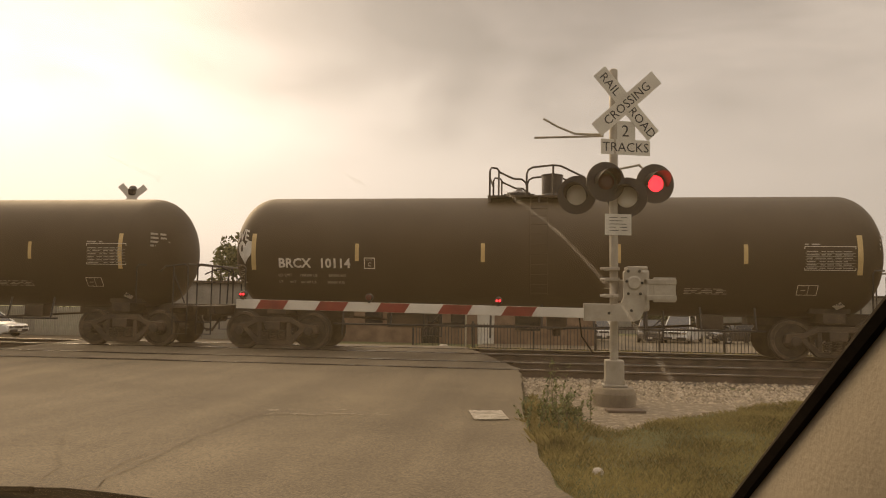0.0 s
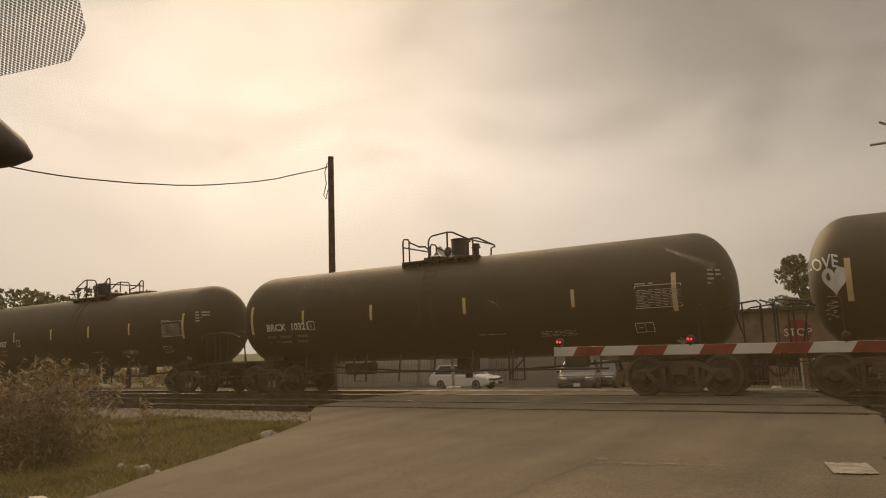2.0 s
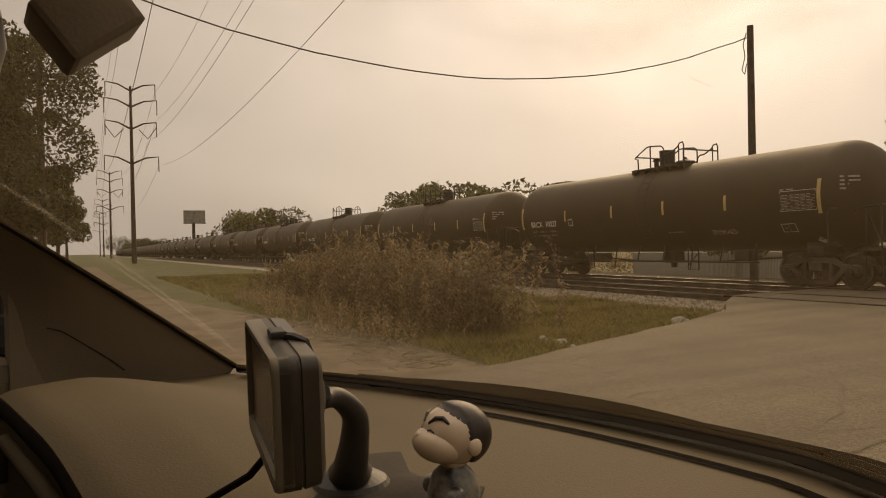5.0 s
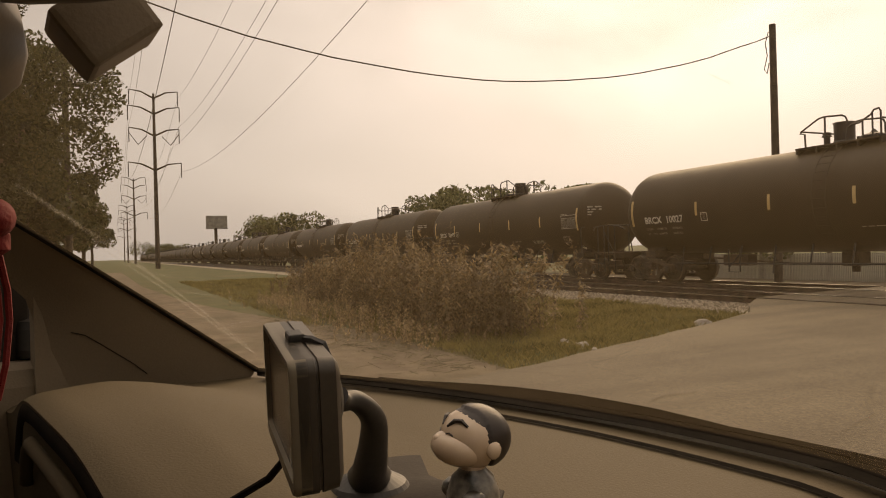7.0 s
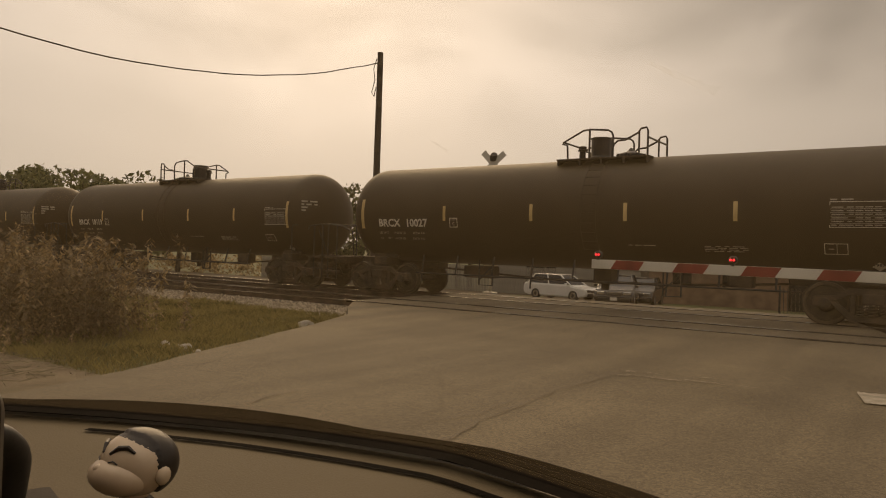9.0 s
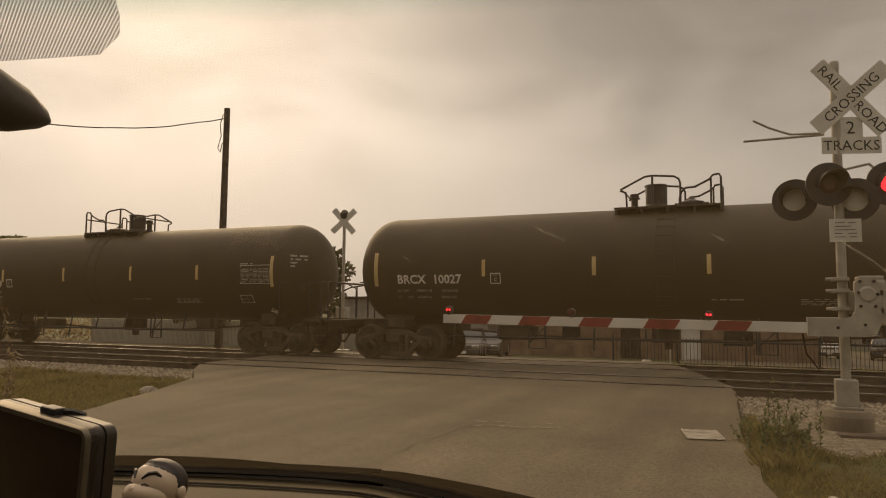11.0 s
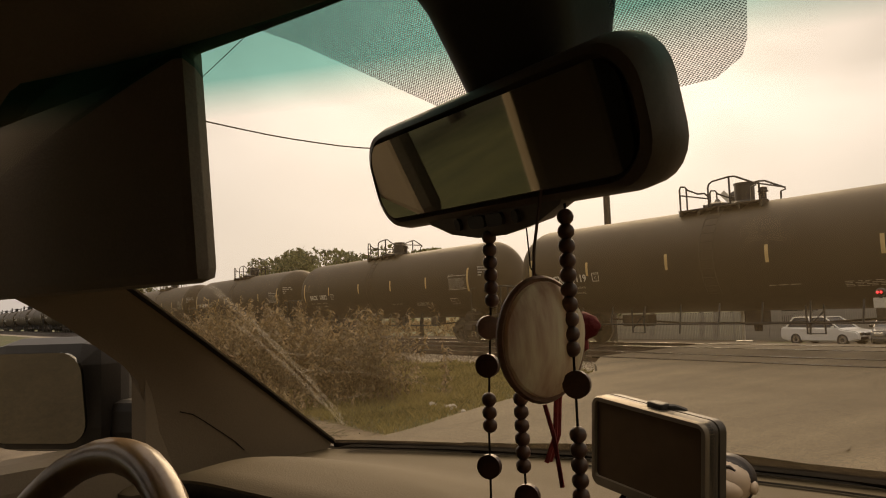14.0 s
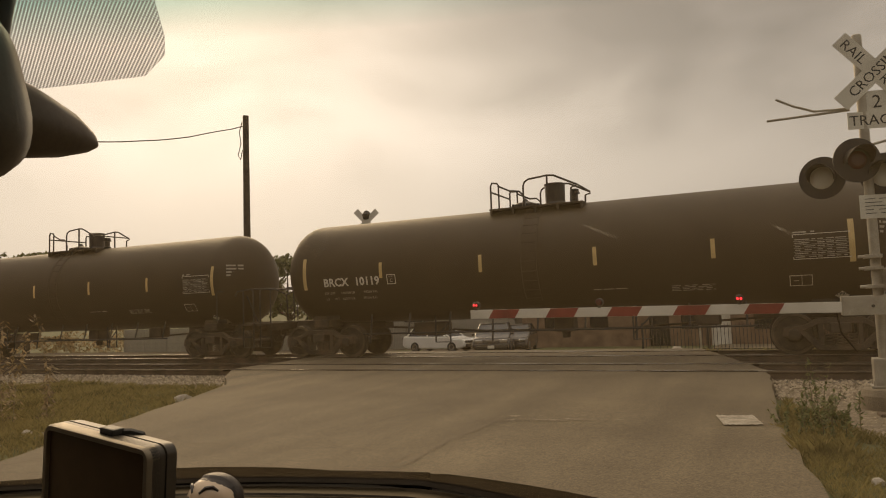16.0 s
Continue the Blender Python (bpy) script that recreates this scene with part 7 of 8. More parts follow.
# door mirror outside the driver's window
bm = bmesh.new()
dm = Matrix.Translation((-0.93, -0.365, 1.37)) @ Matrix.Rotation(radians(28), 4, "Z")
box(bm, (0, 0.03, 0), (0.21, 0.10, 0.17), bevel=0.04)
box(bm, (0.115, 0.03, -0.04), (0.07, 0.05, 0.06), bevel=0.015)
bmesh.ops.transform(bm, matrix=dm, verts=bm.verts)
door_mirror = part("door_mirror", bm, DARK_PLASTIC, own_car, "dark door mirror housing")
MIRROR, n, l, p = nodes_of("mirror_silver")
p.inputs["Base Color"].default_value, p.inputs["Metallic"].default_value, p.inputs["Roughness"].default_value = (0.27, 0.255, 0.215, 1), 1.0, 0.03
bm = bmesh.new()
slab(bm, [(x - 0.008, z + 0.002) for x, z in rounded(0.172, 0.132, 0.032)], -0.026, -0.021)
bmesh.ops.transform(bm, matrix=dm @ Matrix.Rotation(radians(7), 4, "X"), verts=bm.verts)
part("mirror_glass", bm, MIRROR, door_mirror, "door mirror glass")

# rear-view mirror, turned to the driver
mm = Matrix.Translation((-0.042, -0.458, 1.572)) @ Matrix.Rotation(radians(-18.5), 4, "Z") @ Matrix.Rotation(radians(2), 4, "Y") @ Matrix.Rotation(radians(16), 4, "X")


def loft(bm, sections, cap=True):
    """Joins closed rings of points, first to last."""
    loops = [[bm.verts.new(p) for p in s] for s in sections]
    for a, b in zip(loops, loops[1:]):
        for k in range(len(a)):
            bm.faces.new((a[k], a[(k + 1) % len(a)], b[(k + 1) % len(a)], b[k]))
    if cap:
        bm.faces.new(loops[-1])
        bm.faces.new(loops[0][::-1])
    bmesh.ops.recalc_face_normals(bm, faces=bm.faces)


MIRROR_BACK = surface("mirror_housing", (0.115, 0.086, 0.06), (0.165, 0.125, 0.088), 8.0, 0.5, 0, 0.12, 300, detail_dist=0.001)
bm = bmesh.new()
loft(bm, [[(x, y, z) for x, z in rounded(w, h, min(0.026, h * 0.45))] for y, w, h in ((-0.009, 0.260, 0.058), (-0.013, 0.266, 0.063), (-0.011, 0.275, 0.070), (-0.002, 0.281, 0.077), (0.012, 0.278, 0.076), (0.026, 0.255, 0.068), (0.038, 0.20, 0.05), (0.044, 0.13, 0.03))])
# button chin
loft(bm, [[(x - 0.004, y, z) for x, z in ((-0.075, -0.030), (0.075, -0.030), (0.068, -0.038), (0.045, -0.0465), (0.015, -0.051), (-0.015, -0.051), (-0.045, -0.0465), (-0.068, -0.038))] for y in (-0.010, 0.004)] + [[(x * 0.9 - 0.004, 0.016, z * 0.95) for x, z in ((-0.075, -0.030), (0.075, -0.030), (0.068, -0.038), (0.045, -0.0465), (0.015, -0.051), (-0.015, -0.051), (-0.045, -0.0465), (-0.068, -0.038))]])
bmesh.ops.transform(bm, matrix=mm, verts=bm.verts)
mirror = part("rear_view_mirror", bm, MIRROR_BACK, own_car, "dark rounded rear-view mirror with buttons", smooth=True)
bm = bmesh.new()
slab(bm, rounded(0.257, 0.056, 0.017), -0.0135, -0.0105, mm)
part("mirror_glass", bm, MIRROR, mirror, "mirror glass")
for x, w in ((-0.036, 0.006), (-0.014, 0.017), (0.005, 0.017), (0.026, 0.006)):
    bm = bmesh.new()
    slab(bm, [(x + px, -0.0405 + pz) for px, pz in rounded(w, 0.008, 0.003, 3)], -0.0125, -0.006, mm)
    part("button", bm, DARK_PLASTIC, mirror, "soft dark button")
bm = bmesh.new()
loft(bm, [[(-0.02 + px, -0.435 + dy + py, z) for px, py in rounded(w, d, 0.02, 5)] for z, w, d, dy in ((1.585, 0.05, 0.045, 0.0), (1.605, 0.075, 0.06, 0.0), (1.63, 0.086, 0.075, -0.004), (1.66, 0.098, 0.09, -0.012), (1.70, 0.12, 0.13, -0.03))])
part("mirror_mount", bm, DARK_PLASTIC, own_car, "dark mirror mount below the headliner", smooth=True)
# pointed sensor cover between the mirror and the glass
bm = bmesh.new()
axis_a, axis_b = Vector((0.009, -0.331, 1.585)), Vector((-0.036, -0.435, 1.594))
loft(bm, [[tuple(axis_a.lerp(axis_b, q) + Vector((r * 1.05 * math.cos(k * math.tau / 16), 0, r * (math.sin(k * math.tau / 16) if math.sin(k * math.tau / 16) > 0 else 0.75 * math.sin(k * math.tau / 16))))) for k in range(16)] for q, r in ((0.0, 0.003), (0.06, 0.009), (0.2, 0.0175), (0.4, 0.025), (0.65, 0.031), (1.0, 0.034))])
part("sensor_cover", bm, MIRROR_BACK, own_car, "pointed dark sensor cover on the glass", smooth=True)
bm = bmesh.new()
box(bm, (-0.088, -0.354, 1.58), (0.046, 0.048, 0.038), Matrix.Rotation(radians(-6), 4, "Z") @ Matrix.Rotation(radians(38), 4, "X"), bevel=0.004)
box(bm, (-0.088, -0.338, 1.594), (0.048, 0.006, 0.040), Matrix.Rotation(radians(-6), 4, "Z") @ Matrix.Rotation(radians(38), 4, "X"), bevel=0.002)
part("toll_tag", bm, TRIM, own_car, "small beige electronic tag behind the mirror")

# wiper and cowl outside the base of the glass
bm = bmesh.new()
rows = []
for i in range(41):
    a = -0.85 + 1.7 * i / 40
    y = glass_base(max(-0.7, min(0.7, a)))
    rows.append([*[bm.verts.new((a, y + dy, z - side_drop(a))) for dy, z in ((0.012, 1.252), (0.045, 1.244), (0.16, 1.2), (0.24, 1.16))]])
for r, q in zip(rows, rows[1:]):
    for k in range(3):
        bm.faces.new((r[k], r[k + 1], q[k + 1], q[k]))
COWL = surface("weathered_cowl_plastic", (0.034, 0.027, 0.019), (0.075, 0.06, 0.043), 14.0, 0.6, 0, 0.3, 120, detail_dist=0.003)
part("cowl", bm, COWL, own_car, "weathered dark brown plastic cowl")
for x0, x1 in ((-0.52, 0.10), (0.02, 0.62)):
    bm = bmesh.new()
    tube(bm, [(x0 + (x1 - x0) * k / 12, glass_base(x0 + (x1 - x0) * k / 12) + 0.05 - 0.02 * k / 12, 1.247 + 0.012 * math.sin(math.pi * k / 12) - side_drop(x0 + (x1 - x0) * k / 12)) for k in range(13)], 0.008, 6)
    tube(bm, [(x0 + (x1 - x0) * k / 12, glass_base(x0 + (x1 - x0) * k / 12) + 0.03 - 0.01 * k / 12, 1.257 + 0.004 * k / 12 - side_drop(x0 + (x1 - x0) * k / 12)) for k in range(13)], 0.005, 6)
    part("wiper", bm, RUBBER, own_car, "black windshield wiper")
bm = bmesh.new()
lathe(bm, [(1.235, 0.007), (1.252, 0.007), (1.256, 0.003)], 10, "z", Matrix.Translation((0.30, 0.24, -0.05)))
part("washer_nozzle", bm, RUBBER, own_car, "small black washer nozzle")
for x in (-0.74, 0.74):
    for y in (0.75, -2.25):
        bm = bmesh.new()
        lathe(bm, [(-0.1, 0.2), (-0.1, 0.29), (-0.07, 0.325), (0.07, 0.325), (0.1, 0.29), (0.1, 0.2)], 24, "x", Matrix.Translation((x, y, 0.36)))
        part("tyre", bm, TYRE, own_car)
bm = bmesh.new()
box(bm, (0, 0.70, 0.9), (1.55, 0.8, 0.2), Matrix.Rotation(radians(-15), 4, "X"), bevel=0.06)
part("bonnet", bm, DARK_CAR, own_car, "sloping bonnet")


# ---- loose things in the car ----
def build_navigator():
    CASE = surface("navigator_plastic", (0.04, 0.03, 0.02), (0.062, 0.047, 0.032), 8.0, 0.45, 0, 0.1, 300, detail_dist=0.001)
    g = thing("gps_navigator", "silver-framed portable navigator with dark screen on a dash stand", "gps navigator", CAR_M)
    tilt = Matrix.Translation((-0.036, -0.268, 1.355)) @ Matrix.Rotation(radians(-17), 4, "Z") @ Matrix.Rotation(radians(6.5), 4, "Y") @ Matrix.Rotation(radians(2), 4, "X")
    bm = bmesh.new()
    loft(bm, [[(x, y, z) for x, z in rounded(0.115 - c, 0.076 - c, 0.008)] for y, c in ((-0.002, 0.0), (0.008, 0.0), (0.0085, 0.002), (0.0095, 0.002), (0.010, 0.0), (0.019, 0.002), (0.022, 0.010))])
    bmesh.ops.transform(bm, matrix=tilt, verts=bm.verts)
    part("case", bm, CASE, g, "brown-grey plastic case", smooth=True)
    bm = bmesh.new()
    outer = rounded(0.115, 0.076, 0.008)
    inner = [(x, z + 0.002) for x, z in rounded(0.1065, 0.064, 0.003)]
    rings = [[(x, 0.004, z) for x, z in outer], [(x, -0.004, z) for x, z in outer], [(x * 0.985, -0.006, z * 0.98) for x, z in outer], [(x, -0.006, z) for x, z in inner], [(x * 0.99, -0.0025, z * 0.99) for x, z in inner]]
    loft(bm, rings, cap=False)
    bmesh.ops.transform(bm, matrix=tilt, verts=bm.verts)
    bmesh.ops.recalc_face_normals(bm, faces=bm.faces)
    part("bezel", bm, SILVER, g, "silver bezel", smooth=True)
    bm = bmesh.new()
    slab(bm, [(x, z + 0.002) for x, z in rounded(0.1075, 0.065, 0.003)], -0.0032, -0.0012, tilt)
    part("screen", bm, SCREEN, g, "dark switched-off screen")
    bm = bmesh.new()
    box(bm, (0.004, 0.006, 0.040), (0.015, 0.010, 0.005), bevel=0.0015)
    tube(bm, [(0.009, 0.009, 0.0392), (0.014, 0.014, 0.0392), (0.018, 0.02, 0.037), (0.02, 0.0235, 0.026)], 0.0024, 6)
    bmesh.ops.transform(bm, matrix=tilt, verts=bm.verts)
    part("antenna_flap", bm, DARK_PLASTIC, g)
    bm = bmesh.new()
    m0 = tilt @ Vector((-0.008, 0.033, -0.004))
    lathe(bm, [(0.022, 0.019), (0.031, 0.019), (0.034, 0.012)], 18, "y", tilt @ Matrix.Translation((-0.008, 0, -0.004)))
    foot = Vector((-0.121, -0.160, 1.262))
    bend = [Vector(p) for p in [m0, (-0.051, -0.222, 1.345), (-0.058, -0.209, 1.343), (-0.065, -0.195, 1.334), (-0.073, -0.184, 1.321), (-0.085, -0.178, 1.3), (-0.099, -0.173, 1.278), foot]]
    thick = [0.0065, 0.0065, 0.007, 0.008, 0.0095, 0.011, 0.0135, 0.019]
    path, radius = [], []
    for k in range(len(bend) - 1):
        p0, p1, p2, p3 = bend[max(0, k - 1)], bend[k], bend[k + 1], bend[min(len(bend) - 1, k + 2)]
        for q in (0, 0.25, 0.5, 0.75):
            path.append(0.5 * (2 * p1 + (p2 - p0) * q + (2 * p0 - 5 * p1 + 4 * p2 - p3) * q * q + (3 * p1 - p0 - 3 * p2 + p3) * q ** 3))
            radius.append(thick[k] + (thick[k + 1] - thick[k]) * q)
    tube(bm, path + [foot], radius + [thick[-1]], 18)
    part("stand_arm", bm, DARK_PLASTIC, g, "bent dark stand arm", smooth=True)
    bm = bmesh.new()
    lathe(bm, [(1.250, 0.032), (1.258, 0.032), (1.262, 0.029), (1.268, 0.018)], 28, "z", Matrix.Translation((foot.x, foot.y, 0)))
    part("stand_foot", bm, DARK_PLASTIC, g, "round grey stand foot")
    bm = bmesh.new()
    tube(bm, [tilt @ Vector((-0.03, 0.012, -0.037)), (-0.08, -0.262, 1.296), (-0.11, -0.29, 1.272), (-0.15, -0.34, 1.252), (-0.18, -0.40, 1.2)], 0.0025, 6)
    part("power_cable", bm, RUBBER, g, "thin black power cable")
    return g


build_navigator()

bm = bmesh.new()
ring = []
for k in range(4):
    for da, r in ((-38, 0.062), (-9, 0.108), (9, 0.108), (38, 0.062)):
        w = radians(131 + 90 * k + da)
        ring.append((r * math.cos(w), r * math.sin(w)))
low = [bm.verts.new((x, y, 0.0)) for x, y in ring]
mid = [bm.verts.new((x * 0.98, y * 0.98, 0.006)) for x, y in ring]
top = [bm.verts.new((x * 0.6, y * 0.6, 0.011)) for x, y in ring]
for q, r in ((low, mid), (mid, top)):
    for k in range(16):
        bm.faces.new((q[k], q[(k + 1) % 16], r[(k + 1) % 16], r[k]))
bm.faces.new(top)
bm.faces.new(low[::-1])
bmesh.ops.transform(bm, matrix=CAR_M @ Matrix.Translation((-0.121, -0.160, 1.2475)), verts=bm.verts)
PAD = surface("brown_pad_cloth", (0.02, 0.014, 0.009), (0.04, 0.03, 0.021), 14.0, 0.95, 0, 0.3, 300, detail_dist=0.001)
tagged(part("dash_pad", bm, PAD, smooth=True), "flat dark four-flapped weighted pad on the dashboard", "dash pad")


def build_doll():
    """One plain mesh: a round-headed figure, its head turned to the driver's side."""
    SKIN = surface("doll_skin", (0.58, 0.43, 0.3), (0.68, 0.52, 0.37), 30.0, 0.25, 0, 0.0, 60, coat=0.4)
    HAIR = surface("doll_hair", (0.018, 0.011, 0.007), (0.036, 0.023, 0.015), 30.0, 0.5, 0, 0.0, 60, coat=0.08)
    COAT = surface("doll_coat", (0.03, 0.027, 0.022), (0.3, 0.27, 0.22), 70.0, 0.3, 0, 0.0, 200, coat=0.4)
    bm = bmesh.new()

    def blob(c, s, mat, sub=3, rot=0.0):
        r = bmesh.ops.create_icosphere(bm, subdivisions=sub, radius=1.0)
        m = Matrix.Translation(c) @ Matrix.Rotation(rot, 4, "Z") @ Matrix.Diagonal((*s, 1))
        bmesh.ops.transform(bm, matrix=m, verts=r["verts"])
        for f in {f for v in r["verts"] for f in v.link_faces}:
            f.material_index, f.smooth = mat, True
    blob((0, 0, 0.060), (0.0255, 0.027, 0.0235), 0, 4)
    blob((0, -0.012, 0.0505), (0.0235, 0.0215, 0.0145), 0, 3)
    blob((0, -0.0285, 0.055), (0.0045, 0.0045, 0.004), 0, 2)
    for s in (-1, 1):
        blob((s * 0.0258, 0.006, 0.056), (0.004, 0.006, 0.007), 0, 2)
        tube(bm, [(s * 0.0045, -0.0258, 0.066), (s * 0.009, -0.0226, 0.0712), (s * 0.014, -0.0188, 0.0725), (s * 0.0185, -0.0152, 0.0695)], [0.0011, 0.0019, 0.0019, 0.0011], 6)
    for s in (-1, 1):
        tube(bm, [(s * 0.006, -0.0266, 0.0605), (s * 0.0095, -0.0254, 0.062), (s * 0.013, -0.0236, 0.0605)], 0.0006, 5)
    # mouth line
    tube(bm, [(-0.015, -0.0245, 0.0475), (-0.009, -0.0283, 0.0448), (0, -0.0297, 0.044), (0.009, -0.0283, 0.0448), (0.015, -0.0245, 0.0475)], 0.0005, 5)
    for f in bm.faces:
        if len(f.verts) > 3:
            f.material_index = 1
    # hair cap
    r = bmesh.ops.create_icosphere(bm, subdivisions=5, radius=1.0)
    keep = r["verts"]
    for v in keep:
        edge = lerp(v.co.y, [(-0.6, 0.9), (-0.3, 0.78 + 0.1 * abs(v.co.x)), (-0.08, 0.62), (0.04, 0.02), (0.2, -0.1), (0.3, -0.75)])
        g = 1.0 if v.co.z > edge else 0.94
        v.co = Vector((v.co.x * 0.0268 * g, v.co.y * 0.0285 * g, v.co.z * 0.0252 * g)) + Vector((0, 0.0008, 0.0605))
    for f in {f for v in keep for f in v.link_faces}:
        f.material_index, f.smooth = 1, True
    bmesh.ops.rotate(bm, cent=(0, 0, 0.05), matrix=Matrix.Rotation(radians(-13), 3, "X"), verts=bm.verts)
    lathe(bm, [(-0.007, 0.016), (0.004, 0.02), (0.016, 0.021), (0.03, 0.0165), (0.036, 0.010), (0.042, 0.009)], 24, "z")
    for f in bm.faces:
        c = f.calc_center_median()
        if c.z < 0.034:
            f.material_index, f.smooth = 2, True
    for s in (-1, 1):
        blob((s * 0.02, -0.008, 0.016), (0.008, 0.011, 0.009), 2, 2)
    bmesh.ops.transform(bm, matrix=CAR_M @ Matrix.Translation((-0.023, -0.135, 1.2575)) @ Matrix.Rotation(radians(-17), 4, "Z") @ Matrix.Scale(0.9, 4), verts=bm.verts)
    d = part("doll", bm, [SKIN, HAIR, COAT])
    return tagged(d, "small glossy round-headed doll figure standing on the dashboard", "doll")


build_doll()


HANG_AT = Vector((0.22, -0.80, 1.474))
HANG_M = CAR_M @ Matrix.Translation(HANG_AT) @ Matrix.Scale(0.91, 4) @ Matrix.Translation(-HANG_AT)


def build_rosary():
    r = thing("rosary", "dark wooden bead rosary hanging from the rear-view mirror", "rosary", HANG_M)
    bm = bmesh.new()
    bmesh.ops.create_icosphere(bm, subdivisions=2, radius=0.0052)
    first = part("bead", bm, WOOD_BEAD, r, "dark round wooden bead", smooth=True)
    first.matrix_basis = Matrix.Translation((-0.077, -0.415, 1.525))
    bm = bmesh.new()
    lathe(bm, [(-0.003, 0.003), (-0.0025, 0.0082), (0.0025, 0.0082), (0.003, 0.003)], 18, "y")
    disc = part("medal", bm, WOOD_BEAD, r, "flat oval wooden medal")
    disc.matrix_basis = Matrix.Translation((-0.081, -0.415, 1.463)) @ Matrix.Rotation(0.9, 4, "Z")
    step = 0.0087
    left = [(-0.077, 1.525 - step * k) for k in range(1, 6)] + [(-0.083, 1.414 - step * k) for k in range(3)]
    mid = [(-0.057, 1.416 - step * k) for k in range(6)]
    right = [(-0.002, 1.529 - step * k) for k in range(10)] + [(-0.001, 1.401 - step * k) for k in range(7)]
    right += [(-0.004, 1.339), (-0.010, 1.332), (-0.018, 1.327), (-0.026, 1.325), (-0.033, 1.329)]
    for x, z in left + mid + right:
        share(first, Matrix.Translation((x, -0.415 if x < -0.04 else -0.44, z)), r)
    for x, z in ((-0.083, 1.437), (-0.085, 1.369), (-0.055, 1.353), (0.0, 1.43)):
        share(disc, Matrix.Translation((x, -0.415 if x < -0.04 else -0.44, z)) @ Matrix.Rotation(0.3, 4, "Z"), r)
    bm = bmesh.new()
    tube(bm, [(-0.077, -0.415, 1.55), (-0.078, -0.415, 1.48), (-0.084, -0.415, 1.40), (-0.085, -0.415, 1.33)], 0.0008, 5)
    tube(bm, [(-0.002, -0.44, 1.55), (-0.001, -0.44, 1.42), (-0.001, -0.44, 1.345)], 0.0008, 5)
    tube(bm, [(-0.057, -0.415, 1.42), (-0.056, -0.415, 1.35), (-0.05, -0.42, 1.335), (-0.033, -0.43, 1.329)], 0.0008, 5)
    part("cord", bm, RUBBER, r, "thin dark cord")
    bm = bmesh.new()
    box(bm, (-0.085, -0.415, 1.335), (0.007, 0.005, 0.012), bevel=0.001)
    part("clasp", bm, WOOD_BEAD, r)


build_rosary()


def build_ornament():
    SHELL = surface("pearly_shell", (0.5, 0.3, 0.2), (0.84, 0.78, 0.6), 34.0, 0.4, 0, 0.25, 120, second=(0.55, 0.5, 0.17), detail_dist=0.003)
    n, l = SHELL.node_tree.nodes, SHELL.node_tree.links
    streaks = n.new("ShaderNodeMapping")
    streaks.inputs["Scale"].default_value = (2.2, 2.2, 0.35)
    streaks.inputs["Rotation"].default_value = (radians(18), 0, 0)
    for k in [k for k in n if k.type == "TEX_NOISE"]:
        source = k.inputs["Vector"].links[0].from_socket
        l.new(source, streaks.inputs["Vector"])
        l.new(streaks.outputs["Vector"], k.inputs["Vector"])
    let_through(SHELL, 0.45)
    RIND = surface("brown_rim", (0.16, 0.07, 0.035), (0.26, 0.13, 0.07), 40.0, 0.5, 0, 0.1, 200)
    RED = surface("red_felt", (0.17, 0.01, 0.009), (0.26, 0.02, 0.015), 50.0, 0.8, 0, 0.2, 300)
    o = thing("hanging_ornament", "pale disc ornament with brown rim hanging from the mirror", "ornament", HANG_M)
    place = Matrix.Translation((-0.014, -0.45, 1.457)) @ Matrix.Rotation(radians(80), 4, "Z") @ Matrix.Rotation(radians(8), 4, "Y") @ Matrix.Scale(0.87, 4)
    bm = bmesh.new()
    lathe(bm, [(-0.0125, 0.003), (-0.0115, 0.016), (-0.008, 0.029), (-0.003, 0.0385), (0.004, 0.0405), (0.007, 0.035), (0.008, 0.01)], 36, "y", place)
    for v in bm.verts:
        v.co += Vector((1, 1, 1)) * 0.0012 * noise.noise(v.co * 90)
    part("disc", bm, SHELL, o, "pale mottled disc", smooth=True)
    bm = bmesh.new()
    tube(bm, [(0.0405 * math.cos(t), 0.002, 0.0405 * math.sin(t)) for t in [math.tau * k / 36 for k in range(37)]], 0.003, 6)
    bmesh.ops.transform(bm, matrix=place, verts=bm.verts)
    part("rim", bm, RIND, o, "brown rim")
    bm = bmesh.new()
    tube(bm, [(-0.012, -0.448, 1.55), (-0.02, -0.448, 1.51), (-0.021, -0.448, 1.494)], 0.001, 5)
    part("string", bm, WOOD_BEAD, o, "thin brown string")
    bm = bmesh.new()
    tube(bm, [(-0.019, -0.446, 1.418), (-0.015, -0.444, 1.40), (-0.012, -0.442, 1.37)], 0.0014, 6)
    part("string", bm, RED, o, "red string")
    # a separate red knot with a doubled cord, behind the disc
    k = thing("red_tassel", "red felt knot with a hanging doubled red cord", "tassel", CAR_M)
    bm = bmesh.new()
    lathe(bm, [(-0.009, 0.002), (-0.006, 0.007), (0.001, 0.009), (0.008, 0.006), (0.012, 0.001)], 16, "x", Matrix.Translation((-0.004, -0.42, 1.463)))
    lathe(bm, [(-0.006, 0.002), (-0.003, 0.006), (0.004, 0.006), (0.008, 0.002)], 12, "z", Matrix.Translation((-0.008, -0.419, 1.452)))
    part("knot", bm, RED, k, "small red felt knot", smooth=True)
    bm = bmesh.new()
    for d in (0.0, 0.004):
        tube(bm, [(-0.008, -0.419 - d, 1.455), (-0.016, -0.416 - d, 1.442), (-0.024, -0.413 - d, 1.43), (-0.028, -0.412 - d, 1.416), (-0.0285, -0.414 - d, 1.395), (-0.034, -0.417 - d, 1.378)], 0.0016, 6)
    part("cord", bm, RED, k, "doubled red cord")
    bm = bmesh.new()
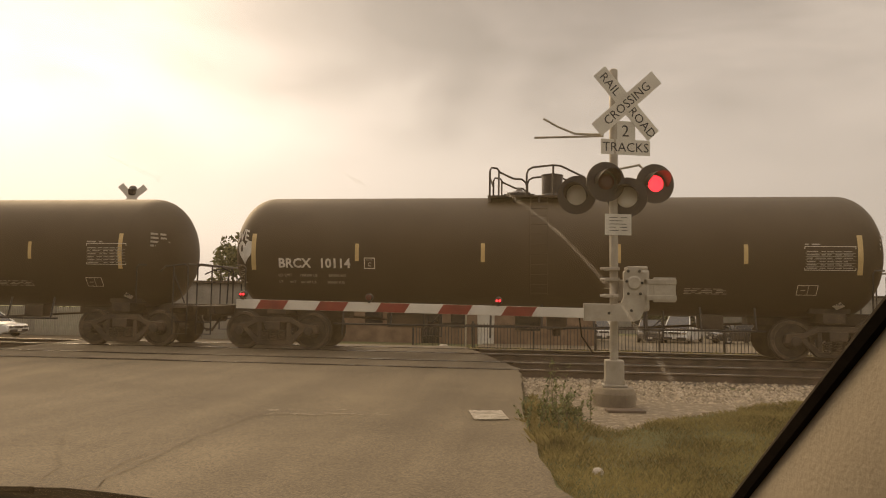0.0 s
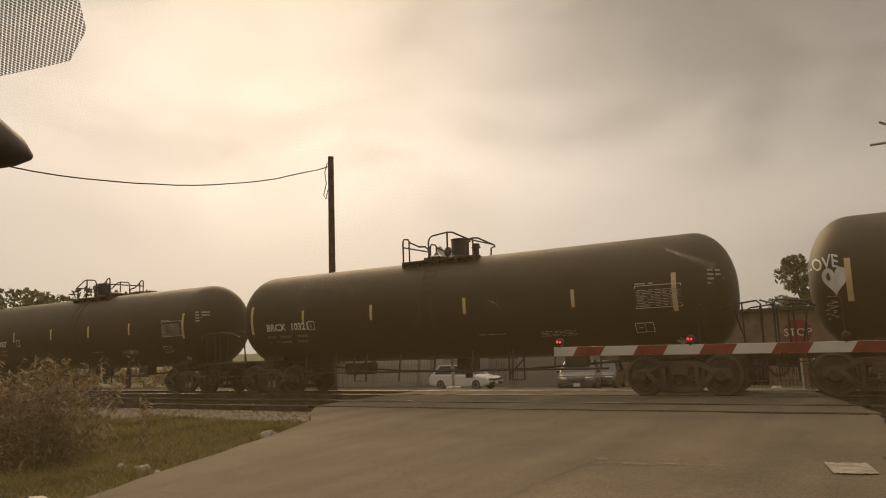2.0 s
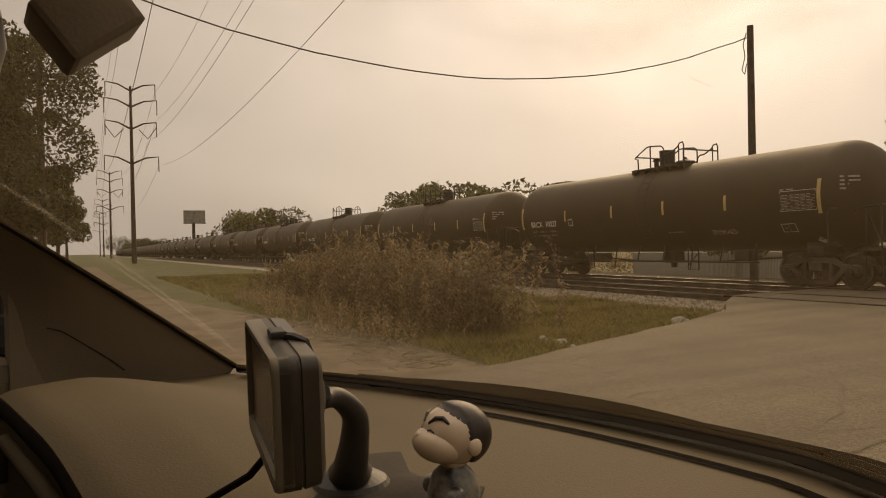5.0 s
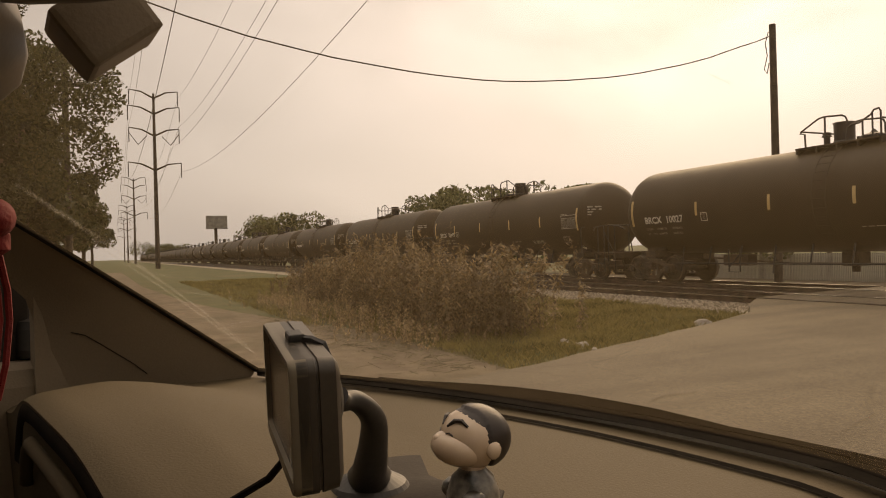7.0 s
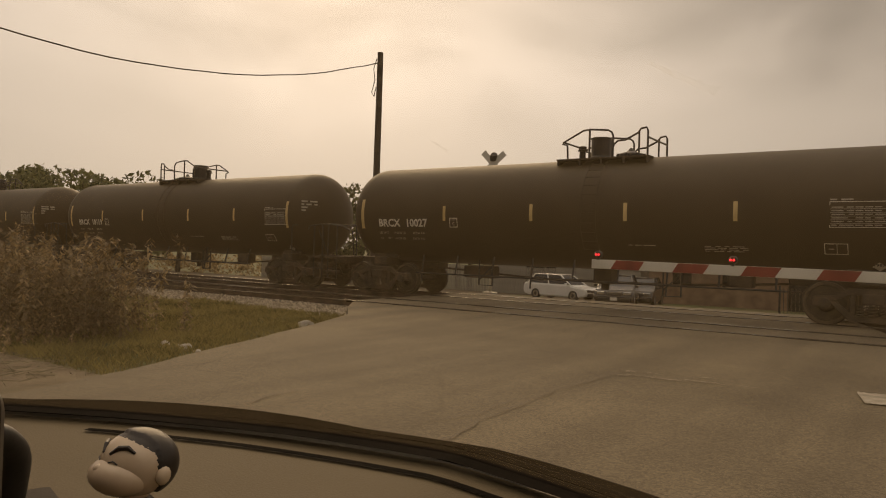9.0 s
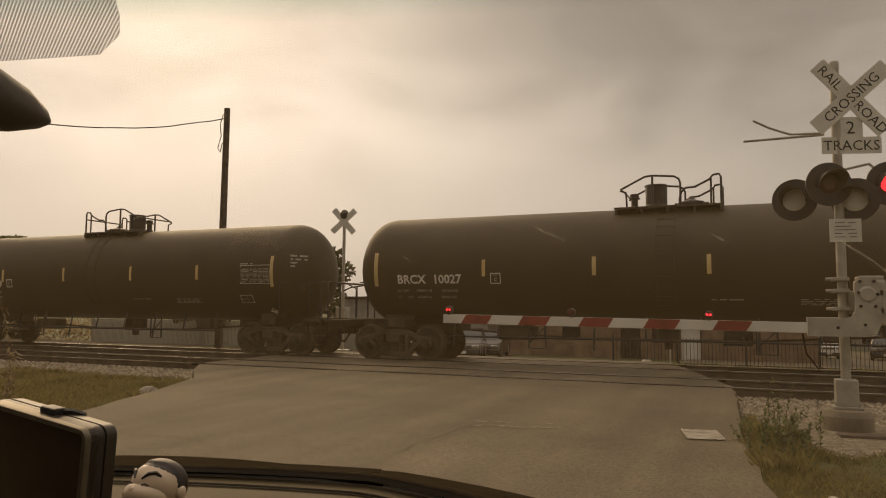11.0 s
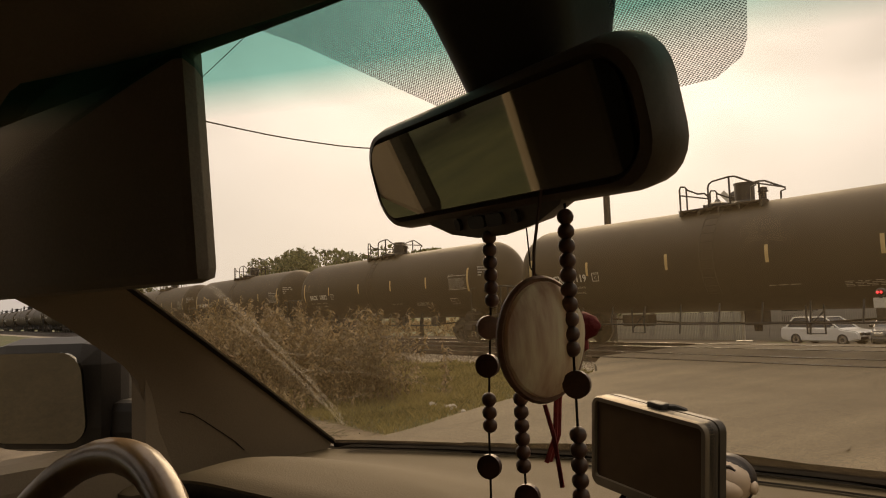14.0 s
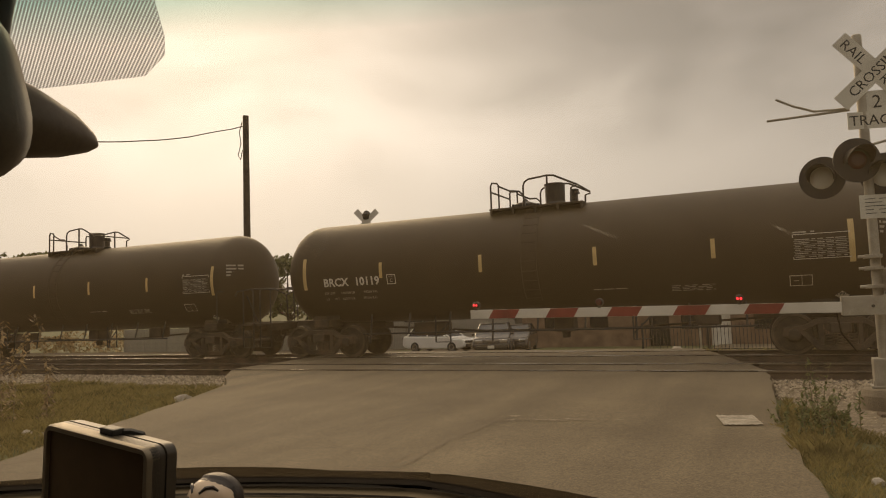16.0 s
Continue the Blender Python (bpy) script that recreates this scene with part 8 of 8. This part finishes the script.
    tube(bm, [(-0.03, -0.44, 1.548), (-0.03, -0.435, 1.50), (-0.01, -0.42, 1.466)], 0.0005, 5)
    part("string", bm, RUBBER, k, "thin dark string")


build_ornament()


# ---- what moves ----
# the train slows a little as it goes: how far it has come at each time
GONE = [(0.0, 0.1), (1.5, 4.87), (2.5, 7.82), (3.5, 10.75), (4.5, 13.75), (7.0, 21.03), (8.0, 23.82), (9.0, 26.57), (9.5, 27.94), (12.5, 36.41), (13.0, 37.76), (14.5, 42.01), (16.0, 46.1)]


def gone(t):
    """Smooth way along the track."""
    total, weight = 0.0, 0.0
    for k in range(-8, 9):
        u = t + k * 0.15
        if u < 0:
            s = 0.1 + 3.18 * u
        elif u > 16:
            s = 46.1 + 2.75 * (u - 16)
        else:
            s = lerp(u, GONE)
        g = math.exp(-(k / 5) ** 2)
        total, weight = total + g * s, weight + g
    return total / weight


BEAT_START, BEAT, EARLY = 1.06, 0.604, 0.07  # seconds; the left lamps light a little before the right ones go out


def motions():
    rows_t = [0.0, 0.1] + [k * 0.5 for k in range(1, 32)] + [15.9, 16.0]
    for car, x0, wheels in TRAIN:
        walk(car, [(t, Matrix.Translation((x0 + gone(t), TRACK_FAR, RAIL_Z))) for t in rows_t])
        for w, x in wheels:
            walk(w, [(t, Matrix.Translation((x, 0, 0.457)) @ Matrix.Rotation(gone(t) / 0.457, 4, "Y")) for t in [k * 0.2 for k in range(81)]])
    # the lamps flash by turns, left and right: glowing discs slide through lenses
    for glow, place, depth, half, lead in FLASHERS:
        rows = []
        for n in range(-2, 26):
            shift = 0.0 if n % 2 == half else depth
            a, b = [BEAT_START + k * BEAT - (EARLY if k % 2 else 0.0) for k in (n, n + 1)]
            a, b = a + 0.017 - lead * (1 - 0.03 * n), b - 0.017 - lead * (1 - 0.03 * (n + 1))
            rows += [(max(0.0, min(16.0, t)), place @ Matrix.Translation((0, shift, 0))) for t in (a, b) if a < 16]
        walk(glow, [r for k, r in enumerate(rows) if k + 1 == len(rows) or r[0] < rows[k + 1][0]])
    walk(PASSING_CAR, [(t, pose(-29.6 - 19.4 * (t - 8.3), 43.3, -1.355, 0, 0, 180)) for t in (0.0, 4.0, 8.0, 12.0, 16.0)])
    walk(WHITE_SEDAN, [(t, pose(1.28 * x, 40.2, -1.275, 0, 0, a)) for t, x, a in WHITE_ROWS])


WHITE_ROWS = [(0.0, -25.6, -2), (0.5, -23.4, -2), (1.0, -21.3, -2), (1.5, -19.4, -3), (2.0, -17.7, -4), (2.5, -16.6, -5), (3.0, -15.9, -6), (3.5, -15.5, -6), (4.5, -14.9, -7), (5.5, -14.55, -8), (6.0, -14.5, -8), (16.0, -14.5, -8)]
motions()
